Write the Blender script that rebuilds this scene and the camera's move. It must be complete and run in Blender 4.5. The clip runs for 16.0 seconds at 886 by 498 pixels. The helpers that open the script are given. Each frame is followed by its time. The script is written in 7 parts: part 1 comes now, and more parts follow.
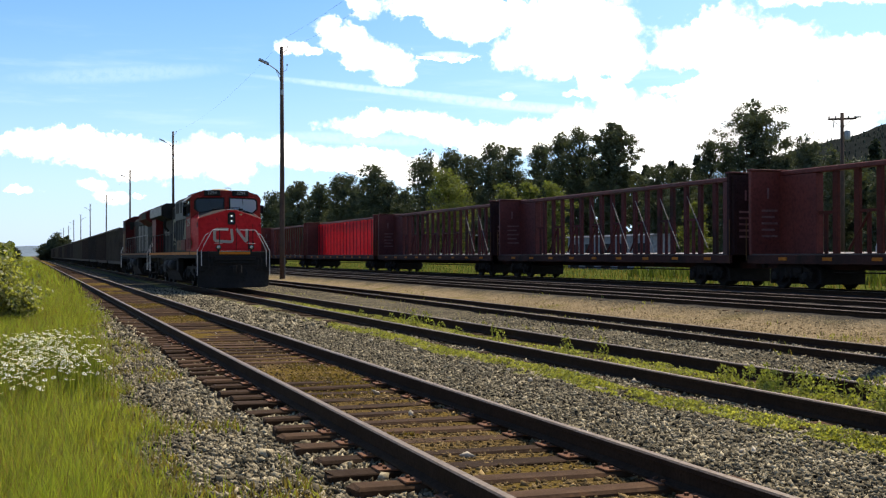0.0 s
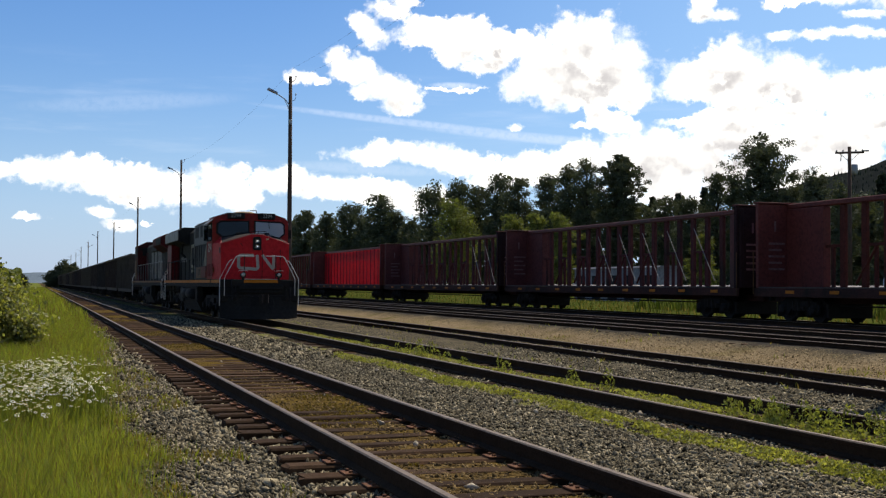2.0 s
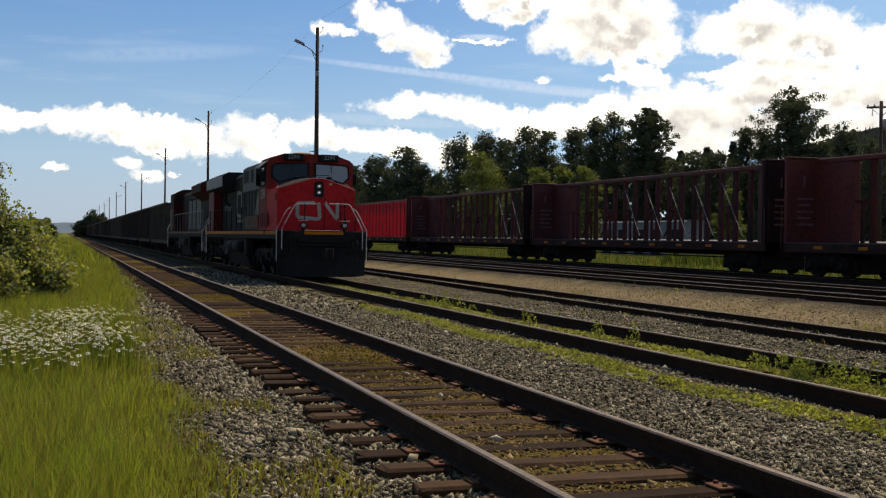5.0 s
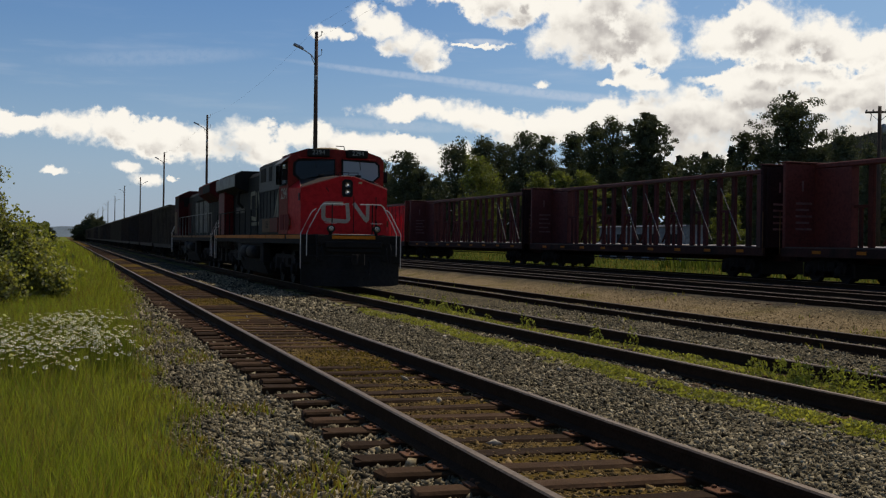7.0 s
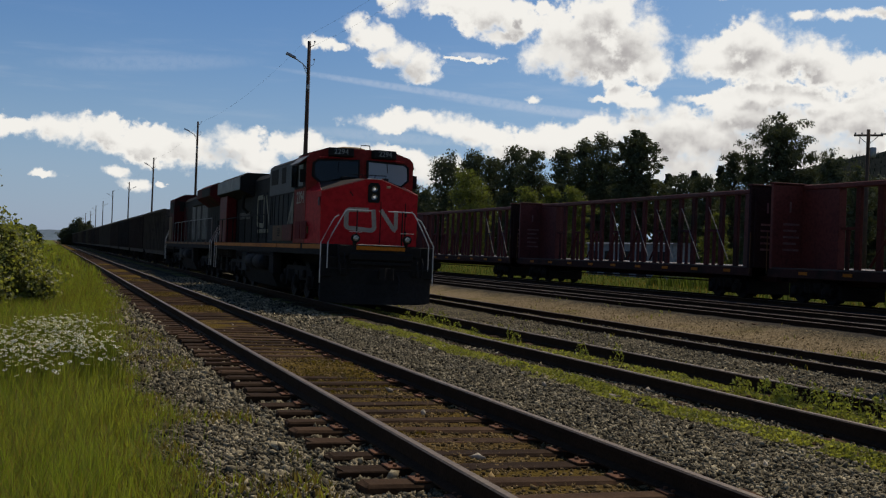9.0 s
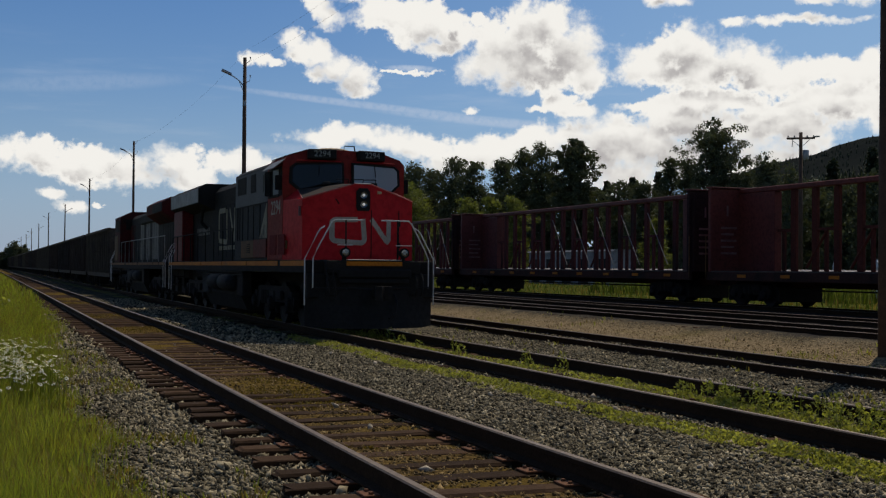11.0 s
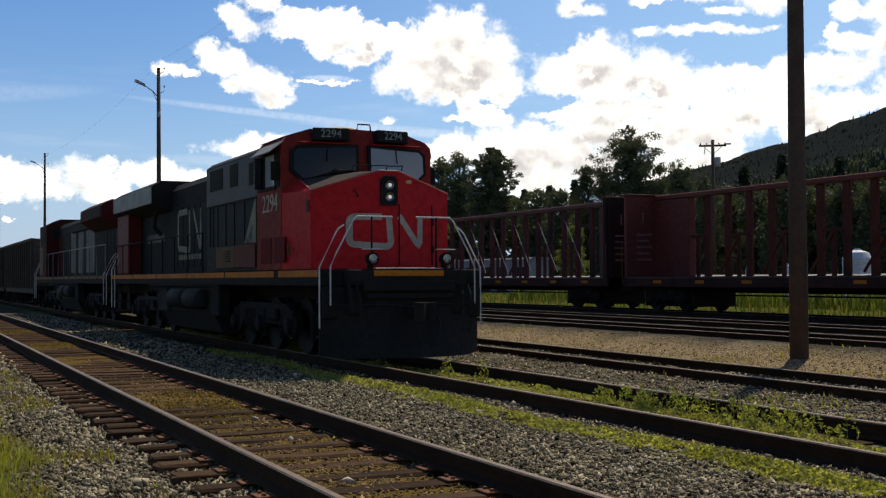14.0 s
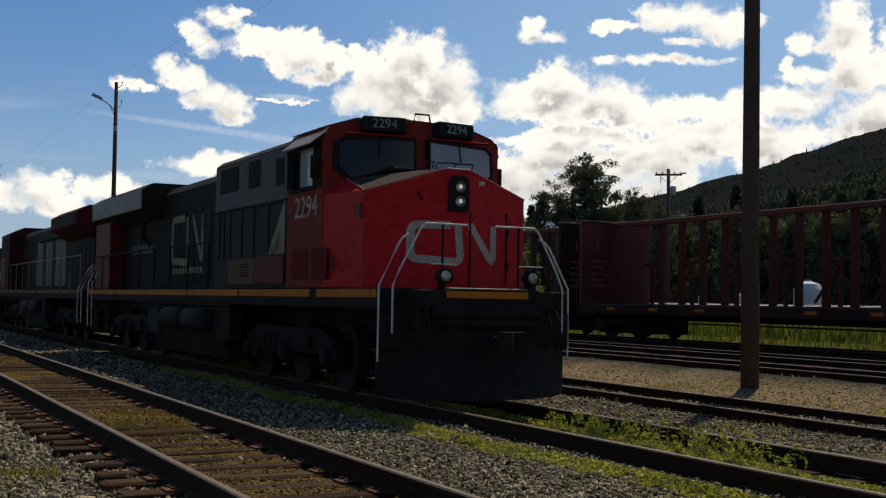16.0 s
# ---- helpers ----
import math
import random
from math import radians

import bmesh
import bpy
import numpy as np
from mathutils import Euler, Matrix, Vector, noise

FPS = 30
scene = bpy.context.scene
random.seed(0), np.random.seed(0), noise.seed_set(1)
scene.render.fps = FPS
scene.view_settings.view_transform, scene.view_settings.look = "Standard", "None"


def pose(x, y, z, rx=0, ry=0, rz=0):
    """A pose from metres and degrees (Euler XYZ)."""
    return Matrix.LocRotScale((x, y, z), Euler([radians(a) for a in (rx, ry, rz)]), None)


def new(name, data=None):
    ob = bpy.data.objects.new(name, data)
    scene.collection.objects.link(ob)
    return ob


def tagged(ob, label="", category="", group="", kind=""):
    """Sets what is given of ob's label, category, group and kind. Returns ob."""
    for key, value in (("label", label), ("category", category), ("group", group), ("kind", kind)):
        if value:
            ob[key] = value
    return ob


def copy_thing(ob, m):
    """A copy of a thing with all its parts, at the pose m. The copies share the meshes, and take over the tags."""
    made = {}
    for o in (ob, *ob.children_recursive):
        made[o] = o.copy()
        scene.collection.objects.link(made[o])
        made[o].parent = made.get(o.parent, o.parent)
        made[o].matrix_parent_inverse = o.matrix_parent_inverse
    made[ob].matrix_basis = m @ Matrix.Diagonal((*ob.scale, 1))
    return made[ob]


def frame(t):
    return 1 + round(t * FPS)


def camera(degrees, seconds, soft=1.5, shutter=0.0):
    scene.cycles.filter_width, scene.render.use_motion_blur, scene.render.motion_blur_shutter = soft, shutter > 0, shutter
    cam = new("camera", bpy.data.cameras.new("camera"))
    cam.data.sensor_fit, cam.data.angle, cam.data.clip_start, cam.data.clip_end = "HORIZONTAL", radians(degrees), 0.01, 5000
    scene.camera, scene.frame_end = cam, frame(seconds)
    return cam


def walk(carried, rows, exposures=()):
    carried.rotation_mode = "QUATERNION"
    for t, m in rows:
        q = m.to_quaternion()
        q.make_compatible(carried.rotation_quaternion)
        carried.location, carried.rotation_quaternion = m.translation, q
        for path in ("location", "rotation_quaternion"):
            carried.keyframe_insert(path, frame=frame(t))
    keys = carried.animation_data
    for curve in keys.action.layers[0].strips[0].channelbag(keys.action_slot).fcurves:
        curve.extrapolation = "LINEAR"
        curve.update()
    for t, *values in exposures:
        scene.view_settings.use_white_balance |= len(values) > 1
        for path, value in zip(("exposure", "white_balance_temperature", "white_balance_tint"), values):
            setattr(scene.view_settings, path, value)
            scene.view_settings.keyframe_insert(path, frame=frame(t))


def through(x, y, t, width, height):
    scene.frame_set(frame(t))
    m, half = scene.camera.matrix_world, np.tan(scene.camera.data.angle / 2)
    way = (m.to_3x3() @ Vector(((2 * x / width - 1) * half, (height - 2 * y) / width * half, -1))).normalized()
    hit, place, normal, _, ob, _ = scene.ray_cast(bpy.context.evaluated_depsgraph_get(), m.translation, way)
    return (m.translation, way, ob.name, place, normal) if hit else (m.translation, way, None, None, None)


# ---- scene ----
# ---- camera ----
EYE_Z = 1.375
cam = camera(40.43, 16.0, soft=1.25)
PATH = [
    (0, -18.940, 0.282, 0.122),
    (0.5, -18.828, 0.543, -0.180),
    (1, -18.887, 0.681, -0.292),
    (1.5, -18.761, 1.209, -0.195),
    (2, -18.635, 1.720, -0.377),
    (2.5, -18.546, 1.442, -0.583),
    (3, -18.019, 0.560, -1.151),
    (3.5, -17.563, -0.458, -1.123),
    (4, -17.420, -0.674, -0.648),
    (6.5, -17.350, -0.285, -1.093),
    (7, -17.460, -0.333, -0.877),
    (7.5, -17.702, -0.702, -0.338),
    (8, -17.944, 0.311, -0.560),
    (8.5, -18.070, 0.164, -1.072),
    (9, -18.041, 0.277, -2.233),
    (9.5, -19.291, 1.065, -1.282),
    (12, -21.016, 0.757, -0.618),
    (12.5, -20.753, -0.345, -0.320),
    (13, -24.168, 0.044, -0.162),
    (13.5, -24.066, 1.239, 0.678),
    (14, -24.620, 1.397, 0.290),
    (14.5, -24.733, 1.580, 0.072),
    (15, -25.308, 2.262, -0.597),
    (15.5, -26.012, 2.451, -0.790),
    (16, -26.762, 2.481, -0.973),
]
# seconds, stops, kelvin, tint
EXPOSURES = [(0, 0.52, 6800, 10), (1.0, 0.38, 6900, 10), (2.0, -0.06, 6750, 10), (2.5, -0.2, 7000, 10), (3.0, -0.28, 7000, 10), (3.5, -0.33, 7250, 10), (4.0, -0.28, 7200, 10), (6.5, -0.18, 7300, 10),
             (7.0, -0.66, 7050, 10), (7.5, -0.76, 6950, 10), (8.0, -0.72, 6850, 10), (9.5, -0.76, 6750, 10), (12.0, -0.74, 6750, 10), (12.5, -0.74, 6800, 10), (13.0, -0.13, 7000, 10), (13.5, -0.16, 6950, 10), (14.0, -0.17, 6950, 10), (14.5, -0.25, 7050, 10), (15.5, -0.42, 7050, 10), (16.0, -0.55, 7000, 10)]
walk(cam, [(t, pose(0, 0, EYE_Z, 90 + pitch, roll, yaw)) for t, yaw, pitch, roll in PATH], EXPOSURES)

# ---- sky, sun ----
SUN_AZ, SUN_EL = radians(47), radians(55)      # azimuth from +y towards +x
sky_clouds = []


def cloud(*blobs):
    """Puffs of one cloud: azimuth, elevation, half width, half height, in degrees."""
    sky_clouds.extend(blobs)


cloud((-4.9, 5.0, 1.6, 0.5), (-3.0, 5.1, 1.4, 0.5), (-1.6, 5.1, 1.2, 0.4), (0.1, 5.0, 1.5, 0.7), (2.1, 5.0, 1.7, 0.9), (3.8, 4.6, 1.5, 0.9), (5.9, 4.4, 1.8, 0.9), (7.9, 4.8, 1.6, 0.9), (9.1, 4.2, 1.0, 0.6))
cloud((-0.4, 3.0, 0.7, 0.2), (2.6, 3.3, 0.9, 0.3), (3.6, 2.7, 0.8, 0.3), (4.9, 2.7, 0.2, 0.1))
cloud((11.4, 5.0, 1.5, 0.6), (12.7, 4.7, 1.2, 0.5), (14.3, 4.5, 1.6, 0.6))
cloud((16.7, 6.3, 2.3, 0.5), (15.1, 6.1, 1.8, 0.4), (18.3, 6.1, 1.9, 0.5), (19.7, 5.7, 1.5, 0.5))
cloud((16.2, 4.4, 2.1, 0.6), (17.5, 4.0, 1.6, 0.7), (21.0, 5.1, 1.6, 0.7), (22.6, 5.6, 1.6, 0.7), (23.9, 5.9, 1.9, 0.6), (25.8, 6.1, 1.8, 0.7), (28.2, 5.6, 2.2, 1.3), (30.2, 5.8, 2.0, 1.5), (29.0, 4.4, 2.3, 1.1))
cloud((32.3, 6.7, 1.6, 1.2), (35.0, 6.5, 2.4, 1.2), (37.2, 6.6, 1.9, 1.3), (32.0, 5.2, 3.0, 1.3), (36.0, 4.8, 3.4, 1.3))
cloud((13.5, 10.7, 0.6, 0.4), (14.5, 10.1, 1.2, 0.6), (15.6, 9.5, 1.3, 0.7), (16.5, 9.0, 1.0, 0.9), (16.9, 8.3, 0.6, 0.4))
cloud((11.8, 9.8, 0.7, 0.3), (12.8, 9.6, 0.4, 0.2), (22.1, 7.5, 0.4, 0.2), (18.8, 9.3, 1.5, 0.1))
cloud((18.3, 11.9, 1.8, 0.8), (19.9, 11.4, 1.7, 1.0), (21.1, 10.9, 0.9, 0.7), (20.4, 10.3, 0.8, 0.4), (22.4, 11.6, 0.4, 0.4), (15.3, 11.7, 0.7, 0.6))
cloud((25.2, 11.3, 2.1, 1.3), (23.6, 10.5, 1.8, 1.2), (22.6, 9.5, 1.3, 0.9), (26.8, 10.3, 1.8, 1.4), (24.7, 9.4, 2.9, 1.1), (27.6, 9.2, 1.2, 0.9))
cloud((30.5, 9.5, 1.5, 1.0), (32.2, 10.1, 1.5, 1.2), (32.8, 9.2, 2.7, 0.9), (34.7, 9.6, 1.7, 1.0), (36.0, 8.8, 1.0, 0.7))
cloud((26.1, 7.9, 0.9, 0.5), (27.1, 7.5, 1.0, 0.4), (25.2, 7.6, 0.5, 0.2), (36.9, 8.8, 1.2, 0.8))
cloud((30.6, 12.8, 0.7, 0.5), (31.8, 12.4, 0.7, 0.3), (35.0, 12.9, 1.3, 0.2), (37.9, 13.3, 2.3, 0.7), (39.9, 12.9, 1.5, 0.7), (34.2, 11.5, 0.5, 0.2), (37.4, 11.4, 2.6, 0.2))
cloud((43.4, 12.0, 0.6, 0.5), (45.1, 12.5, 1.1, 1.5), (43.9, 10.5, 1.2, 0.4), (45.6, 10.5, 1.4, 1.4), (42.7, 9.3, 2.9, 0.8), (38.9, 9.1, 2.8, 0.6), (35.8, 8.8, 2.1, 0.5), (46.8, 8.6, 2.8, 1.5), (48.6, 10.9, 2.3, 2.0))
cloud((38.7, 7.7, 2.8, 1.0), (41.9, 7.4, 2.5, 1.2), (35.8, 6.8, 3.1, 1.1), (28.4, 6.1, 3.0, 1.2), (31.9, 7.3, 2.4, 0.8))
cloud((36.7, 7.6, 1.0, 0.3), (37.9, 12.2, 1.1, 0.2), (34.2, 12.9, 0.4, 0.3), (31.0, 13.2, 0.4, 0.3), (44.4, 11.9, 0.5, 0.4), (42.8, 11.0, 0.3, 0.4), (21.3, 11.7, 0.2, 0.4), (15.9, 12.9, 0.8, 0.5), (14.9, 12.1, 0.7, 0.6), (16.7, 13.4, 0.6, 0.3))
cloud((32.3, 8.0, 0.8, 0.4), (30.2, 7.6, 1.5, 0.3), (34.0, 7.9, 2.2, 0.5))


def build_world():
    world = bpy.data.worlds.new("sky")
    scene.world = world
    world.use_nodes = True
    nt = world.node_tree
    nt.nodes.clear()
    N, L = nt.nodes.new, nt.links.new

    def math_(op, a, b=None, c=None, clamp=False):
        n = N("ShaderNodeMath")
        n.operation, n.use_clamp = op, clamp
        for i, v in enumerate((a, b, c)):
            if v is None:
                continue
            if isinstance(v, (int, float)):
                n.inputs[i].default_value = v
            else:
                L(v, n.inputs[i])
        return n.outputs[0]

    def vec_(op, a, b):
        n = N("ShaderNodeVectorMath")
        n.operation = op
        for i, v in enumerate((a, b)):
            if v is None:
                continue
            if isinstance(v, tuple):
                n.inputs[i].default_value = v
            else:
                L(v, n.inputs[i])
        return n.outputs["Value"] if op == "LENGTH" else n.outputs["Vector"]

    def ramp_(v, lo, hi, a=0.0, b=1.0, kind="SMOOTHSTEP"):
        n = N("ShaderNodeMapRange")
        n.interpolation_type = kind
        L(v, n.inputs["Value"])
        for key, val in (("From Min", lo), ("From Max", hi), ("To Min", a), ("To Max", b)):
            n.inputs[key].default_value = val
        return n.outputs[0]

    def noise_(v, scale, detail, rough=0.55):
        n = N("ShaderNodeTexNoise")
        L(v, n.inputs["Vector"])
        n.inputs["Scale"].default_value, n.inputs["Detail"].default_value, n.inputs["Roughness"].default_value = scale, detail, rough
        return n

    co = N("ShaderNodeTexCoord").outputs["Generated"]
    sep = N("ShaderNodeSeparateXYZ")
    L(co, sep.inputs[0])
    az = math_("MULTIPLY", math_("ARCTAN2", sep.outputs[0], sep.outputs[1]), 57.2958)
    el = math_("MULTIPLY", math_("ARCSINE", sep.outputs[2]), 57.2958)
    comb = N("ShaderNodeCombineXYZ")
    L(az, comb.inputs[0])
    L(el, comb.inputs[1])
    p = comb.outputs[0]
    # billowing outlines: shift the place by noise at two sizes, round heads from cells
    w1 = vec_("MULTIPLY", vec_("SUBTRACT", noise_(p, 0.5, 3, 0.5).outputs["Color"], (0.5, 0.5, 0.5)), (1.3, 0.95, 0.0))
    w2 = vec_("MULTIPLY", vec_("SUBTRACT", noise_(p, 2.6, 4, 0.6).outputs["Color"], (0.5, 0.5, 0.5)), (0.5, 0.42, 0.0))
    q = vec_("ADD", vec_("ADD", p, w1), w2)

    def puffs(at):
        total = None
        for a, e, ra, re in sky_clouds:
            d = vec_("MULTIPLY", vec_("SUBTRACT", at, (a, e, 0.0)), (1 / ra, 1 / re, 0.0))
            v = math_("SUBTRACT", 1.0, vec_("LENGTH", d, None))
            total = v if total is None else math_("SMOOTH_MAX", total, v, 0.25)
        return total
    field = puffs(q)
    above = puffs(vec_("ADD", q, (0.25, 0.75, 0.0)))       # how much cloud lies towards the sun
    cells = N("ShaderNodeTexVoronoi")
    cells.feature = "SMOOTH_F1"
    L(vec_("ADD", p, w2), cells.inputs["Vector"])
    cells.inputs["Scale"].default_value, cells.inputs["Smoothness"].default_value = 1.1, 0.35
    heads = math_("MULTIPLY", math_("SUBTRACT", 0.45, cells.outputs["Distance"]), 0.7)
    fine = noise_(p, 3.0, 6, 0.6).outputs["Fac"]
    dens = math_("ADD", math_("ADD", field, heads), math_("MULTIPLY", math_("SUBTRACT", fine, 0.5), 0.95))
    width = ramp_(noise_(p, 0.3, 3, 0.5).outputs["Fac"], 0.36, 0.64, 0.35, 0.95)       # crisp heads here, frayed edges there
    step = math_("DIVIDE", math_("ADD", dens, 0.3), width, clamp=True)
    mask = math_("MULTIPLY", math_("MULTIPLY", step, step), math_("SUBTRACT", 3.0, math_("MULTIPLY", step, 2.0)))
    # unseen broken cloud around the view, added as white fill for shaded sides
    flat = vec_("DIVIDE", co, None)
    rise = N("ShaderNodeCombineXYZ")
    for k in range(3):
        L(math_("ADD", math_("ABSOLUTE", sep.outputs[2]), 0.12), rise.inputs[k])
    L(rise.outputs[0], flat.node.inputs[1])
    rest = ramp_(noise_(flat, 0.9, 6, 0.55).outputs["Fac"], 0.53, 0.67)
    rest = math_("MULTIPLY", rest, ramp_(el, 40.0, 26.0))       # clear overhead, so that cast shadows on the ground get less fill
    away = math_("MAXIMUM", ramp_(math_("ABSOLUTE", math_("SUBTRACT", az, 23.0)), 28.0, 36.0), ramp_(el, 17.0, 22.0))
    mask = math_("MAXIMUM", mask, math_("MULTIPLY", rest, away))
    # shaded bases under thick cloud, lit heads and rims
    soft = math_("ADD", above, math_("ADD", math_("MULTIPLY", heads, 0.45), math_("MULTIPLY", math_("SUBTRACT", noise_(p, 0.7, 5, 0.55).outputs["Fac"], 0.5), 1.2)))
    grey = math_("MULTIPLY", ramp_(dens, 0.1, 0.6), math_("MULTIPLY", ramp_(soft, 0.0, 0.8), ramp_(noise_(p, 0.45, 5, 0.55).outputs["Fac"], 0.35, 0.6, 0.2, 1.0)))
    haze = ramp_(el, 10.0, -1.0, 0.0, 0.62)
    thin = math_("MULTIPLY", ramp_(noise_(vec_("MULTIPLY", p, (0.12, 0.9, 1.0)), 1.0, 5, 0.6).outputs["Fac"], 0.5, 0.75), ramp_(math_("ABSOLUTE", math_("SUBTRACT", el, 7.5)), 4.0, 0.0, 0.0, 0.22))
    for a, e, ra, re, slope, much in ((17.5, 7.65, 9.0, 0.22, -0.1, 0.5), (24.0, 6.9, 8.0, 0.3, -0.09, 0.6), (19.2, 9.45, 1.5, 0.2, -0.02, 0.8), (15.0, 5.5, 5.0, 0.35, -0.04, 0.35), (4.0, 8.3, 6.0, 0.5, 0.08, 0.2)):
        da = math_("SUBTRACT", az, a)
        de = math_("SUBTRACT", math_("SUBTRACT", el, e), math_("MULTIPLY", da, slope))
        off = math_("ADD", math_("POWER", math_("ABSOLUTE", math_("DIVIDE", da, ra)), 2.0), math_("POWER", math_("ABSOLUTE", math_("DIVIDE", de, re)), 2.0))
        streak = math_("MULTIPLY", ramp_(off, 1.0, 0.0, 0.0, much), ramp_(fine, 0.25, 0.6, 0.4, 1.0))
        thin = math_("MAXIMUM", thin, streak)
    mask = math_("MAXIMUM", mask, math_("MULTIPLY", thin, 0.38))
    ccol = N("ShaderNodeMix")
    ccol.data_type = "RGBA"
    L(grey, ccol.inputs["Factor"])
    ccol.inputs["A"].default_value, ccol.inputs["B"].default_value = (CLOUD_LIT, CLOUD_LIT, CLOUD_LIT * 0.98, 1), (CLOUD_LIT * 0.5, CLOUD_LIT * 0.49, CLOUD_LIT * 0.5, 1)
    skyt = N("ShaderNodeTexSky")
    skyt.sky_type, skyt.sun_disc, skyt.sun_elevation, skyt.sun_rotation = "NISHITA", False, SUN_EL, SUN_AZ
    skyt.air_density, skyt.dust_density, skyt.ozone_density = 1.0, 0.25, 3.0
    L(co, skyt.inputs[0])
    hz = N("ShaderNodeMix")
    hz.data_type = "RGBA"
    L(math_("MAXIMUM", haze, thin), hz.inputs["Factor"])
    sat = N("ShaderNodeHueSaturation")
    sat.inputs["Saturation"].default_value = 1.28
    L(skyt.outputs[0], sat.inputs["Color"])
    tone = N("ShaderNodeMix")
    tone.data_type, tone.blend_type = "RGBA", "MULTIPLY"
    tone.inputs["Factor"].default_value = 1.0
    tone.inputs["B"].default_value = (1.02, 1.03, 1.2, 1)
    L(sat.outputs[0], tone.inputs["A"])
    L(tone.outputs["Result"], hz.inputs["A"])
    hz.inputs["B"].default_value = (CLOUD_LIT * 0.235, CLOUD_LIT * 0.4, CLOUD_LIT * 0.7, 1)
    veil = N("ShaderNodeMix")       # paler sky towards the sun
    veil.data_type = "RGBA"
    L(ramp_(math_("ABSOLUTE", math_("SUBTRACT", az, 50.0)), 42.0, 5.0, 0.0, 0.5), veil.inputs["Factor"])
    L(hz.outputs["Result"], veil.inputs["A"])
    veil.inputs["B"].default_value = (CLOUD_LIT * 0.36, CLOUD_LIT * 0.57, CLOUD_LIT * 0.82, 1)
    mix = N("ShaderNodeMix")
    mix.data_type = "RGBA"
    L(mask, mix.inputs["Factor"])
    L(veil.outputs["Result"], mix.inputs["A"])
    L(ccol.outputs["Result"], mix.inputs["B"])
    bg = N("ShaderNodeBackground")
    L(mix.outputs["Result"], bg.inputs["Color"])
    bg.inputs["Strength"].default_value = SKY
    out = N("ShaderNodeOutputWorld")
    L(bg.outputs[0], out.inputs[0])
    sun = bpy.data.lights.new("sun", "SUN")
    sun.energy, sun.angle, sun.color = SUN, radians(0.53), (1.0, 0.92, 0.8)
    ob = new("sun", sun)
    to_sun = Vector((math.sin(SUN_AZ) * math.cos(SUN_EL), math.cos(SUN_AZ) * math.cos(SUN_EL), math.sin(SUN_EL)))
    ob.matrix_world = Matrix.Translation((0, 0, 60)) @ to_sun.to_track_quat("Z", "Y").to_matrix().to_4x4()


SKY, SUN, CLOUD_LIT = 0.098, 5.0, 15.0
build_world()
scene.view_settings.exposure = 0.0


# ---- materials ----
def material(name, col, col2=None, rough=0.8, metal=0.0, size=1.0, fine=12.0, bump=0.0, grime=None, grime_at=0.6, vary=0.0, island=False, spec=0.12):
    """Principled surface; two colours blended by noise of that size in metres, finer grain, grime stains, relief."""
    m = bpy.data.materials.new(name)
    m.use_nodes = True
    nt = m.node_tree
    N, L = nt.nodes.new, nt.links.new
    b = nt.nodes["Principled BSDF"]
    b.inputs["Roughness"].default_value, b.inputs["Metallic"].default_value = rough, metal
    b.inputs["Specular IOR Level"].default_value = spec
    co = N("ShaderNodeTexCoord").outputs["Object"]

    def noise_(scale, detail=5):
        n = N("ShaderNodeTexNoise")
        L(co, n.inputs["Vector"])
        n.inputs["Scale"].default_value, n.inputs["Detail"].default_value, n.inputs["Roughness"].default_value = scale, detail, 0.62
        return n.outputs["Fac"]

    def ramp_(v, lo, hi):
        n = N("ShaderNodeMapRange")
        L(v, n.inputs["Value"])
        n.inputs["From Min"].default_value, n.inputs["From Max"].default_value = lo, hi
        return n.outputs[0]

    def mix_(fac, a, bb):
        n = N("ShaderNodeMix")
        n.data_type = "RGBA"
        L(fac, n.inputs["Factor"])
        for key, v in (("A", a), ("B", bb)):
            if isinstance(v, tuple):
                n.inputs[key].default_value = (*v, 1)
            else:
                L(v, n.inputs[key])
        return n.outputs["Result"]
    col2 = col2 or tuple(c * 0.7 for c in col)
    grain = noise_(fine / size, 6)
    out = mix_(ramp_(noise_(1.0 / size), 0.35, 0.65), col, col2)
    out = mix_(ramp_(grain, 0.45, 0.8), out, tuple(c * 0.55 for c in col2))
    if grime:
        out = mix_(ramp_(noise_(0.45 / size, 8), grime_at, grime_at + 0.12), out, grime)
    if vary:
        hs = N("ShaderNodeHueSaturation")
        rnd = N("ShaderNodeNewGeometry").outputs["Random Per Island"] if island else N("ShaderNodeObjectInfo").outputs["Random"]
        vr = N("ShaderNodeMapRange")
        L(rnd, vr.inputs["Value"])
        vr.inputs["To Min"].default_value, vr.inputs["To Max"].default_value = 1 - vary, 1 + vary
        L(vr.outputs[0], hs.inputs["Value"])
        L(out, hs.inputs["Color"])
        out = hs.outputs["Color"]
    L(out, b.inputs["Base Color"])
    rr = N("ShaderNodeMapRange")
    L(grain, rr.inputs["Value"])
    rr.inputs["To Min"].default_value, rr.inputs["To Max"].default_value = max(rough - 0.15, 0.05), min(rough + 0.15, 1)
    L(rr.outputs[0], b.inputs["Roughness"])
    if bump:
        bp = N("ShaderNodeBump")
        bp.inputs["Strength"].default_value, bp.inputs["Distance"].default_value = 0.6, bump
        L(grain, bp.inputs["Height"])
        L(bp.outputs[0], b.inputs["Normal"])
    return m


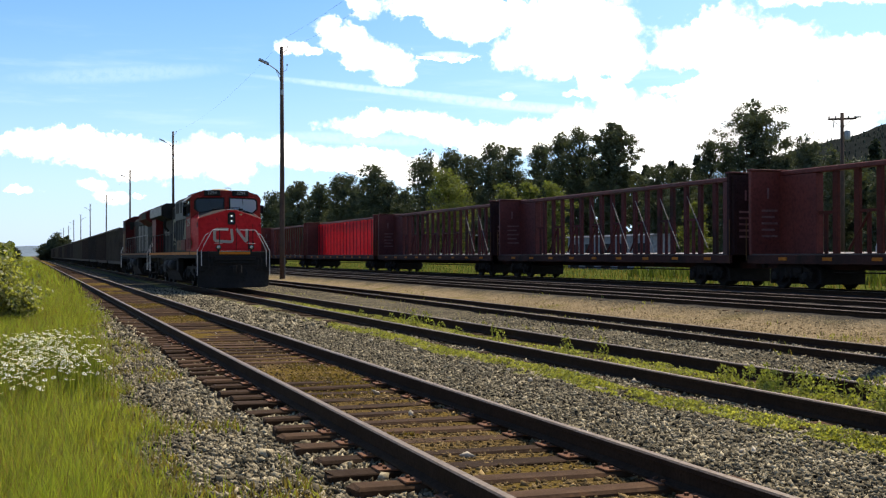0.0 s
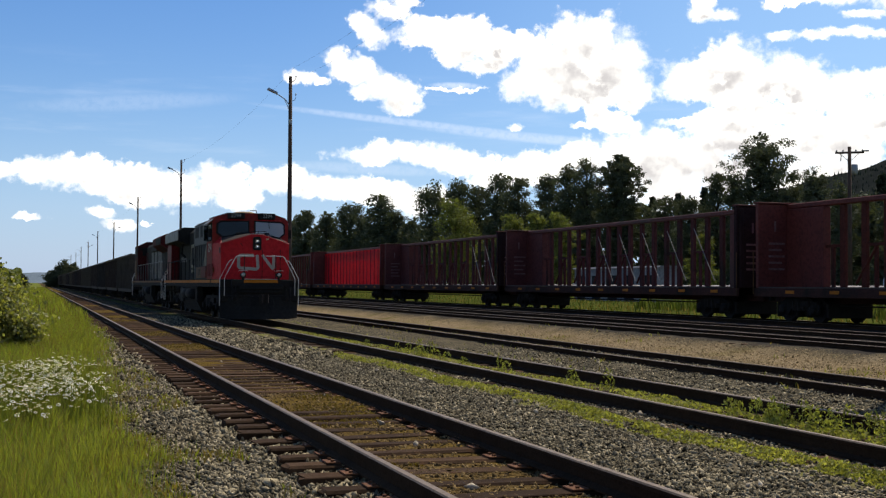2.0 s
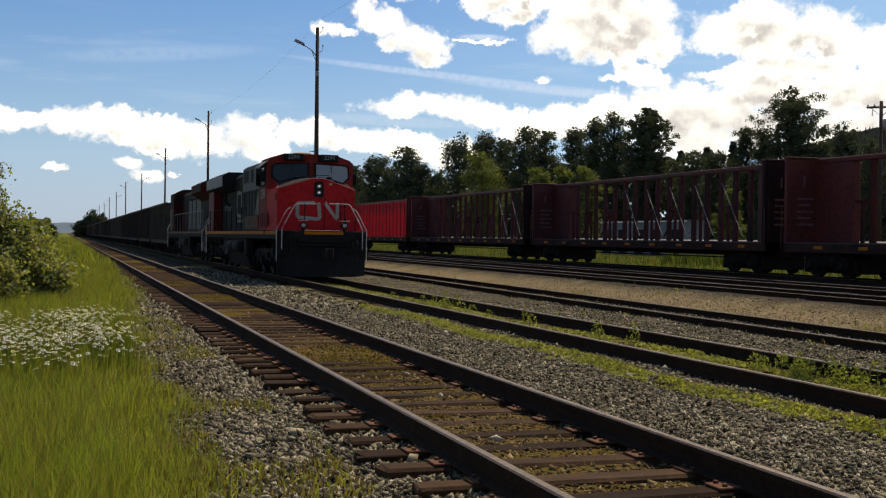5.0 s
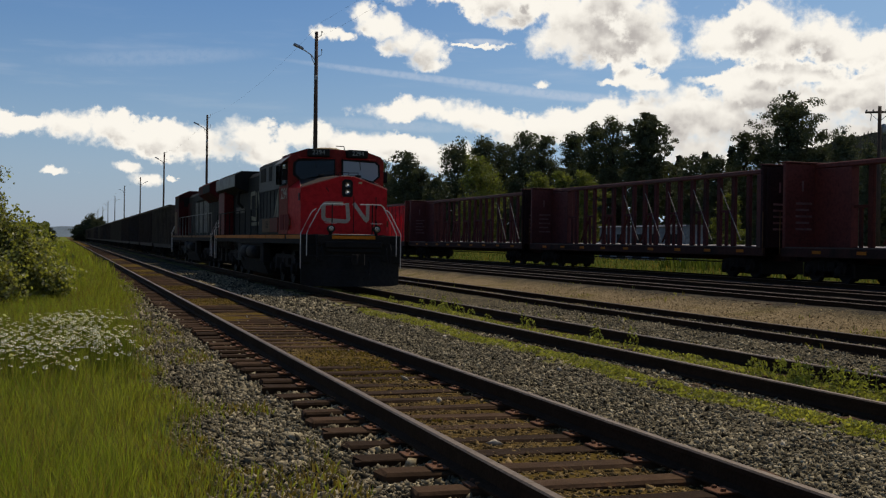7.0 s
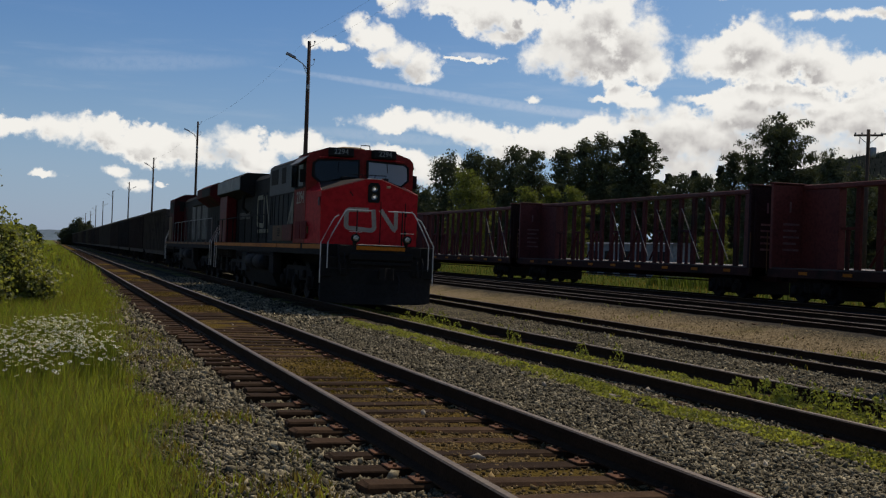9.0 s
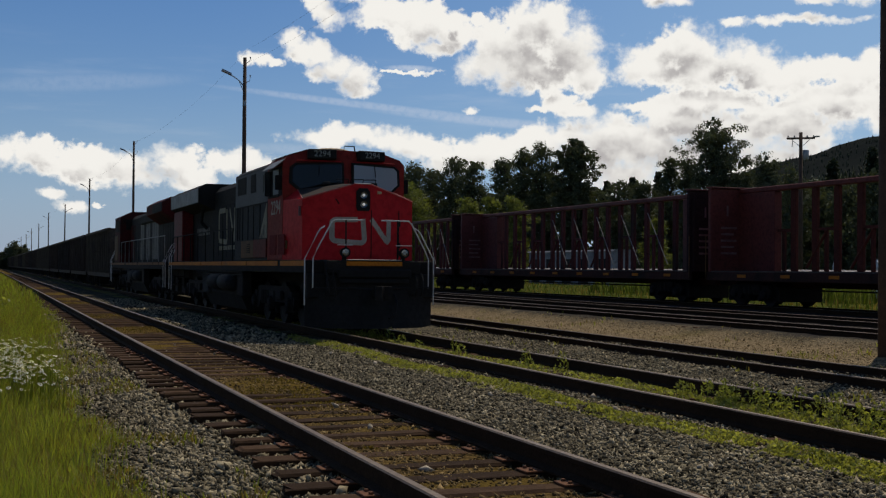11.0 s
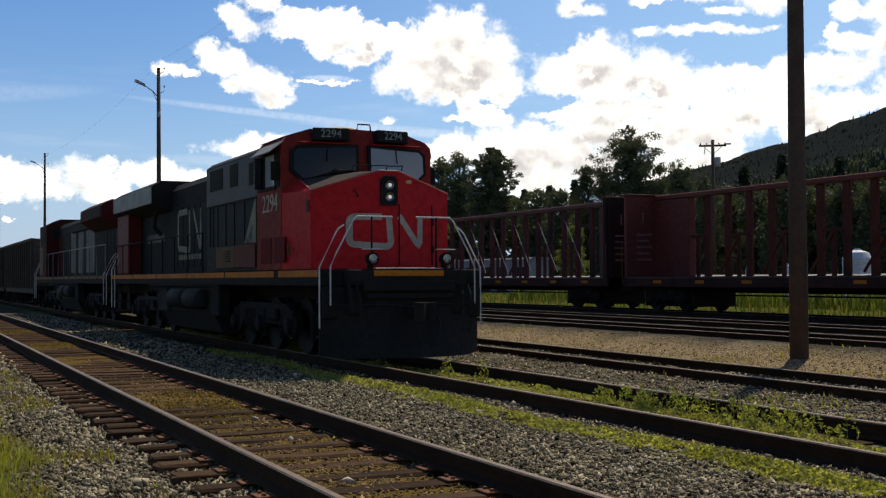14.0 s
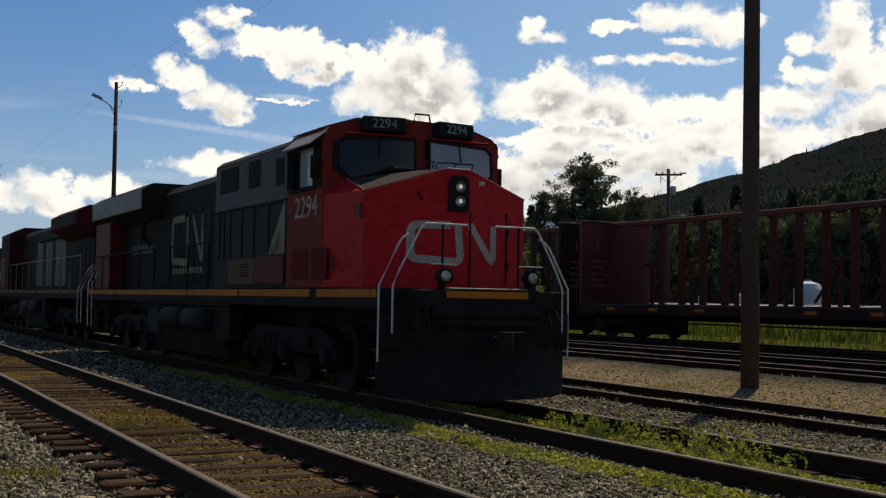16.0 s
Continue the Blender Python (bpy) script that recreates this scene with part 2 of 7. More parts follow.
def leaf_material(name, col, col2, through=0.35, vary=0.3, spec=0.1):
    m = material(name, col, col2, rough=0.6, size=1.5, fine=6, vary=vary, island=True, spec=spec)
    nt = m.node_tree
    b = nt.nodes["Principled BSDF"]
    src = b.inputs["Base Color"].links[0].from_socket
    tr, mx = nt.nodes.new("ShaderNodeBsdfTranslucent"), nt.nodes.new("ShaderNodeMixShader")
    br = nt.nodes.new("ShaderNodeMix")
    br.data_type, br.blend_type = "RGBA", "MULTIPLY"
    br.inputs["Factor"].default_value = 1.0
    nt.links.new(src, br.inputs["A"])
    br.inputs["B"].default_value = (1.7, 1.75, 0.7, 1)
    nt.links.new(br.outputs["Result"], tr.inputs["Color"])
    mx.inputs[0].default_value = through
    nt.links.new(b.outputs[0], mx.inputs[1])
    nt.links.new(tr.outputs[0], mx.inputs[2])
    nt.links.new(mx.outputs[0], nt.nodes["Material Output"].inputs["Surface"])
    return m


def ground_material():
    """Grass verge, grey ballast, brown infill between the first rails, tan gravel road, meadow: zones by x with ragged borders."""
    m = bpy.data.materials.new("yard_ground")
    m.use_nodes = True
    nt = m.node_tree
    N, L = nt.nodes.new, nt.links.new
    b = nt.nodes["Principled BSDF"]
    b.inputs["Roughness"].default_value = 0.95
    b.inputs["Specular IOR Level"].default_value = 0.0
    co = N("ShaderNodeTexCoord").outputs["Object"]
    sep = N("ShaderNodeSeparateXYZ")
    L(co, sep.inputs[0])

    def noise_(scale, detail=6, rough=0.62):
        n = N("ShaderNodeTexNoise")
        L(co, n.inputs["Vector"])
        n.inputs["Scale"].default_value, n.inputs["Detail"].default_value, n.inputs["Roughness"].default_value = scale, detail, rough
        return n.outputs["Fac"]

    def math_(op, a, bb):
        n = N("ShaderNodeMath")
        n.operation = op
        for i, v in enumerate((a, bb)):
            if isinstance(v, (int, float)):
                n.inputs[i].default_value = v
            else:
                L(v, n.inputs[i])
        return n.outputs[0]

    def ramp_(v, lo, hi):
        n = N("ShaderNodeMapRange")
        n.interpolation_type = "SMOOTHSTEP"
        L(v, n.inputs["Value"])
        n.inputs["From Min"].default_value, n.inputs["From Max"].default_value = lo, hi
        return n.outputs[0]

    def mix_(fac, a, bb):
        n = N("ShaderNodeMix")
        n.data_type = "RGBA"
        L(fac, n.inputs["Factor"])
        for key, v in (("A", a), ("B", bb)):
            if isinstance(v, tuple):
                n.inputs[key].default_value = (*v, 1)
            else:
                L(v, n.inputs[key])
        return n.outputs["Result"]

    def band(lo, hi, soft=0.25):
        return math_("MULTIPLY", ramp_(x, lo - soft, lo + soft), ramp_(x, hi + soft, hi - soft))
    x = math_("ADD", sep.outputs[0], math_("MULTIPLY", math_("SUBTRACT", noise_(0.8), 0.5), 1.1))
    vor = N("ShaderNodeTexVoronoi")
    L(co, vor.inputs["Vector"])
    vor.inputs["Scale"].default_value = 22.0
    cell = N("ShaderNodeSeparateXYZ")
    L(vor.outputs["Color"], cell.inputs[0])
    stone = mix_(cell.outputs[0], (0.065, 0.054, 0.033), (0.3, 0.25, 0.152))
    stone = mix_(ramp_(vor.outputs["Distance"], 0.25, 0.6), stone, (0.035, 0.032, 0.026))
    stone = mix_(ramp_(noise_(0.5), 0.5, 0.75), stone, (0.18, 0.15, 0.1))
    tan = mix_(cell.outputs[1], (0.1, 0.075, 0.043), (0.3, 0.225, 0.13))
    tan = mix_(ramp_(noise_(0.45), 0.5, 0.66), tan, (0.13, 0.105, 0.04))
    brown = mix_(cell.outputs[0], (0.04, 0.026, 0.01), (0.15, 0.1, 0.038))
    brown = mix_(ramp_(noise_(0.55, 4), 0.46, 0.6), brown, (0.105, 0.07, 0.018))
    grass = mix_(ramp_(noise_(1.3), 0.35, 0.65), (0.09, 0.12, 0.02), (0.17, 0.17, 0.045))
    # meadow ground kept dark: shade of the trees is in the colour
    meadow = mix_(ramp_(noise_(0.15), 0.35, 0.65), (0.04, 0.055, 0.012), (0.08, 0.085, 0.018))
    weed = (0.15, 0.14, 0.045)
    out = stone
    out = mix_(band(2.5, 4.15, 0.12), out, brown)
    out = mix_(math_("MULTIPLY", band(6.3, 6.9, 0.15), ramp_(noise_(0.6), 0.42, 0.55)), out, weed)
    out = mix_(math_("MULTIPLY", band(7.3, 8.7, 0.12), ramp_(noise_(0.5), 0.4, 0.55)), out, weed)
    out = mix_(band(15.0, 18.2, 0.5), out, tan)
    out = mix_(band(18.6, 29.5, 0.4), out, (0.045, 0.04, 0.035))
    verge = N("ShaderNodeMapRange")
    L(sep.outputs[1], verge.inputs["Value"])
    for key, val in (("From Min", 11.0), ("From Max", 42.0), ("To Min", 0.0), ("To Max", 1.1)):
        verge.inputs[key].default_value = val
    out = mix_(ramp_(math_("SUBTRACT", x, verge.outputs[0]), 1.15, 0.65), out, grass)
    out = mix_(ramp_(x, 28.6, 29.6), out, meadow)
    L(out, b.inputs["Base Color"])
    bp = N("ShaderNodeBump")
    bp.inputs["Strength"].default_value, bp.inputs["Distance"].default_value = 0.9, 0.03
    L(math_("ADD", math_("MULTIPLY", vor.outputs["Distance"], -1.0), noise_(9)), bp.inputs["Height"])
    L(bp.outputs[0], b.inputs["Normal"])
    return m


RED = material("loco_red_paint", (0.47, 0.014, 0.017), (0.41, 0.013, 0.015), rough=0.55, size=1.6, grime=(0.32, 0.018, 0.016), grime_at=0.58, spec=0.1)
# cab red: dust, and the shade of its side mixed into a darker colour
REDSIDE = material("dusty_shaded_red_cab_paint", (0.23, 0.022, 0.016), (0.16, 0.02, 0.014), rough=0.7, size=1.1, grime=(0.09, 0.022, 0.014), grime_at=0.52, spec=0.1)
BLACK = material("loco_black_paint", (0.014, 0.0135, 0.0125), (0.02, 0.019, 0.017), rough=0.8, size=1.2, grime=(0.03, 0.027, 0.023), grime_at=0.62, spec=0.08)
GREYSIDE = material("weathered_dark_grey_paint", (0.027, 0.027, 0.0265), (0.019, 0.019, 0.0185), rough=0.8, size=0.8, grime=(0.05, 0.046, 0.04), grime_at=0.6, spec=0.08)
EQUIP = material("dark_grey_side_paint", (0.029, 0.03, 0.03), (0.02, 0.0205, 0.0205), rough=0.75, size=0.7, grime=(0.05, 0.046, 0.04), grime_at=0.6, spec=0.1)
UNDER = material("underframe_grime", (0.0145, 0.0125, 0.011), (0.024, 0.021, 0.018), rough=0.9, size=0.5, bump=0.01, spec=0.1)
WHITE = material("dulled_white_paint", (0.42, 0.36, 0.29), (0.33, 0.28, 0.22), rough=0.7, size=0.5, grime=(0.25, 0.2, 0.16), grime_at=0.64)
SILVERW = material("white_grey_weathered_panel", (0.2, 0.2, 0.195), (0.12, 0.12, 0.115), rough=0.55, size=0.5, grime=(0.06, 0.055, 0.05), grime_at=0.54, spec=0.2)
PALEDOOR = material("pale_streaked_door_paint", (0.1, 0.095, 0.085), (0.05, 0.048, 0.045), rough=0.6, size=0.35, grime=(0.025, 0.023, 0.02), grime_at=0.5, spec=0.2)
ORANGE = material("yellow_orange_sill_stripe", (0.5, 0.165, 0.014), (0.38, 0.12, 0.012), rough=0.7, size=0.6, grime=(0.12, 0.06, 0.03), grime_at=0.58)
BROWNRED = material("grimy_brown_red_panel", (0.13, 0.022, 0.015), (0.09, 0.018, 0.012), rough=0.7, size=0.5, grime=(0.06, 0.025, 0.014), grime_at=0.5)
FADEDWHITE = material("faded_yellowed_white_paint", (0.26, 0.24, 0.17), (0.18, 0.165, 0.12), rough=0.8, size=0.4, grime=(0.05, 0.048, 0.04), grime_at=0.56)
DARKRED = material("soot_stained_dark_red", (0.075, 0.012, 0.011), (0.045, 0.011, 0.01), rough=0.75, size=0.6, grime=(0.02, 0.013, 0.011), grime_at=0.48, spec=0.06)
SILL = material("grimy_dark_sill", (0.06, 0.026, 0.02), (0.04, 0.02, 0.016), rough=0.8, size=0.7, grime=(0.02, 0.015, 0.012), grime_at=0.52, spec=0.08)
# darker than the maroon body, for one end bulkhead
DARKEND = material("dark_bulkhead_paint", (0.035, 0.018, 0.018), (0.025, 0.014, 0.014), rough=0.8, size=0.9, grime=(0.05, 0.025, 0.02), grime_at=0.62, spec=0.06)
DECKDARK = material("stained_steel_deck", (0.06, 0.045, 0.04), (0.09, 0.07, 0.06), rough=0.7, size=0.5)
# sunlit edge highlight of the nose, put into a lighter red
NOSEEDGE = material("nose_edge_highlight", (0.5, 0.1, 0.08), (0.42, 0.07, 0.06), rough=0.45, size=0.3, spec=0.4)
UPPER = material("blue_grey_weathered_panel", (0.031, 0.034, 0.038), (0.02, 0.022, 0.025), rough=0.6, size=0.6, grime=(0.06, 0.06, 0.06), grime_at=0.6, spec=0.2)
REARRED = material("dusty_red_rear_paint", (0.13, 0.012, 0.013), (0.095, 0.01, 0.011), rough=0.6, size=0.8, grime=(0.08, 0.02, 0.016), grime_at=0.58, spec=0.1)
DULLORANGE = material("worn_orange_stripe", (0.22, 0.11, 0.05), (0.15, 0.08, 0.04), rough=0.8, size=0.4, grime=(0.05, 0.03, 0.02), grime_at=0.55)
TAN = material("tan_stained_panel", (0.12, 0.06, 0.022), (0.075, 0.042, 0.018), rough=0.7, size=0.4)
DULLRED = material("faded_dark_red_paint", (0.15, 0.013, 0.013), (0.11, 0.011, 0.011), rough=0.75, size=1.0, grime=(0.05, 0.02, 0.018), grime_at=0.56, spec=0.05)
CREAM = material("cream_roof_paint", (0.55, 0.42, 0.22), (0.45, 0.33, 0.18), rough=0.6, size=0.5)
NOSETOP = material("dusty_brown_antislip", (0.06, 0.045, 0.037), (0.04, 0.032, 0.027), rough=0.9, size=0.3, bump=0.004)
RAILWHITE = material("handrail_white_paint", (0.62, 0.59, 0.53), (0.5, 0.47, 0.42), rough=0.4, size=0.2)
STEEL = material("polished_rail_steel", (0.17, 0.125, 0.085), (0.13, 0.092, 0.062), rough=0.55, metal=0.35, size=0.6)
RUST = material("dark_rusted_rail", (0.042, 0.0255, 0.0155), (0.03, 0.018, 0.011), rough=0.95, size=0.3, bump=0.004, spec=0.04)
WHEEL = material("wheel_steel", (0.014, 0.012, 0.011), (0.01, 0.009, 0.0085), rough=0.75, size=0.3, spec=0.15)
TIE = material("creosoted_timber", (0.036, 0.02, 0.0105), (0.066, 0.038, 0.021), rough=0.95, size=0.35, bump=0.012, grime=(0.1, 0.045, 0.018), grime_at=0.58, vary=0.45, spec=0.05)
PLATE = material("rusted_tie_plate", (0.17, 0.075, 0.035), (0.11, 0.05, 0.03), rough=0.85, size=0.1, bump=0.003)
MAROON = material("maroon_car_paint", (0.105, 0.028, 0.025), (0.075, 0.022, 0.02), rough=0.6, size=1.4, grime=(0.06, 0.03, 0.025), grime_at=0.55, spec=0.15)
OXIDE = material("oxide_red_car_paint", (0.135, 0.03, 0.023), (0.095, 0.024, 0.019), rough=0.6, size=1.4, grime=(0.05, 0.024, 0.018), grime_at=0.56, spec=0.15)
# posts darker than the car body: backlit shade in the colour, grime stains over it
POSTOX = material("backlit_grimy_oxide_post", (0.1, 0.028, 0.02), (0.07, 0.022, 0.016), rough=0.75, size=1.0, grime=(0.03, 0.017, 0.013), grime_at=0.54, spec=0.06)
POSTMA = material("backlit_grimy_maroon_post", (0.09, 0.029, 0.027), (0.065, 0.022, 0.021), rough=0.75, size=1.0, grime=(0.03, 0.018, 0.016), grime_at=0.54, spec=0.06)
BRIGHTRED = leaf_material("bright_red_sheet", (0.62, 0.02, 0.03), (0.55, 0.018, 0.03), through=0.45, vary=0.03)
FADED = material("faded_marking", (0.2, 0.12, 0.12), (0.12, 0.06, 0.06), rough=0.7, size=0.3)
STRAP = material("galvanised_strap", (0.28, 0.255, 0.23), (0.2, 0.18, 0.16), rough=0.5, metal=0.4, size=0.3)
DECKSTEEL = material("worn_deck_steel", (0.24, 0.2, 0.175), (0.15, 0.12, 0.1), rough=0.5, size=0.5)
WAGONS = [material("grey_brown_wagon_steel", (0.085, 0.07, 0.055), (0.06, 0.048, 0.038), rough=0.9, size=1.2, grime=(0.045, 0.035, 0.03), grime_at=0.56),
          material("dark_brown_wagon_steel", (0.05, 0.034, 0.027), (0.036, 0.026, 0.022), rough=0.7, size=1.2, grime=(0.07, 0.05, 0.04), grime_at=0.6),
          material("black_brown_wagon_steel", (0.035, 0.028, 0.025), (0.026, 0.021, 0.02), rough=0.7, size=1.2, grime=(0.05, 0.04, 0.035), grime_at=0.6)]
COAL = material("coal_load", (0.02, 0.02, 0.021), (0.03, 0.03, 0.03), rough=0.7, size=0.5, bump=0.05)
POLE = material("weathered_pole_wood", (0.095, 0.06, 0.043), (0.06, 0.042, 0.032), rough=0.9, size=0.4, bump=0.01, grime=(0.15, 0.12, 0.09), grime_at=0.62)
GUARD = material("grey_conduit_guard", (0.17, 0.18, 0.17), (0.12, 0.128, 0.12), rough=0.7, size=0.4, grime=(0.14, 0.13, 0.11), grime_at=0.6)
POLEMETAL = material("galvanised_pole_metal", (0.36, 0.37, 0.37), (0.26, 0.27, 0.27), rough=0.5, metal=0.5, size=0.3)
WIRE = material("wire", (0.05, 0.05, 0.055), rough=0.6)
BARK = material("bark", (0.07, 0.055, 0.042), (0.045, 0.037, 0.03), rough=0.95, size=0.5, bump=0.03)
STONET = material("tan_gravel_stone", (0.34, 0.245, 0.13), (0.2, 0.145, 0.075), rough=0.95, size=0.3, vary=0.65, island=True, spec=0.0)
STONEP = material("pale_rock", (0.5, 0.43, 0.32), (0.36, 0.3, 0.22), rough=0.9, size=0.3, vary=0.3, island=True, spec=0.1)
STONEB = material("brown_crushed_rock", (0.2, 0.138, 0.063), (0.1, 0.068, 0.03), rough=0.9, size=0.3, vary=0.8, island=True, spec=0.02)
STONE = material("crushed_rock", (0.295, 0.245, 0.155), (0.125, 0.104, 0.065), rough=0.9, size=0.3, vary=0.92, island=True, spec=0.03)
SHED = material("white_metal_sheet", (0.25, 0.255, 0.265), (0.17, 0.175, 0.185), rough=0.7, size=3.0)
LEAF_DARK = leaf_material("dark_tree_leaf", (0.074, 0.084, 0.052), (0.096, 0.105, 0.064), 0.14, 0.2, 0.03)
LEAF_LIGHT = leaf_material("light_green_leaf", (0.115, 0.135, 0.04), (0.15, 0.16, 0.05), 0.3)
LEAF_MID = leaf_material("hillside_leaf", (0.04, 0.05, 0.02), (0.065, 0.072, 0.027), 0.15, 0.5)
LEAF_BUSH = leaf_material("bush_leaf", (0.17, 0.18, 0.05), (0.24, 0.23, 0.07), 0.42, 0.45, 0.6)
LEAF_FIR = leaf_material("fir_needles", (0.03, 0.04, 0.024), (0.04, 0.05, 0.029), 0.12, 0.3)
GRASSM = leaf_material("verge_grass_blade", (0.165, 0.2, 0.03), (0.225, 0.23, 0.05), 0.45, 0.25)
# meadow blades darker than the verge's, with tree shade put into the green
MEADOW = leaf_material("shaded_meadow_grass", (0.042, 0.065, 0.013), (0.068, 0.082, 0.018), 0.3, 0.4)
DRY = leaf_material("dry_grass", (0.22, 0.165, 0.055), (0.16, 0.115, 0.04), 0.3, 0.35)
MOSS = leaf_material("olive_moss", (0.125, 0.086, 0.022), (0.09, 0.06, 0.017), 0.3, 0.3)
WEEDM = leaf_material("yellow_green_weed", (0.28, 0.27, 0.08), (0.2, 0.2, 0.055), 0.4, 0.45)
WEEDLEAF = leaf_material("weed_leaf", (0.17, 0.185, 0.05), (0.22, 0.22, 0.06), 0.4, 0.4)
PETAL = leaf_material("daisy_petal", (0.82, 0.8, 0.7), (0.74, 0.71, 0.6), 0.3, 0.1)
CENTRE = material("daisy_centre", (0.6, 0.4, 0.04), rough=0.8, size=0.05)
HILLF = material("forest_hillside", (0.014, 0.017, 0.017), (0.02, 0.023, 0.021), rough=1.0, size=60, fine=9, bump=2.0, spec=0.0)
HILLN = material("light_forest_hillside", (0.026, 0.031, 0.015), (0.018, 0.022, 0.011), rough=1.0, size=25, fine=9, bump=2.0, spec=0.0)
# distance haze over the ridge is put into its pale blue colour
HAZEBLUE = material("far_hazy_ridge", (0.16, 0.2, 0.24), (0.14, 0.18, 0.21), rough=1.0, size=100, spec=0.0)
TANKWHITE = material("white_tank_paint", (0.6, 0.6, 0.6), (0.48, 0.48, 0.48), rough=0.6, size=1.0)
LENS = material("headlight_glass", (0.24, 0.24, 0.22), (0.16, 0.16, 0.15), rough=0.2, metal=0.8, size=0.1, spec=0.5)
BOARDFIG = material("dull_number_figures", (0.3, 0.32, 0.29), (0.2, 0.21, 0.19), rough=0.6, size=0.1)


def glass_material(name, tint, through=0.6):
    m = bpy.data.materials.new(name)
    m.use_nodes = True
    b = m.node_tree.nodes["Principled BSDF"]
    b.inputs["Base Color"].default_value = (*tint, 1)
    b.inputs["Roughness"].default_value, b.inputs["IOR"].default_value = 0.06, 1.38
    b.inputs["Transmission Weight"].default_value = through
    b.inputs["Specular IOR Level"].default_value = 0.3
    return m


GLASS = glass_material("cab_glass", (0.02, 0.022, 0.025))
# nearly opaque pale tint stands in for sky light and reflection in the panes
GLASSPALE = glass_material("sky_tinted_cab_glass", (0.3, 0.32, 0.33), 0.12)
GLOW = bpy.data.materials.new("lit_bulb")
GLOW.use_nodes = True
GLOW.node_tree.nodes["Principled BSDF"].inputs["Emission Color"].default_value = (1.0, 0.95, 0.85, 1)
GLOW.node_tree.nodes["Principled BSDF"].inputs["Emission Strength"].default_value = 0.4


# ---- mesh helpers ----
class Shape:
    """Collects vertices and faces of one mesh."""

    def __init__(self):
        self.v, self.f, self.m = [], [], []

    def add(self, verts, faces, slot=0):
        n = len(self.v)
        self.v += [tuple(p) for p in verts]
        self.f += [tuple(i + n for i in face) for face in faces]
        self.m += [slot] * len(faces)
        return self

    def box(self, x0, x1, y0, y1, z0, z1, c=0.0, slot=0):
        if c <= 0:
            v = [(x, y, z) for z in (z0, z1) for y in (y0, y1) for x in (x0, x1)]
            return self.add(v, [(0, 2, 3, 1), (4, 5, 7, 6), (0, 1, 5, 4), (2, 6, 7, 3), (0, 4, 6, 2), (1, 3, 7, 5)], slot)
        c = min(c, (x1 - x0) * 0.45, (y1 - y0) * 0.45, (z1 - z0) * 0.45)
        lo, hi = (x0, y0, z0), (x1, y1, z1)
        idx, v = {}, []
        for sx in (0, 1):
            for sy in (0, 1):
                for sz in (0, 1):
                    s = (sx, sy, sz)
                    for ax in range(3):
                        p = [(hi[k] - (0 if k == ax else c)) if s[k] else (lo[k] + (0 if k == ax else c)) for k in range(3)]
                        idx[s, ax] = len(v)
                        v.append(p)
        faces = []
        for ax in range(3):
            a, b = [k for k in range(3) if k != ax]
            for side in (0, 1):
                ring = []
                for pa, pb in ((0, 0), (1, 0), (1, 1), (0, 1)):
                    s = [0, 0, 0]
                    s[ax], s[a], s[b] = side, pa, pb
                    ring.append(idx[tuple(s), ax])
                flip = (side == 1) == (ax == 1)
                faces.append(tuple(reversed(ring)) if flip else tuple(ring))
            for pa in (0, 1):
                for pb in (0, 1):
                    s0, s1 = [0, 0, 0], [0, 0, 0]
                    s0[a], s0[b], s1[a], s1[b], s1[ax] = pa, pb, pa, pb, 1
                    s0, s1 = tuple(s0), tuple(s1)
                    faces.append((idx[s0, a], idx[s1, a], idx[s1, b], idx[s0, b]))
        for sx in (0, 1):
            for sy in (0, 1):
                for sz in (0, 1):
                    faces.append(tuple(idx[(sx, sy, sz), k] for k in range(3)))
        return self.add(v, faces, slot)

    def prism(self, profile, a0, a1, axis="y", slot=0):
        """A closed outline of (u, w), pushed along an axis: along y it is (x, z), along x (y, z), along z (x, y)."""
        put = {"y": lambda u, w, a: (u, a, w), "x": lambda u, w, a: (a, u, w), "z": lambda u, w, a: (u, w, a)}[axis]
        n = len(profile)
        v = [put(u, w, a0) for u, w in profile] + [put(u, w, a1) for u, w in profile]
        return self.add(v, [tuple(range(n)), tuple(range(2 * n - 1, n - 1, -1))] + [(i, i + n, (i + 1) % n + n, (i + 1) % n) for i in range(n)], slot)

    def tube(self, path, r, sides=8, slot=0):
        path = [Vector(p) for p in path]
        rad = r if isinstance(r, (list, tuple)) else [r] * len(path)
        v, faces = [], []
        for i, p in enumerate(path):
            d = (path[min(i + 1, len(path) - 1)] - path[max(i - 1, 0)]).normalized()
            a = d.cross(Vector((0, 0, 1)) if abs(d.z) < 0.9 else Vector((1, 0, 0))).normalized()
            b = d.cross(a)
            v += [p + (a * math.cos(k * math.tau / sides) + b * math.sin(k * math.tau / sides)) * rad[i] for k in range(sides)]
        for i in range(len(path) - 1):
            for k in range(sides):
                k2 = (k + 1) % sides
                faces.append((i * sides + k, i * sides + k2, (i + 1) * sides + k2, (i + 1) * sides + k))
        faces += [tuple(reversed(range(sides))), tuple(range((len(path) - 1) * sides, len(path) * sides))]
        return self.add(v, faces, slot)

    def lathe(self, rings, centre=(0, 0, 0), axis="z", sides=20, slot=0):
        """Rings of (distance along the axis, radius)."""
        put = {"z": lambda a, b, h: (a, b, h), "y": lambda a, b, h: (a, h, b), "x": lambda a, b, h: (h, a, b)}[axis]
        v, faces = [], []
        for h, r in rings:
            for k in range(sides):
                w = k * math.tau / sides
                q = put(r * math.cos(w), r * math.sin(w), h)
                v.append((q[0] + centre[0], q[1] + centre[1], q[2] + centre[2]))
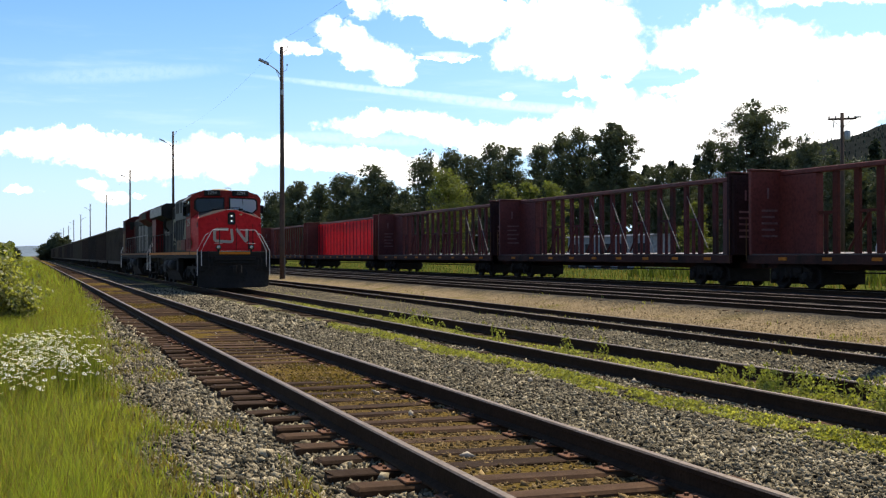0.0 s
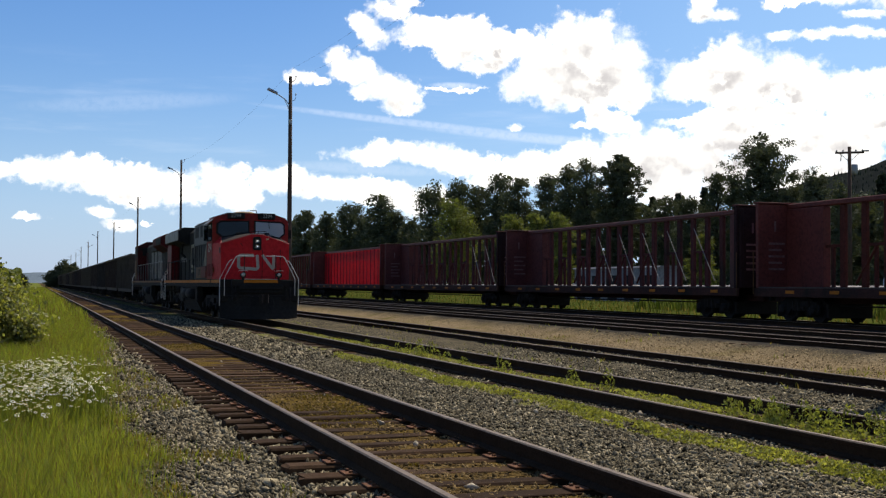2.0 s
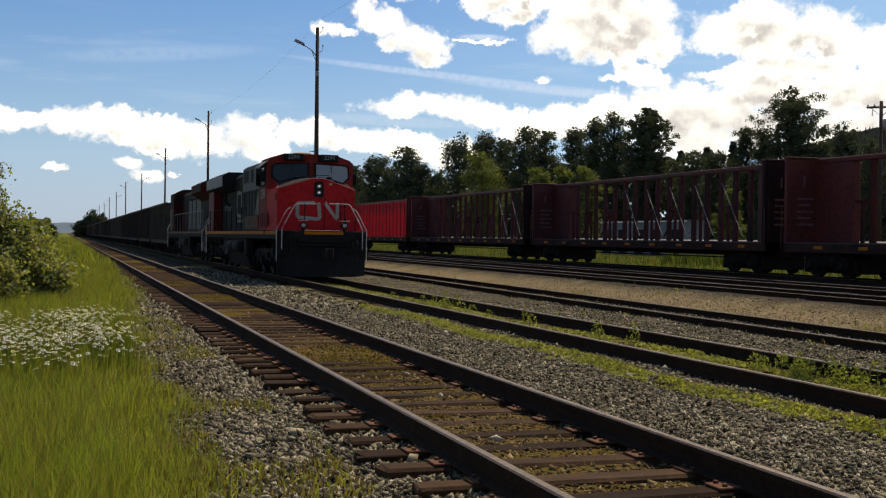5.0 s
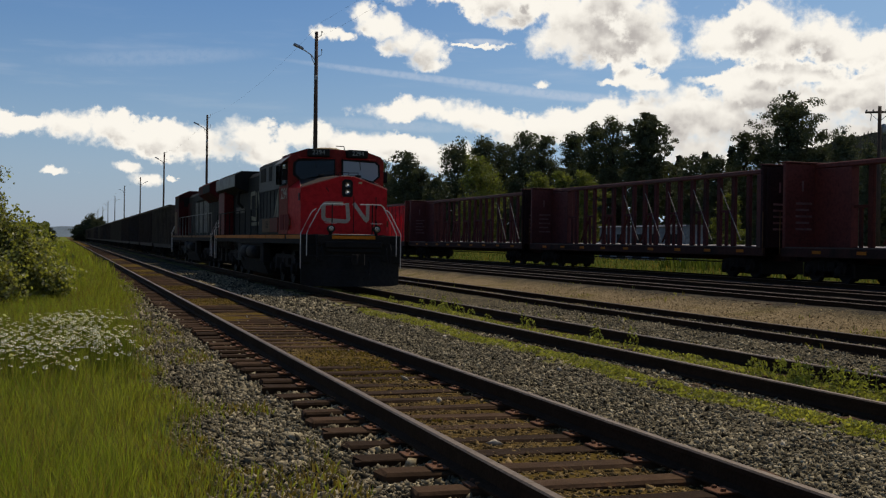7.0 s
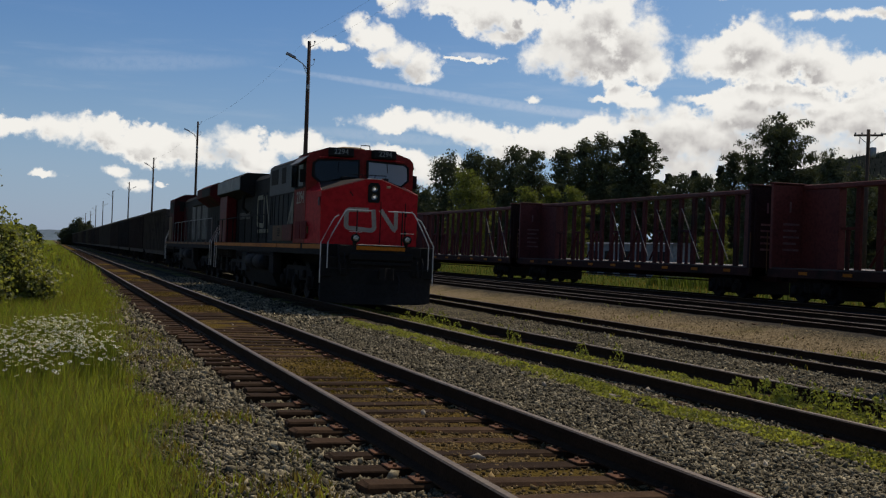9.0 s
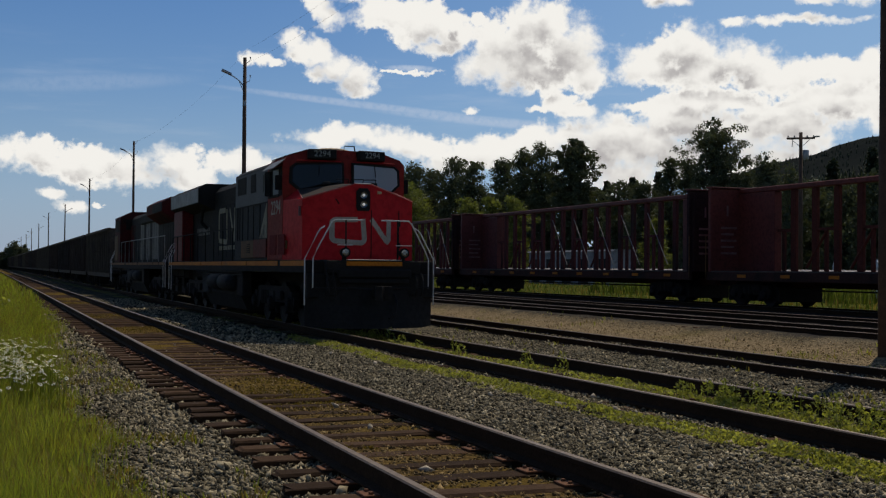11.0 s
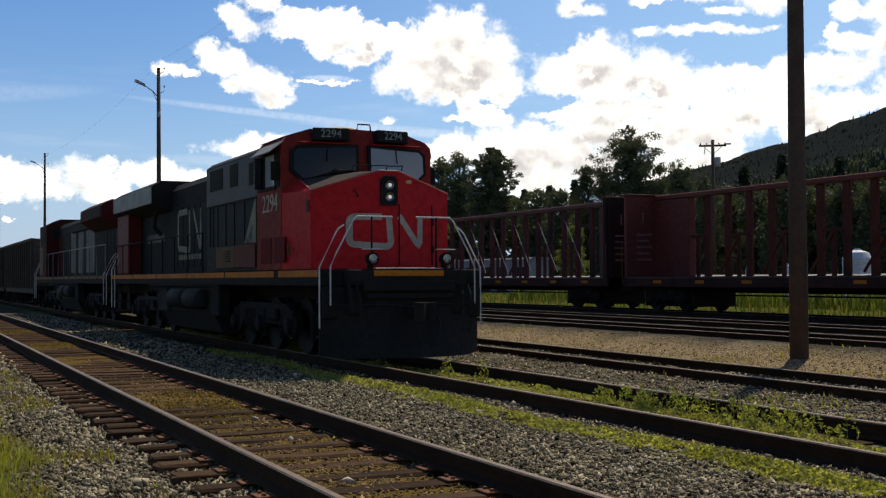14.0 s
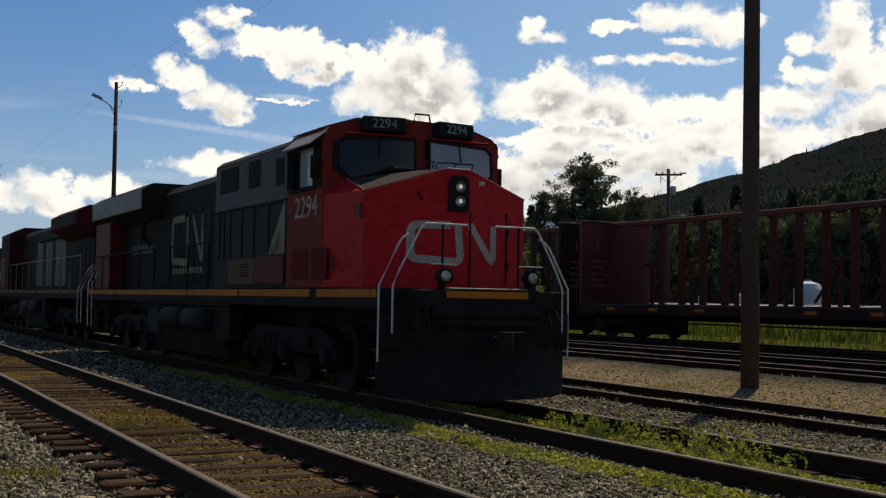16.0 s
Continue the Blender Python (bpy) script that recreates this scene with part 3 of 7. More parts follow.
        for i in range(len(rings) - 1):
            for k in range(sides):
                k2 = (k + 1) % sides
                faces.append((i * sides + k, i * sides + k2, (i + 1) * sides + k2, (i + 1) * sides + k))
        faces += [tuple(reversed(range(sides))), tuple(range((len(rings) - 1) * sides, len(rings) * sides))]
        return self.add(v, faces, slot)

    def quad(self, a, b, c, d, slot=0):
        return self.add((a, b, c, d), [(0, 1, 2, 3)], slot)

    def mesh(self, name, *mats, smooth=False, fix=True):
        me = bpy.data.meshes.new(name)
        me.from_pydata(self.v, [], self.f)
        for mt in mats:
            me.materials.append(mt)
        if any(self.m):
            me.polygons.foreach_set("material_index", self.m)
        if fix:
            bm = bmesh.new()
            bm.from_mesh(me)
            bmesh.ops.recalc_face_normals(bm, faces=bm.faces)
            bm.to_mesh(me)
            bm.free()
        if smooth:
            me.polygons.foreach_set("use_smooth", [True] * len(me.polygons))
        me.update()
        return me


def part(name, shape, mats, parent=None, label="", smooth=False, fix=True):
    mats = mats if isinstance(mats, (list, tuple)) else (mats,)
    me = shape if isinstance(shape, bpy.types.Mesh) else shape.mesh(name, *mats, smooth=smooth, fix=fix)
    ob = new(name, me)
    if parent:
        ob.parent = parent
    if label:
        ob["label"] = label
    return ob


def thing(name, label, category, group="", kind="", at=None):
    ob = tagged(new(name), label, category, group, kind)
    ob.empty_display_size = 0.2
    if at:
        ob.location = at
    return ob


def raw(name, verts, faces, mats, slots=None, parent=None):
    """A large mesh from arrays, all faces with the same number of corners."""
    me = bpy.data.meshes.new(name)
    verts, faces = np.asarray(verts, np.float32), np.asarray(faces, np.int32)
    me.vertices.add(len(verts))
    me.vertices.foreach_set("co", verts.ravel())
    n, k = faces.shape
    me.loops.add(n * k)
    me.loops.foreach_set("vertex_index", faces.ravel())
    me.polygons.add(n)
    me.polygons.foreach_set("loop_start", np.arange(n, dtype=np.int32) * k)
    me.polygons.foreach_set("loop_total", np.full(n, k, np.int32))
    for mt in mats:
        me.materials.append(mt)
    if slots is not None:
        me.polygons.foreach_set("material_index", np.asarray(slots, np.int32))
    me.update(calc_edges=True)
    me.validate()
    ob = new(name, me)
    ob.parent = parent
    return ob


rng = np.random.default_rng(7)

# ---- ground ----
TRACK1, TRACK2, TRACK4, TRACK5, TRACK6 = 3.33, 8.0, 19.75, 22.95, 27.0
RAIL2, RAIL3, RAIL4, RAIL5, RAIL6 = -0.05, -0.27, -0.01, 0.05, 0.12
SECTION = ((-400, -0.5), (-30, -0.5), (-3, -0.4), (0.6, -0.36), (1.5, -0.29), (2.0, -0.25), (2.55, -0.24), (2.7, -0.207), (3.96, -0.207), (4.1, -0.24), (4.7, -0.24), (5.4, -0.25), (6.4, -0.24), (9.6, -0.24),
           (11.2, -0.42), (16.5, -0.44), (17.8, -0.37), (18.4, -0.19), (18.7, -0.15), (21.2, -0.14), (21.6, -0.1), (24.4, -0.08), (25.3, -0.03), (28.6, -0.03), (31, -0.2), (60, -0.15), (2000, -0.1))


def ground_z(x):
    return np.interp(x, [s[0] for s in SECTION], [s[1] for s in SECTION])


grid = {}


def surface(x, y):
    """Height of the uneven ground sheet at these places."""
    gx, gy, Z = grid["x"], grid["y"], grid["z"]
    i = np.clip(np.searchsorted(gx, x) - 1, 0, len(gx) - 2)
    j = np.clip(np.searchsorted(gy, y) - 1, 0, len(gy) - 2)
    u, v = (x - gx[i]) / (gx[i + 1] - gx[i]), (y - gy[j]) / (gy[j + 1] - gy[j])
    return Z[j, i] * (1 - u) * (1 - v) + Z[j, i + 1] * u * (1 - v) + Z[j + 1, i] * (1 - u) * v + Z[j + 1, i + 1] * u * v


def build_ground():
    xs = np.concatenate([[-2500, -900, -300, -100, -40, -20, -10], np.arange(-6, 32, 0.3), [34, 38, 45, 55, 70, 90, 130, 200, 400, 1000, 2600]])
    ys = np.concatenate([[-300, -60, -20], np.arange(-6, 40, 0.3), np.arange(40, 130, 3.0), [140, 170, 220, 300, 420, 600, 900, 1500, 2500, 4000]])
    X, Y = np.meshgrid(xs, ys)
    Z = ground_z(X)
    bumps = np.array([noise.noise((x * 0.9, y * 0.9, 0.0)) for x, y in zip(X.ravel(), Y.ravel())]).reshape(X.shape)
    fine = np.array([noise.noise((x * 2.7, y * 2.7, 5.0)) for x, y in zip(X.ravel(), Y.ravel())]).reshape(X.shape)
    bed = np.where((X > 2.3) & (X < 4.4), 0.6, 1.0)
    Z = Z + np.where(np.abs(X) < 33, (0.035 * bumps + 0.012 * fine) * bed, 0)
    mossy = np.array([max(0.0, noise.noise((y * 0.35, 3.0, 1.0)) + 0.25 * noise.noise((x * 1.5, y * 1.2, 2.0))) if 2.5 < x < 4.2 and 11 < y < 90 else 0.0 for x, y in zip(X.ravel(), Y.ravel())]).reshape(X.shape)
    Z = Z + np.minimum(mossy * 0.16, 0.045)
    grid.update(x=xs, y=ys, z=Z)
    nx, ny = len(xs), len(ys)
    i = np.arange(nx * ny).reshape(ny, nx)
    faces = np.stack([i[:-1, :-1], i[:-1, 1:], i[1:, 1:], i[1:, :-1]], -1).reshape(-1, 4)
    ob = raw("ground", np.stack([X, Y, Z], -1).reshape(-1, 3), faces, [ground_material()])
    ob.data.polygons.foreach_set("use_smooth", [True] * len(faces))
    tagged(ob, "grassy verge, grey ballast and tan gravel of a railway yard", "ground", kind="structure")


build_ground()


# ---- tracks ----
def rail_mesh(line, bury=0.0):
    """A rail along a line of (x, y, top z): foot, web and rounded head; the running surface is polished."""
    prof = [(-0.07, -0.17), (0.07, -0.17), (0.07, -0.155), (0.012, -0.13), (0.012, -0.05), (0.036, -0.04), (0.036, -0.012), (0.026, 0.0), (-0.026, 0.0),
            (-0.036, -0.012), (-0.036, -0.04), (-0.012, -0.05), (-0.012, -0.13), (-0.07, -0.155)]
    s = Shape()
    n = len(prof)
    v = [(x + u, y, z + w) for x, y, z in line for u, w in prof]
    faces, slots = [], []
    for i in range(len(line) - 1):
        for k in range(n):
            k2 = (k + 1) % n
            faces.append((i * n + k, i * n + k2, (i + 1) * n + k2, (i + 1) * n + k))
            slots.append(1 if k in (6, 7, 8) else 0)
    s.v, s.f, s.m = v, faces + [tuple(range(n)), tuple(range((len(line) - 1) * n, len(line) * n))], slots + [0, 0]
    return s


def build_track(label, centre, z, y0, y1, tie_from, tie_to, plates_to=0.0, half=1.28, joined_to=0.0):
    """centre: a function of y. Ties up to tie_to are pieces; further ones, up to joined_to, are joined."""
    tr = thing("railway_track", label, "railway track", "tracks of the yard", "structure")
    ys = list(np.linspace(y0, y1, 40))
    for side in (-0.7525, 0.7525):
        part("rail", rail_mesh([(centre(y) + side, y, z) for y in ys]), (RUST, STEEL), tr, "rusted steel rail with a polished top")
    tie_meshes = []
    for k in range(4):
        s = Shape().box(-half, half, -0.115, 0.115, -0.16, 0.0, 0.012 + 0.004 * k)
        s.v = [(x + random.uniform(-0.02, 0.02), y + random.uniform(-0.008, 0.008), zz + random.uniform(-0.006, 0.004)) for x, y, zz in s.v]
        tie_meshes.append(s.mesh("tie", TIE))
    pl = Shape().box(-0.17, 0.17, -0.095, 0.095, 0.0, 0.016, 0.004)
    for sx in (-0.11, 0.11):
        for sy in (-0.055, 0.055):
            pl.box(sx - 0.014, sx + 0.014, sy - 0.014, sy + 0.014, 0.016, 0.034, 0.003)
    plate_mesh = pl.mesh("tie_plate", PLATE)
    y = tie_from
    while y < tie_to:
        tie = part("tie", tie_meshes[random.randrange(4)], TIE, tr)
        tie.matrix_basis = pose(centre(y) + random.uniform(-0.06, 0.06), y, z - 0.178 + random.uniform(-0.012, 0.004), 0, random.uniform(-0.6, 0.6), random.uniform(-1.6, 1.6))
        if y < plates_to:
            for side in (-0.7525, 0.7525):
                p = part("tie_plate", plate_mesh, PLATE, tie)
                p.location = (side, 0, 0.002)
        y += 0.6 + random.uniform(-0.03, 0.03)
    if joined_to > y:
        s = Shape()
        while y < joined_to:
            c = centre(y)
            s.box(c - half, c + half, y - 0.11, y + 0.11, z - 0.33, z - 0.175)
            y += 0.6
        tagged(part("far_ties", s, TIE, tr), kind="stuff")
    return tr


def bend3(y):
    return 13.3 + 0.022 * min(y, 60)


# ---- rolling stock ----
def wheelset_mesh(r, gauge=1.435, sides=16):
    s = Shape()
    for side in (-1, 1):
        x = side * gauge / 2
        s.lathe([(x + side * 0.13, r * 0.3), (x + side * 0.13, r * 0.78), (x + side * 0.14, r * 0.82), (x + side * 0.14, r), (x + side * 0.02, r), (x, r + 0.028), (x - side * 0.01, r + 0.028), (x - side * 0.02, r * 0.8), (x + side * 0.03, r * 0.75), (x + side * 0.03, r * 0.3)], axis="x", sides=sides)
        for k in range(3):       # lightening marks that show the turning
            w = k * math.tau / 3
            cy, cz = r * 0.55 * math.cos(w), r * 0.55 * math.sin(w)
            s.lathe([(x + side * 0.125, 0.05), (x + side * 0.145, 0.045)], (0, cy, cz), "x", 8)
    s.lathe([(-gauge / 2 - 0.25, 0.09), (gauge / 2 + 0.25, 0.09)], axis="x", sides=8)
    return s.mesh("wheelset", WHEEL)


LOCO_WHEELS, WAGON_WHEELS = wheelset_mesh(0.53), wheelset_mesh(0.46, sides=10)
turning = []         # wheelsets that roll with the train: object, place, radius


BEAM = Shape().box(-0.95, 0.95, -0.06, 0.06, -0.28, 0.25, 0.03).mesh("brake_beam", UNDER)


def truck(parent, y, axles, r, wheels, half=1.08):
    """Side frames with springs and journal boxes, a bolster, and the wheelsets."""
    span = max(axles)
    for side in (-1, 1):
        s = Shape()
        x = side * half
        top = r + 0.42
        prof = [(y - span - 0.35, r + 0.12), (y - span - 0.2, r - 0.16), (y - span + 0.25, r - 0.2), (y - span + 0.45, r + 0.02), (y + span - 0.45, r + 0.02), (y + span - 0.25, r - 0.2), (y + span + 0.2, r - 0.16),
                (y + span + 0.35, r + 0.12), (y + span - 0.3, top), (y - span + 0.3, top)]
        s.prism(prof, x - 0.07, x + 0.07, "x")
        for a in axles:
            s.lathe([(x + side * 0.05, 0.17), (x + side * 0.17, 0.16), (x + side * 0.2, 0.1)], (0, y + a, r), "x", 8)
            s.box(x - 0.1, x + 0.1, y + a - 0.2, y + a + 0.2, r - 0.1, r + 0.3, 0.03)
        for a in (-0.3, 0.0, 0.3):
            s.lathe([(r - 0.05, 0.1), (r + 0.3, 0.1)], (x + side * 0.02, y + a + span * 0.45 * (1 if len(axles) == 3 else 0), 0), "z", 8)
        s.box(x + side * 0.12 - 0.05, x + side * 0.12 + 0.05, y - span * 0.5 - 0.25, y - span * 0.5 + 0.25, r + 0.1, r + 0.32, 0.03)
        part("truck_frame", s, UNDER, parent)
    part("bolster", Shape().box(-half, half, y - 0.3, y + 0.3, r + 0.1, r + 0.4, 0.04), UNDER, parent)
    part("motor_casing" if len(axles) == 3 else "centre_sill", Shape().box(-0.62, 0.62, y - span - 0.2, y + span + 0.2, r - 0.2, r + 0.3, 0.05), UNDER, parent)
    for a in axles:
        for dy in (-0.56, 0.56):
            part("brake_beam", BEAM, UNDER, parent).location = (0, y + a + dy, r)
    for a in axles:
        w = part("wheelset", wheels, WHEEL, parent, "dark steel wheels on an axle")
        w.location = (0, y + a, r)
        w["roll"] = r


def coupler(parent, y, way, z=0.88):
    s = Shape().box(-0.08, 0.08, min(y, y + way * 0.55), max(y, y + way * 0.55), z - 0.09, z + 0.09, 0.02)
    yk = y + way * 0.55
    s.prism([(-0.17, yk), (-0.2, yk + way * 0.12), (-0.1, yk + way * 0.26), (0.0, yk + way * 0.14), (0.13, yk + way * 0.22), (0.18, yk + way * 0.06), (0.1, yk - way * 0.02)], z - 0.15, z + 0.15, "z")
    part("coupler", s, UNDER, parent)
    part("air_hose", Shape().tube([(0.45, y, z - 0.05), (0.45, y + way * 0.2, z - 0.2), (0.36, y + way * 0.35, z - 0.45), (0.2, y + way * 0.4, z - 0.55)], 0.025, 8), BLACK, parent)


def stroke(path, width, depth=0.006):
    """A flat painted band along a path of (u, w), as pieces of a thin plate in the x, z plane facing -y."""
    s = Shape()
    pts = []
    for a, b in zip(path[:-1], path[1:]):       # short steps, so that the band can follow a fold
        n = max(1, math.ceil((Vector(b) - Vector(a)).length / 0.1))
        pts += [Vector(a).lerp(Vector(b), k / n) for k in range(n)]
    pts.append(Vector(path[-1]))
    left, right = [], []
    for i, p in enumerate(pts):
        d0 = (p - pts[i - 1]).normalized() if i else None
        d1 = (pts[i + 1] - p).normalized() if i + 1 < len(pts) else None
        d0, d1 = d0 or d1, d1 or d0
        n = Vector((-(d0 + d1).y, (d0 + d1).x)).normalized()
        k = width / 2 / max(n.dot(Vector((-d0.y, d0.x))), 0.45)
        left.append(p + n * k)
        right.append(p - n * k)
    v, f = [], []
    for i, (p, q) in enumerate(zip(left, right)):
        v += [(p.x, -depth, p.y), (q.x, -depth, q.y), (q.x, 0, q.y), (p.x, 0, p.y)]
        if i:
            k = 4 * i
            f += [(k - 4 + j, k - 4 + (j + 1) % 4, k + (j + 1) % 4, k + j) for j in range(4)]
    f += [(0, 1, 2, 3), (len(v) - 1, len(v) - 2, len(v) - 3, len(v) - 4)]
    s.add(v, f)
    return s


def emblem_path(x0, x1, z0, z1, r=0.1):
    """A round-cornered band that folds back and forth."""
    w = x1 - x0
    b, d, e = x0 + 0.455 * w, x0 + 0.63 * w, x0 + 0.85 * w

    def corner(cx, cz, w0, w1):
        return [(cx + r * math.cos(radians(w0 + (w1 - w0) * k / 5)), cz + r * math.sin(radians(w0 + (w1 - w0) * k / 5))) for k in range(6)]
    first = [(x0 + 0.37 * w, z1)] + corner(x0 + r, z1 - r, 90, 180) + corner(x0 + r, z0 + r, 180, 270) + corner(b - r * 0.6, z0 + r * 0.6, 270, 360) + [(b, z1 + 0.02)]
    second = [(d - 0.06, z1 + 0.02), (e, z0 + 0.03), (e + 0.4 * r, z0 + 0.005), (e + 0.75 * r, z0 + 0.05), (e + 0.8 * r, z1 + 0.02)]
    return first, second


def text(body, size, mat, parent, m, name="number"):
    cu = bpy.data.curves.new(name, "FONT")
    cu.body, cu.size, cu.extrude, cu.align_x, cu.align_y = body, size, 0.004, "CENTER", "CENTER"
    cu.materials.append(mat)
    ob = new(name, cu)
    ob.parent = parent
    ob.matrix_basis = m
    return ob


def handrail(parent, pts, posts, r=0.02, mat=None, foot=None, name="handrail"):
    s = Shape().tube(pts, r, 8)
    for x, y, z0, z1 in posts:
        s.tube([(x, y, z0), (x, y, z1)], r * 0.95, 8)
    return part(name, s, mat or BLACK, parent)


def under_gear(loco, trucks, tank):
    """Fuel tank with rounded shoulders, air reservoirs, boxes below the sill."""
    y0, y1 = tank
    s = Shape().prism([(-1.35, 0.65), (-1.15, 0.22), (1.15, 0.22), (1.35, 0.65), (1.35, 1.28), (-1.35, 1.28)], y0, y1)
    part("fuel_tank", s, UNDER, loco, "grimy black fuel tank")
    for k, z in ((0, 1.12), (1, 1.12)):
        yy = y0 + 0.6 + k * 1.75
        part("air_reservoir", Shape().lathe([(yy, 0.1), (yy + 0.05, 0.2), (yy + 0.15, 0.24), (yy + 1.45, 0.24), (yy + 1.55, 0.2), (yy + 1.6, 0.1)], (-1.42, 0, 0.98), "y", 16), GREYSIDE, loco, "grey cylindrical air tank", smooth=True)
    part("equipment_box", Shape().box(-1.47, -1.2, y0 - 0.9, y0 - 0.15, 0.62, 1.3, 0.03), UNDER, loco)
    part("equipment_box", Shape().box(-1.46, -1.2, y1 - 1.2, y1 - 0.1, 0.6, 1.25, 0.03), GREYSIDE, loco)
    pipes = Shape()
    for z in (1.2, 1.28):
        pipes.tube([(-1.5, y0 - 1.0, z), (-1.5, y1 + 0.8, z)], 0.02, 6)
    part("pipe", pipes, UNDER, loco)


def steps(loco, y, way, side, deck=1.6):
    """Corner stairwell with treads below the deck, and its tall white grab rails."""
    x = side * 1.38
    s = Shape()
    for k in range(4):
        z = 0.42 + 0.3 * k
        s.box(min(x, x - side * 0.35), max(x, x - side * 0.35), y - 0.25, y + 0.25, z, z + 0.03, 0.005)
    s.box(x - side * 0.38 - 0.015, x - side * 0.38 + 0.015, y - 0.28, y + 0.28, 0.4, deck)
    part("step", s, UNDER, loco)
    for dy in ((-0.3,) if way < 0 and y < 0 else (-0.3, 0.3)):
        xx = side * 1.5
        yy = y + dy
        pts = [(xx, yy, 0.55), (xx, yy, 1.75), (xx - side * 0.25, yy - way * 0.02, 2.35), (xx - side * 0.35, yy, 2.55), (xx - side * 0.5, yy, 2.6)]
        if way < 0:
            pts = [(xx, yy, 0.6), (xx, yy, 1.62), (xx - side * 0.3, yy + 0.03, 2.2), (xx - side * 0.36, yy + 0.05, 2.28), (xx - side * 0.46, yy + 0.06, 2.34)]
        part("grab_rail", Shape().tube(pts, 0.015, 8), RAILWHITE, loco, "white tubular grab rail")


def build_lead_locomotive():
    """Nose face at y = 0, running towards -y; z from the rail top."""
    lo = thing("locomotive", "red and black diesel locomotive with wide red nose, hauling a train", "locomotive", "locomotives of the train")
    deck, end = 1.6, 20.35
    # frame and deck
    part("frame", Shape().box(-1.5, 1.5, -0.62, end, 1.3, 1.585, 0.02).box(-1.08, 1.08, -0.92, -0.622, 1.3, 1.583, 0.02).box(-0.6, 0.6, -0.9, end - 0.1, 0.95, 1.3), UNDER, lo)
    for side in (-1, 1):
        s = Shape()
        for y0, y1 in ((-0.55, 1.7), (2.0, 5.6), (5.7, 9.2), (9.3, 12.9), (13.0, 16.4), (16.5, 20.2)):
            s.box(side * 1.506 - 0.006, side * 1.506 + 0.006, y0, y1, 1.46, 1.575)
        part("sill_stripe", s, ORANGE, lo, "yellow-orange stripe along the frame sill")
    part("front_stripe", Shape().box(-0.64, 0.64, -0.942, -0.926, 1.47, 1.565), ORANGE, lo)
    part("deck_lip", Shape().box(-0.62, 0.62, -0.96, -0.8, 1.585, 1.61, 0.008), STRAP, lo)
    # snow plough, anticlimber, coupler
    s = Shape()
    for side in (-1, 1):
        rows = []
        for z, bow in ((0.1, 1.25), (0.28, 1.17), (0.6, 1.06), (0.95, 0.98)):       # curved blade, bellied towards its foot
            rows.append([(side * u * 1.47, -0.55 - (bow - 0.55) * (1 - u ** 2.2), z + (0.16 * max(0.0, u - 0.8) if z < 0.2 else 0)) for u in (0.0, 0.25, 0.5, 0.75, 0.9, 1.0)])
        outer = [p for row in rows for p in row]
        inner = [(x, y + 0.06, z) for x, y, z in outer]
        faces = [(6 * i + k, 6 * i + k + 1, 6 * i + k + 7, 6 * i + k + 6) for i in range(3) for k in range(5)]
        faces += [tuple(24 + q for q in reversed(f)) for f in faces[:15]]
        ring = list(range(0, 6)) + [11, 17] + list(range(23, 17, -1)) + [12, 6]
        faces += [(a, b, b + 24, a + 24) for a, b in zip(ring, ring[1:] + ring[:1])]
        s.add(outer + inner, faces)
    part("snow_plough", s, BLACK, lo, "black angled snow plough")
    part("pilot", Shape().box(-1.46, 1.46, -0.72, -0.56, 0.75, 1.3, 0.03).box(-1.06, 1.06, -0.88, -0.72, 0.8, 1.298, 0.03), BLACK, lo)
    part("anticlimber", Shape().box(-0.85, 0.85, -1.0, -0.92, 1.2, 1.4, 0.03).box(-0.8, 0.8, -0.98, -0.92, 1.08, 1.18, 0.02), BLACK, lo)
    coupler(lo, -0.98, -1)
    coupler(lo, end, 1)
    part("cut_lever", Shape().tube([(-1.3, -0.8, 0.98), (-0.3, -1.02, 0.98), (-0.12, -1.2, 0.95)], 0.013, 6).tube([(1.35, -0.75, 1.0), (0.3, -1.02, 0.98)], 0.013, 6), GREYSIDE, lo)
    for x in (-1.1, -0.95, 0.95, 1.1):
        part("multiple_unit_hose", Shape().tube([(x, -0.92, 1.32), (x, -1.04, 1.15), (x * 0.98, -1.08, 0.95), (x * 0.96, -1.04, 0.8)], 0.024, 6), BLACK, lo)
    part("hose_loop", Shape().tube([(-1.08, -0.9, 1.4), (-1.12, -0.98, 1.36), (-1.06, -1.0, 1.2), (-1.0, -1.02, 1.14), (-0.96, -1.0, 1.24), (-0.94, -0.95, 1.38), (-1.08, -0.9, 1.42)], 0.014, 6), GREYSIDE, lo)
    # nose
    nf, nb, nt = 1.32, 1.5, 0.19       # half widths in front, at the cab, of the flat top

    def fold(x):
        return 0.37 * max(0.0, abs(x) - nt) / (nf - nt)
    s = Shape()
    e = fold(nf)
    front = [(-nf, e, deck), (-nt, 0.0, deck), (nt, 0.0, deck), (nf, e, deck), (nf, e, 2.98), (nt, 0.0, 3.33), (-nt, 0.0, 3.33), (-nf, e, 2.98)]
    back = [(-nb, 1.6, deck), (nb, 1.6, deck), (nb, 1.6, 3.0), (1.17, 1.5, 3.26), (nt, 1.5, 3.43), (-nt, 1.5, 3.43), (-1.17, 1.5, 3.26), (-nb, 1.6, 3.0)]
    s.add(front + back, [(0, 1, 6, 7), (1, 2, 5, 6), (2, 3, 4, 5), (0, 7, 15, 8), (4, 3, 9, 10), (7, 14, 15), (4, 10, 11), (0, 8, 9, 3, 2, 1), (8, 15, 14, 13, 12, 11, 10, 9)])
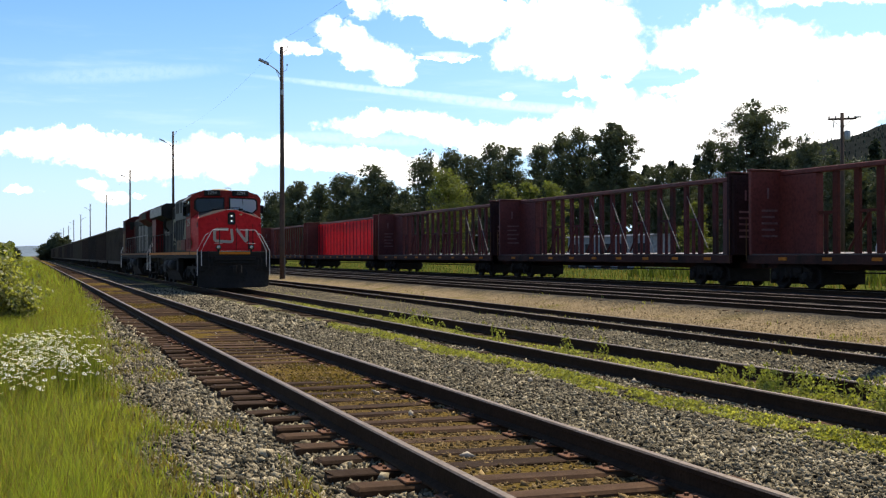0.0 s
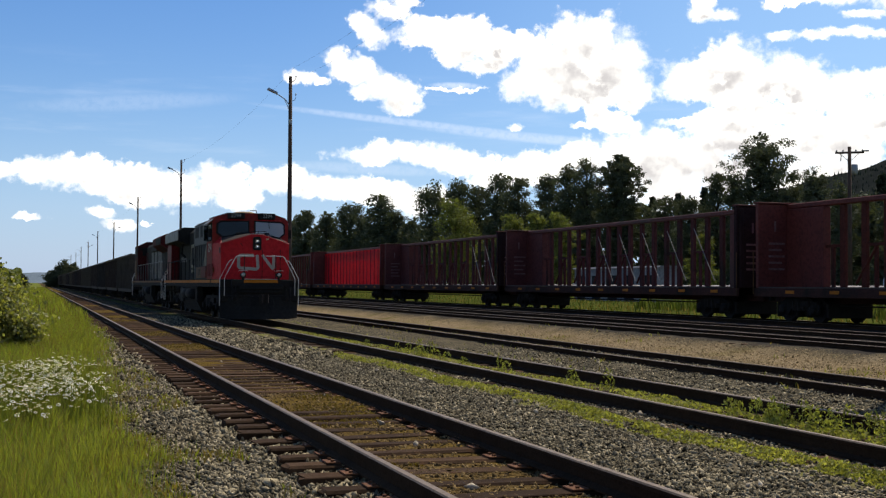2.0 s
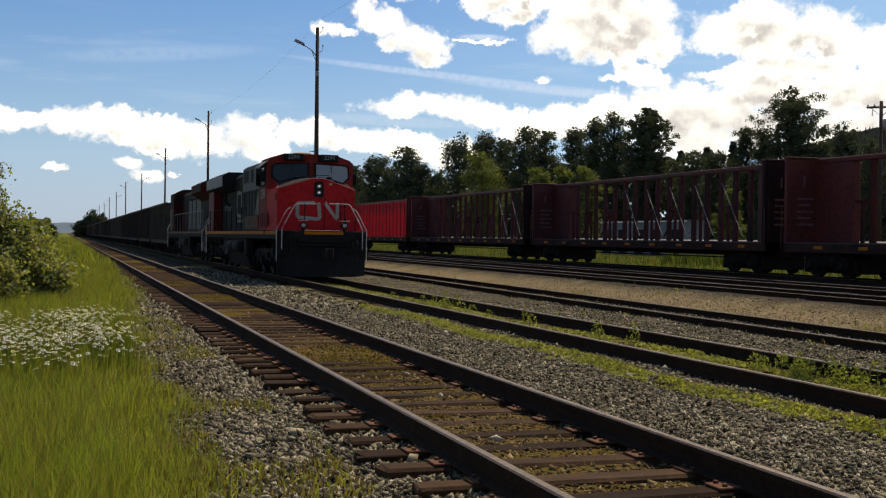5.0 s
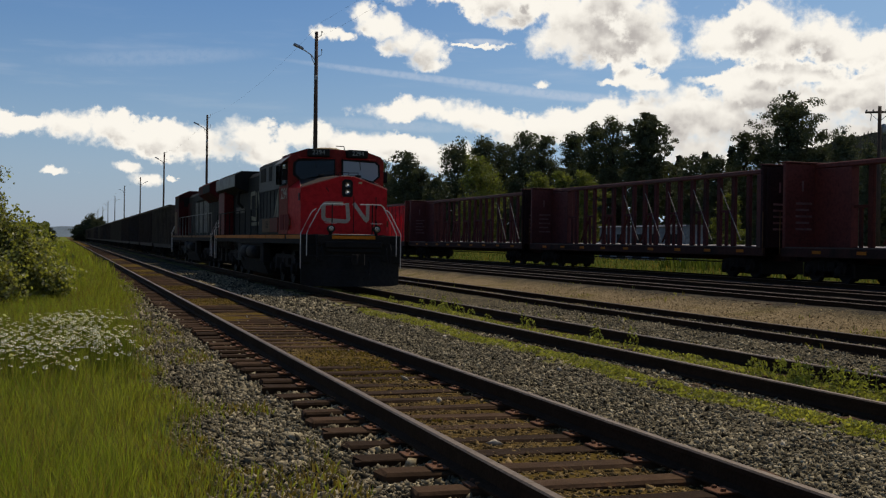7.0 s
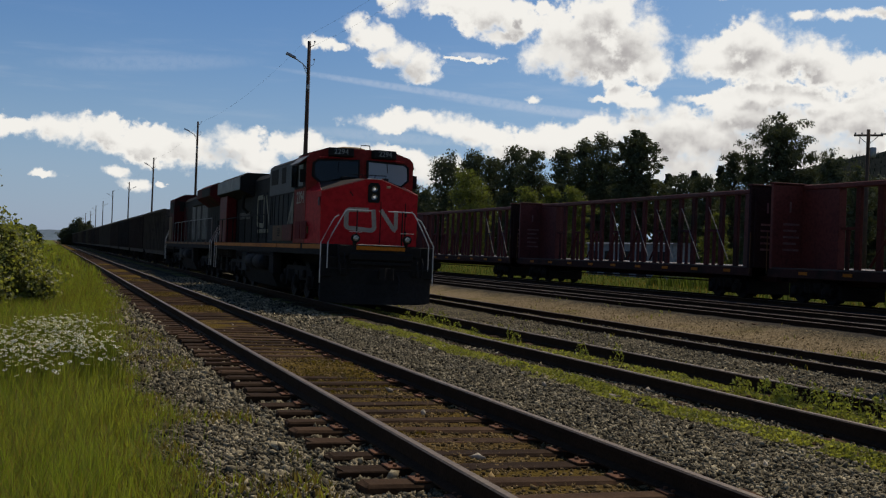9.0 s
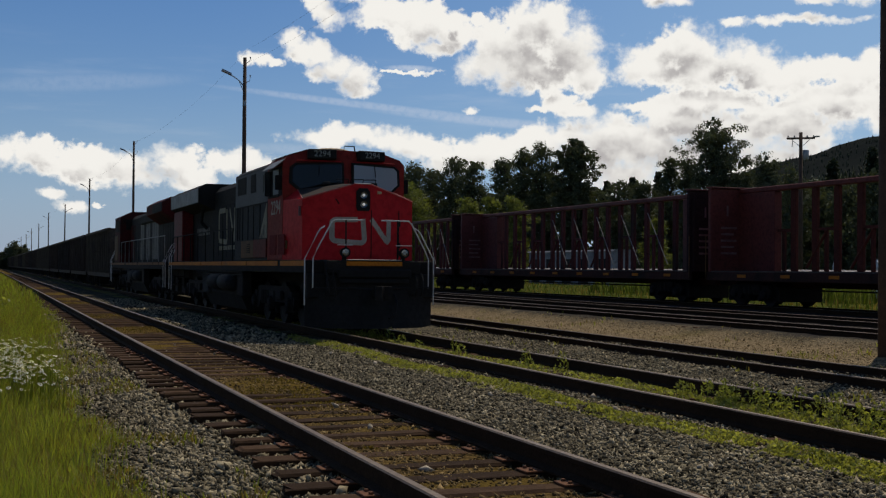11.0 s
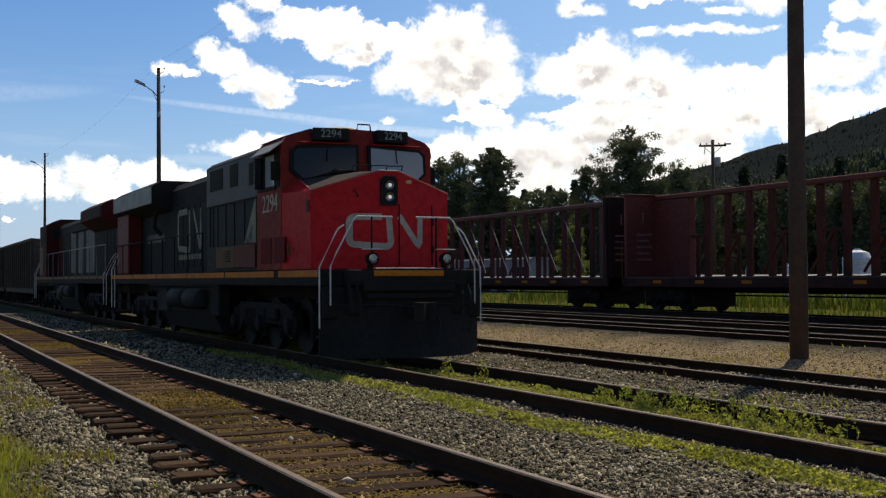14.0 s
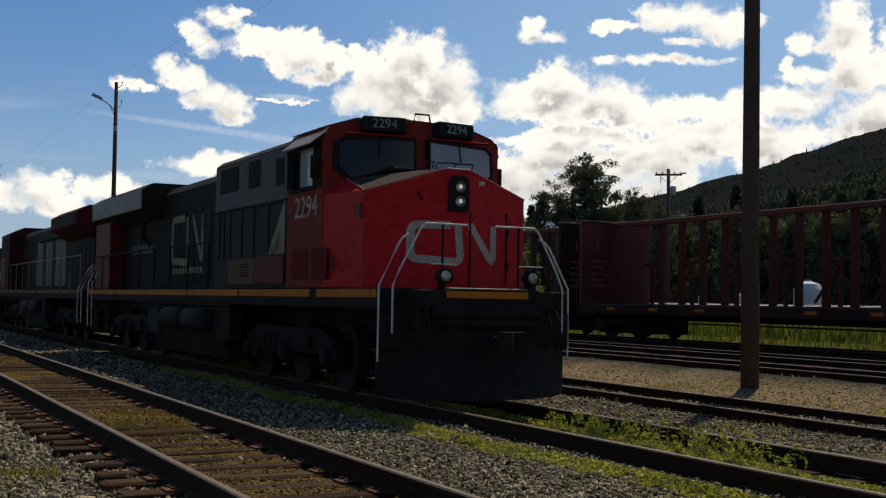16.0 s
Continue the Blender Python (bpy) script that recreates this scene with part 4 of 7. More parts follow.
    s.add([front[4], front[5], front[6], front[7], back[6], back[5], back[4], back[3]], [(0, 7, 6, 1), (1, 6, 5, 2), (2, 5, 4, 3)], 1)
    nose = part("nose", s, (RED, NOSETOP), lo, "red wide nose with sloping shoulders")
    # thin lighter tube paints the highlight along the nose's top edge
    edge = Shape().tube([(-1.17, 1.45, 3.265), (-nf, e - 0.005, 2.985), (-nt, -0.005, 3.335), (nt, -0.005, 3.335), (nf, e - 0.005, 2.985), (1.17, 1.45, 3.265)], 0.014, 6)
    part("nose_edge", edge, NOSEEDGE, nose, "bright highlight painted along the nose edge")
    part("nose_lip", Shape().box(-nt, nt, -0.02, 0.06, 3.332, 3.352, 0.006), RAILWHITE, nose)
    part("nose_door", Shape().box(-0.17, 0.185, -0.005, 0.01, 1.66, 2.66, 0.002), RED, nose, "red access door in the nose")
    # the folded emblem band, painted white on the nose
    for p in emblem_path(-0.68, 0.82, 2.03, 2.52):
        band = stroke(p, 0.115)
        band.v = [(x, y + fold(x), z) for x, y, z in band.v]
        ob = part("emblem_band", band, WHITE, nose, "white folded emblem band")
        ob.location = (0, -0.004, 0)
    for x in (0.205, 0.95):
        part("door_seam", Shape().box(x - 0.01, x + 0.01, fold(x) - 0.016, fold(x) + 0.004, 1.66, 2.75), BLACK, nose)
    for z in (1.95, 2.45):
        part("door_hinge", Shape().box(0.93, 0.99, fold(0.96) - 0.03, fold(0.96), z - 0.06, z + 0.06, 0.008), BLACK, nose)
    h = part("headlight_housing", Shape().prism([(-0.13, 2.72), (0.13, 2.72), (0.16, 2.78), (0.16, 3.16), (0.1, 3.24), (-0.1, 3.24), (-0.16, 3.16), (-0.16, 2.78)], -0.05, 0.02), BLACK, nose, "black recessed headlight housing")
    for z in (2.87, 3.08):
        part("headlight", Shape().lathe([(-0.052, 0.075), (-0.075, 0.08), (-0.07, 0.068), (-0.06, 0.045), (-0.055, 0.01)], (0, 0, z), "y", 18), LENS, h, "round glass headlight")
        part("bulb", Shape().lathe([(-0.08, 0.032), (-0.084, 0.014)], (0, 0, z), "y", 14), GLOW, h, "lit white bulb")
    part("nose_lamp", Shape().box(0.36, 0.46, 0.03, 0.08, 3.12, 3.18, 0.006), CREAM, nose)
    part("handle", Shape().tube([(-0.62, 0.12, 2.98), (-0.62, 0.05, 2.98), (-0.55, 0.04, 2.88), (-0.55, 0.12, 2.88)], 0.012, 6), BLACK, nose)
    part("grille", Shape().box(-1.38, -1.34, 0.42, 0.5, 2.6, 2.82, 0.004), FADED, nose)
    for x in (-0.55, -0.2, 0.1):
        part("grab_iron", Shape().tube([(x, 0.35, 3.36), (x, 0.3, 3.45), (x + 0.3, 0.3, 3.46), (x + 0.3, 0.35, 3.38)], 0.012, 6), BLACK, nose)
    # ditch lights on the front deck
    for x in (-0.68, 0.68):
        d = part("ditch_light", Shape().lathe([(-0.97, 0.085), (-1.0, 0.11), (-0.87, 0.105), (-0.77, 0.06)], (x, 0, 1.76), "y", 16).box(x - 0.04, x + 0.04, -0.9, -0.82, 1.58, 1.7), BLACK, lo, "round ditch light on the front deck")
        part("lens", Shape().lathe([(-1.003, 0.078), (-1.008, 0.04)], (x, 0, 1.76), "y", 16), LENS, d)
        part("hood", Shape().box(x - 0.16, x + 0.16, -1.0, -0.86, 1.915, 1.93, 0.004), RAILWHITE, d)
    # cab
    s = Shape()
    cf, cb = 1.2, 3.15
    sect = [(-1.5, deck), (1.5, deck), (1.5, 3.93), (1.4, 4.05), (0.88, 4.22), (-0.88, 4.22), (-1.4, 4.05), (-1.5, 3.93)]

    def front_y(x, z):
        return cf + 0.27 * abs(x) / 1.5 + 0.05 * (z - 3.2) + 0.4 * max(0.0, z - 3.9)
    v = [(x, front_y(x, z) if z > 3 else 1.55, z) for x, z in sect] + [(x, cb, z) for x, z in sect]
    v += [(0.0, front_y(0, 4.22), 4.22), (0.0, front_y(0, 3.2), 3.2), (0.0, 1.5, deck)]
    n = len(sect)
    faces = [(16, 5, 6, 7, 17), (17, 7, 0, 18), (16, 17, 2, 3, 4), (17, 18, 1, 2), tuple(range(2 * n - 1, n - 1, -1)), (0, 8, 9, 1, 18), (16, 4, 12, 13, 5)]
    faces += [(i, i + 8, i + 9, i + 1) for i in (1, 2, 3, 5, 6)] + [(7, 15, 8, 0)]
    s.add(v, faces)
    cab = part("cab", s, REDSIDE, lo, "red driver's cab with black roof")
    # windscreen panes, proud black rubbers
    for side in (-1, 1):
        pane = [(0.15, 3.43), (1.12, 3.28), (1.3, 3.44), (1.29, 3.76), (1.2, 3.84), (0.15, 3.87)]
        rim = [(0.1, 3.38), (1.14, 3.22), (1.37, 3.42), (1.36, 3.79), (1.23, 3.89), (0.1, 3.92)]
        k6 = len(pane)
        loop = [(i, (i + 1) % k6, (i + 1) % k6 + k6, i + k6) for i in range(k6)]
        pv = [(side * x, front_y(x, z) - 0.028, z) for x, z in pane]
        rv = [(side * x, front_y(x, z) - 0.016, z) for x, z in rim] + [(side * x, front_y(x, z) + 0.05, z) for x, z in rim]
        part("window_rubber", Shape().add(rv, [tuple(range(k6)), *loop]), BLACK, cab)
        part("windscreen", Shape().add(pv + [(x, y + 0.01, z) for x, y, z in pv], [tuple(range(k6)), tuple(range(2 * k6 - 1, k6 - 1, -1)), *loop]), GLASS if side < 0 else GLASSPALE, cab, "dark windscreen pane" if side < 0 else "windscreen pane tinted pale for the sky behind")
        part("wiper", Shape().tube([(side * 0.95, front_y(0.95, 3.3) - 0.06, 3.3), (side * 0.55, front_y(0.55, 3.4) - 0.1, 3.42), (side * 0.2, front_y(0.2, 3.45) - 0.06, 3.43)], 0.011, 6), BLACK, cab)
        part("wiper_arm", Shape().tube([(side * 0.68, front_y(0.68, 3.9) - 0.05, 3.88), (side * 0.7, front_y(0.7, 3.55) - 0.07, 3.6)], 0.011, 6), BLACK, cab)
        part("wiper_motor", Shape().box(min(side * 0.48, side * 0.66), max(side * 0.48, side * 0.66), 0.98, 1.14, 3.36, 3.44, 0.02), GREYSIDE, cab)
        part("visor", Shape().box(min(side * 0.15, side * 1.2), max(side * 0.15, side * 1.2), front_y(0.9, 3.9) - 0.09, front_y(1.2, 3.9), 3.935, 3.95, 0.003), RED, cab)
        # number boards
        y = front_y(0.5, 4.05)
        nb_ = part("number_board", Shape().box(-0.34, 0.34, -0.12, 0.12, -0.115, 0.115, 0.015), BLACK, cab, "black number board with white figures")
        nb_.matrix_basis = pose(side * 0.6, y - 0.0, 4.1, -4, 0, side * 9)
        text("2294", 0.2, BOARDFIG, nb_, pose(0, -0.124, 0, 90, 0, 0))
    part("roof_hatch", Shape().lathe([(4.22, 0.42), (4.27, 0.4), (4.3, 0.3)], (-0.2, 2.0, 0), "z", 24), CREAM, cab, "cream air-conditioner dome on the roof")
    part("horn_guard", Shape().tube([(-0.06, 1.42, 4.2), (-0.04, 1.42, 4.33), (0.2, 1.42, 4.33), (0.22, 1.42, 4.2)], 0.016, 6), BLACK, cab)
    part("roof_skin", Shape().prism([(-1.43, 4.045), (-0.885, 4.226), (0.885, 4.226), (1.43, 4.045), (1.41, 4.075), (0.88, 4.246), (-0.88, 4.246), (-1.41, 4.075)], 1.75, 3.16), BLACK, cab)
    for side in (-1, 1):
        x = side * 1.5
        lo_x, hi_x = sorted((x, x + side * 0.012))
        part("side_window_frame", Shape().box(lo_x, hi_x, 1.62, 3.0, 3.12, 3.82, 0.004), BLACK, cab)
        w = part("side_window", Shape().box(min(x + side * 0.012, x + side * 0.022), max(x + side * 0.012, x + side * 0.022), 1.95, 2.5, 3.17, 3.76, 0.002), GLASSPALE, cab, "sliding side window tinted pale for its reflection")
        part("wind_deflector", Shape().box(min(x, x + side * 0.2), max(x, x + side * 0.2), 2.62, 2.635, 3.14, 3.74, 0.003), GLASS, cab)
        part("window_bar", Shape().box(min(x + side * 0.01, x + side * 0.04), max(x + side * 0.01, x + side * 0.04), 2.5, 2.57, 3.12, 3.8, 0.004).box(min(x + side * 0.01, x + side * 0.04), max(x + side * 0.01, x + side * 0.04), 1.84, 2.95, 3.1, 3.15, 0.004), GREYSIDE, cab)
        out = 1.7 if side < 0 else 1.56       # the far one is folded down
        part("awning", Shape().add([(side * 1.46, 1.5, 3.98), (side * 1.46, 2.9, 3.98), (side * out, 2.9, 3.78), (side * out, 1.6, 3.78), (side * 1.46, 1.5, 3.96), (side * 1.46, 2.9, 3.96), (side * out, 2.9, 3.76), (side * out, 1.6, 3.76)],
                                    [(0, 1, 2, 3), (7, 6, 5, 4), (0, 3, 7, 4), (1, 5, 6, 2), (2, 6, 7, 3), (0, 4, 5, 1)]), SILVERW, cab, "grey sloping awning over the side window")
        part("mirror", Shape().box(min(x, x + side * 0.16), max(x, x + side * 0.16), 1.66, 1.69, 3.25, 3.6, 0.01), BLACK, cab)
        text("2294", 0.48, WHITE, cab, pose(side * 1.506, 2.25, 2.84, 90, 0, -90 if side < 0 else 90) @ Matrix.Diagonal((1.08, 1, 1, 1)))
        for y0, y1 in ((1.3, 1.95), (2.15, 2.85)):
            part("locker_door", Shape().box(lo_x, hi_x, y0, y1, 1.72, 2.2, 0.004), DULLRED, cab, "grimy dark red locker door")
    # black and white flash behind the red, equipment room
    for side in (-1, 1):
        x = side * 1.504
        fl = Shape().prism([(3.2, 2.15), (4.07, 2.15), (3.24, 3.02), (3.2, 3.02)], min(x, x + side * 0.006), max(x, x + side * 0.006), "x")
        part("flash", fl, FADEDWHITE, lo, "white slanting flash on the side")
        lo_x, hi_x = sorted((side * 1.5, side * 1.53))
        part("battery_box", Shape().box(lo_x, hi_x, 4.72, 6.3, 1.66, 2.12, 0.01), TAN, lo, "tan louvred box")
        part("battery_box", Shape().box(lo_x, hi_x, 3.2, 4.7, 1.66, 2.13, 0.01), BROWNRED, lo)
        s = Shape()
        for k in range(5):
            s.box(side * 1.535 - 0.006, side * 1.535 + 0.006, 5.1, 5.5, 1.8 + 0.05 * k, 1.825 + 0.05 * k)
        part("louvre", s, BLACK, lo)
        part("locker_handle", Shape().box(min(side * 1.5, side * 1.54), max(side * 1.5, side * 1.54), 1.0, 1.06, 1.85, 2.05, 0.006), TAN, lo)
    room = Shape().prism([(-1.48, deck), (1.48, deck), (1.48, 3.93), (1.35, 4.03), (-1.35, 4.03), (-1.48, 3.93)], 3.152, 7.35)
    rm = part("equipment_room", room, EQUIP, lo, "dark grey equipment section behind the cab")
    for side in (-1, 1):
        lo_x, hi_x = sorted((side * 1.478, side * 1.498))
        for y0, y1, z0, z1 in ((3.35, 3.75, 3.3, 3.75), (4.6, 5.25, 3.36, 3.84), (5.85, 7.0, 3.38, 3.84)):
            part("vent", Shape().box(lo_x, hi_x, y0, y1, z0, z1, 0.004), BLACK, rm, "dark intake opening")
        s = Shape()
        for y in (4.1, 4.9, 5.6, 6.3, 6.7, 7.0):
            s.box(lo_x, hi_x, y - 0.012, y + 0.012, 2.14, 3.02)
        s.box(lo_x, hi_x, 3.2, 7.3, 3.02, 3.05)
        part("upper_panel", Shape().box(min(side * 1.478, side * 1.49), max(side * 1.478, side * 1.49), 3.2, 7.33, 3.06, 3.9, 0.004), UPPER, rm, "blue-grey weathered upper panel")
        part("door_seam", s, BLACK, rm)
    # engine hood with doors
    hood = part("hood", Shape().prism([(-0.96, deck), (0.96, deck), (0.96, 3.85), (0.8, 4.02), (-0.8, 4.02), (-0.96, 3.85)], 7.352, 13.598), BLACK, lo, "black engine hood with rows of doors")
    for side in (-1, 1):
        lo_x, hi_x = sorted((side * 0.962, side * 0.985))
        y = 7.45
        while y < 13.0:
            part("hood_door", Shape().box(lo_x, hi_x, y, y + 0.6, 1.75, 3.35, 0.008), GREYSIDE if random.random() < 0.3 else BLACK, hood)
            y += 0.66
        for p in emblem_path(-12.6, -9.7, 2.25, 3.2, 0.14):
            q = [((u if side < 0 else u + 22.3), w) for u, w in p]
            ob = part("emblem_band", stroke(q, 0.16), FADEDWHITE, hood, "white folded emblem band")
            ob.matrix_basis = pose(side * 0.99, 0, 0, 0, 0, -90 if side < 0 else 90)
        s = Shape()
        for k in range(9):
            y0 = 10.0 + 0.29 * k
            s.box(side * 0.99 - 0.005, side * 0.99 + 0.005, y0, y0 + 0.2, 1.95, 2.08)
        part("lettering_bars", s, FADEDWHITE, hood)
    part("exhaust_stack", Shape().box(-0.35, 0.35, 9.6, 10.6, 4.02, 4.16, 0.03), BLACK, hood)
    part("roof_fan", Shape().box(-0.6, 0.6, 7.8, 8.7, 4.02, 4.12, 0.03), BLACK, hood)
    # radiator section with overhanging wings
    rad = part("radiator_section", Shape().prism([(-0.96, deck), (0.96, deck), (0.96, 3.3), (1.42, 3.48), (1.5, 3.52), (1.5, 4.0), (1.25, 4.16), (-1.25, 4.16), (-1.5, 4.0), (-1.5, 3.52), (-1.42, 3.48), (-0.96, 3.3)], 13.6, 19.9), BLACK, lo, "black radiator section with overhanging wings")
    for side in (-1, 1):
        lo_x, hi_x = sorted((side * 1.502, side * 1.515))
        part("radiator_panel", Shape().box(lo_x, hi_x, 13.65, 19.85, 3.54, 4.0, 0.004), SILVERW, rad, "light grey radiator side panel")
        lo_x, hi_x = sorted((side * 0.962, side * 0.98))
        part("rear_panel", Shape().box(min(side * 0.962, side * 1.38), max(side * 0.962, side * 1.38), 17.9, 19.88, deck, 3.44, 0.03), REARRED, rad, "red rear hood panel")
        s = Shape()
        for k in range(9):
            s.box(lo_x, hi_x, 14.4 + 0.3 * k, 14.62 + 0.3 * k, 2.5, 2.75, 0.004)
        part("blower_grille", s, PALEDOOR, rad)
        part("pipe_elbow", Shape().tube([(side * 1.0, 14.8, 2.7), (side * 1.2, 14.8, 2.9), (side * 1.2, 14.6, 3.3), (side * 1.1, 14.5, 3.45)], 0.06, 8), GREYSIDE, rad)
    part("rear_wall", Shape().box(-0.95, 0.95, 19.902, 19.95, deck, 3.9, 0.01), RED, rad)
    # handrails along both walkways
    for side in (-1, 1):
        x = side * 1.46
        handrail(lo, [(x, 7.8, 2.5), (x, 12, 2.52), (x, 19.9, 2.5)], [(x, y, 1.585, 2.5) for y in (7.85, 9.4, 10.9, 12.4, 13.9, 15.4, 16.9, 18.4, 19.6)], 0.018)
        steps(lo, -0.32, -1, side)
        steps(lo, 19.95, 1, side)
        # white front rails
        part("front_rail", Shape().tube([(side * 1.34, -0.72, 0.98), (side * 1.34, -0.72, 1.62), (side * 1.24, -0.72, 1.85), (side * 0.93, -0.72, 2.42), (side * 0.86, -0.72, 2.48), (side * 0.22, -0.72, 2.48)], 0.015, 8), RAILWHITE, lo, "white bent front handrail")
        part("rail_post", Shape().tube([(side * 0.6, -0.72, 1.6), (side * 0.6, -0.72, 2.48)], 0.018, 8), BLACK, lo)
    under_gear(lo, None, (7.2, 13.0))
    truck(lo, 4.0, (-1.95, 0, 1.95), 0.53, LOCO_WHEELS)
    truck(lo, 15.9, (-1.95, 0, 1.95), 0.53, LOCO_WHEELS)
    return lo


def build_second_locomotive():
    """An older unit, coupled with its long hood to the first; its cab is at the far end. y = 0 at its front coupler plate."""
    lo = thing("locomotive", "older black, grey and red diesel locomotive coupled second", "locomotive", "locomotives of the train")
    deck, end = 1.6, 22.2
    part("frame", Shape().box(-1.5, 1.5, 0.0, end, 1.3, 1.585, 0.02).box(-0.6, 0.6, 0.1, end - 0.1, 0.95, 1.3), UNDER, lo)
    for side in (-1, 1):
        s = Shape()
        for k in range(12):
            s.box(side * 1.506 - 0.006, side * 1.506 + 0.006, 0.3 + 1.82 * k, 1.9 + 1.82 * k, 1.47, 1.575)
        part("sill_stripe", s, DULLORANGE, lo, "pale worn stripe along the frame sill")
    coupler(lo, 0.0, -1)
    coupler(lo, end, 1)
    hood = part("hood", Shape().prism([(-0.92, deck), (0.92, deck), (0.92, 3.8), (0.75, 4.0), (-0.75, 4.0), (-0.92, 3.8)], 1.0, 17.2), BLACK, lo, "black long hood")
    rad = part("radiator_section", Shape().prism([(-0.92, 3.2), (0.92, 3.2), (1.5, 3.6), (1.5, 4.0), (1.15, 4.2), (-1.15, 4.2), (-1.5, 4.0), (-1.5, 3.6)], 1.2, 6.2), DARKRED, lo, "dull red radiator wings")
    for side in (-1, 1):
        lo_x, hi_x = sorted((side * 1.502, side * 1.515))
        part("radiator_panel", Shape().box(lo_x, hi_x, 1.3, 4.1, 3.62, 3.98, 0.004), GREYSIDE, rad)
        lo_x, hi_x = sorted((side * 0.922, side * 0.95))
        y = 1.2
        k = 0
        while y < 16.8:
            mt = (BLACK, BLACK, BLACK, GREYSIDE, PALEDOOR, PALEDOOR, GREYSIDE, PALEDOOR, GREYSIDE, PALEDOOR, BLACK, BLACK, DARKRED, DARKRED)[min(int((y - 1.2) / 1.12), 13)]
            part("hood_door", Shape().box(lo_x, hi_x, y, y + 0.66, 1.72, 3.5, 0.008), mt, hood)
            y += 0.74
        x = side * 1.46
        handrail(lo, [(x, 0.5, 2.62), (x, 10, 2.63), (x, 17.0, 2.62)], [(x, y, 1.585, 2.62) for y in (0.6, 2.4, 4.2, 6.0, 7.8, 9.6, 11.4, 13.2, 15.0, 16.8)], 0.018, SILVERW)
        steps(lo, 0.4, -1, side)
        steps(lo, end - 0.4, 1, side)
    part("roof_fan", Shape().box(-0.55, 0.55, 8.0, 11.5, 4.0, 4.14, 0.04), BLACK, hood)
    part("grey_wing", Shape().box(-1.05, 1.05, 7.2, 12.2, 3.4, 3.85, 0.06), GREYSIDE, lo, "dark grey side duct")
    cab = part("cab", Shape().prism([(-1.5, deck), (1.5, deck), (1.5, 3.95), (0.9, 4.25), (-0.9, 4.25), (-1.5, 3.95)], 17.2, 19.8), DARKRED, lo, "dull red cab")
    for side in (-1, 1):
        lo_x, hi_x = sorted((side * 1.502, side * 1.52))
        part("side_window", Shape().box(lo_x, hi_x, 17.7, 19.1, 3.2, 3.8, 0.006), BLACK, cab)
        part("cab_panel", Shape().box(lo_x, hi_x, 18.2, 19.75, 1.7, 3.0, 0.006), TAN, cab, "tan weathered cab panel")
        lo_x, hi_x = sorted((side * 0.4, side * 1.2))
        part("cab_window", Shape().box(lo_x, hi_x, 17.17, 17.2, 3.3, 3.85, 0.006), BLACK, cab)
    part("short_hood", Shape().box(-1.2, 1.2, 19.8, 21.4, deck, 3.1, 0.12), DARKRED, lo)
    under_gear(lo, None, (8.0, 14.0))
    truck(lo, 4.6, (-1.95, 0, 1.95), 0.53, LOCO_WHEELS)
    truck(lo, 17.6, (-1.95, 0, 1.95), 0.53, LOCO_WHEELS)
    return lo


WAGON_PITCH = 17.6


def build_wagon(mat, label):
    """High-sided steel coal wagon with ribbed sides, 16.6 m over its ends. y = 0 at its front end."""
    wa = thing("coal_wagon", label, "freight wagon", "coal wagons of the train")
    L_, top = 16.5, 3.58
    part("sill", Shape().box(-1.4, 1.4, 0.0, L_, 0.95, 1.15, 0.02).box(-0.3, 0.3, -0.1, L_ + 0.1, 0.75, 0.95), UNDER, wa)
    for side in (-1, 1):
        x = side * 1.42
        s = Shape().prism([(x - side * 0.03, 0.75), (x, 0.75), (x + side * 0.06, 1.15), (x + side * 0.06, top - 0.12), (x - side * 0.03, top - 0.12)], 0.25, L_ - 0.25)
        part("side_panel", s, mat, wa)
        k = 0
        y = 0.35
        while y < L_ - 0.3:
            lo_x, hi_x = sorted((x + side * 0.06, x + side * 0.16))
            part("rib", Shape().box(lo_x, hi_x, y - 0.06, y + 0.06, 1.0, top - 0.1, 0.015), mat, wa)
            y += 1.2
        lo_x, hi_x = sorted((x - side * 0.03, x + side * 0.18))
        part("top_chord", Shape().box(lo_x, hi_x, 0.15, L_ - 0.15, top - 0.14, top, 0.02), mat, wa)
    for y in (0.2, L_ - 0.26):
        e = Shape().box(-1.42, 1.42, y, y + 0.06, 1.0, top - 0.02, 0.01)
        for x in (-0.9, -0.3, 0.3, 0.9):
            e.box(x - 0.05, x + 0.05, y - 0.08, y + 0.14, 1.1, top - 0.1, 0.01)
        part("end_panel", e, mat, wa)
        lad = Shape()
        for k in range(6):
            lad.tube([(-1.3, y + (-0.12 if y < 5 else 0.18), 1.3 + 0.36 * k), (-0.85, y + (-0.12 if y < 5 else 0.18), 1.3 + 0.36 * k)], 0.014, 6)
        part("ladder", lad, UNDER, wa)
    load = Shape()
    nx, ny = 5, 14
    v = [(-1.35 + 2.7 * i / (nx - 1), 0.3 + (L_ - 0.6) * j / (ny - 1), top - 0.35 + 0.22 * math.sin(math.pi * i / (nx - 1)) * (0.8 + 0.35 * math.sin(j * 1.9))) for j in range(ny) for i in range(nx)]
    load.add(v, [(j * nx + i, j * nx + i + 1, (j + 1) * nx + i + 1, (j + 1) * nx + i) for j in range(ny - 1) for i in range(nx - 1)])
    part("coal_load", load, COAL, wa, "heaped coal", fix=False)
    coupler(wa, 0.0, -1)
    coupler(wa, L_, 1)
    for y in (2.2, L_ - 2.2):
        truck(wa, y, (-0.9, 0.9), 0.46, WAGON_WHEELS, 1.0)
    return wa


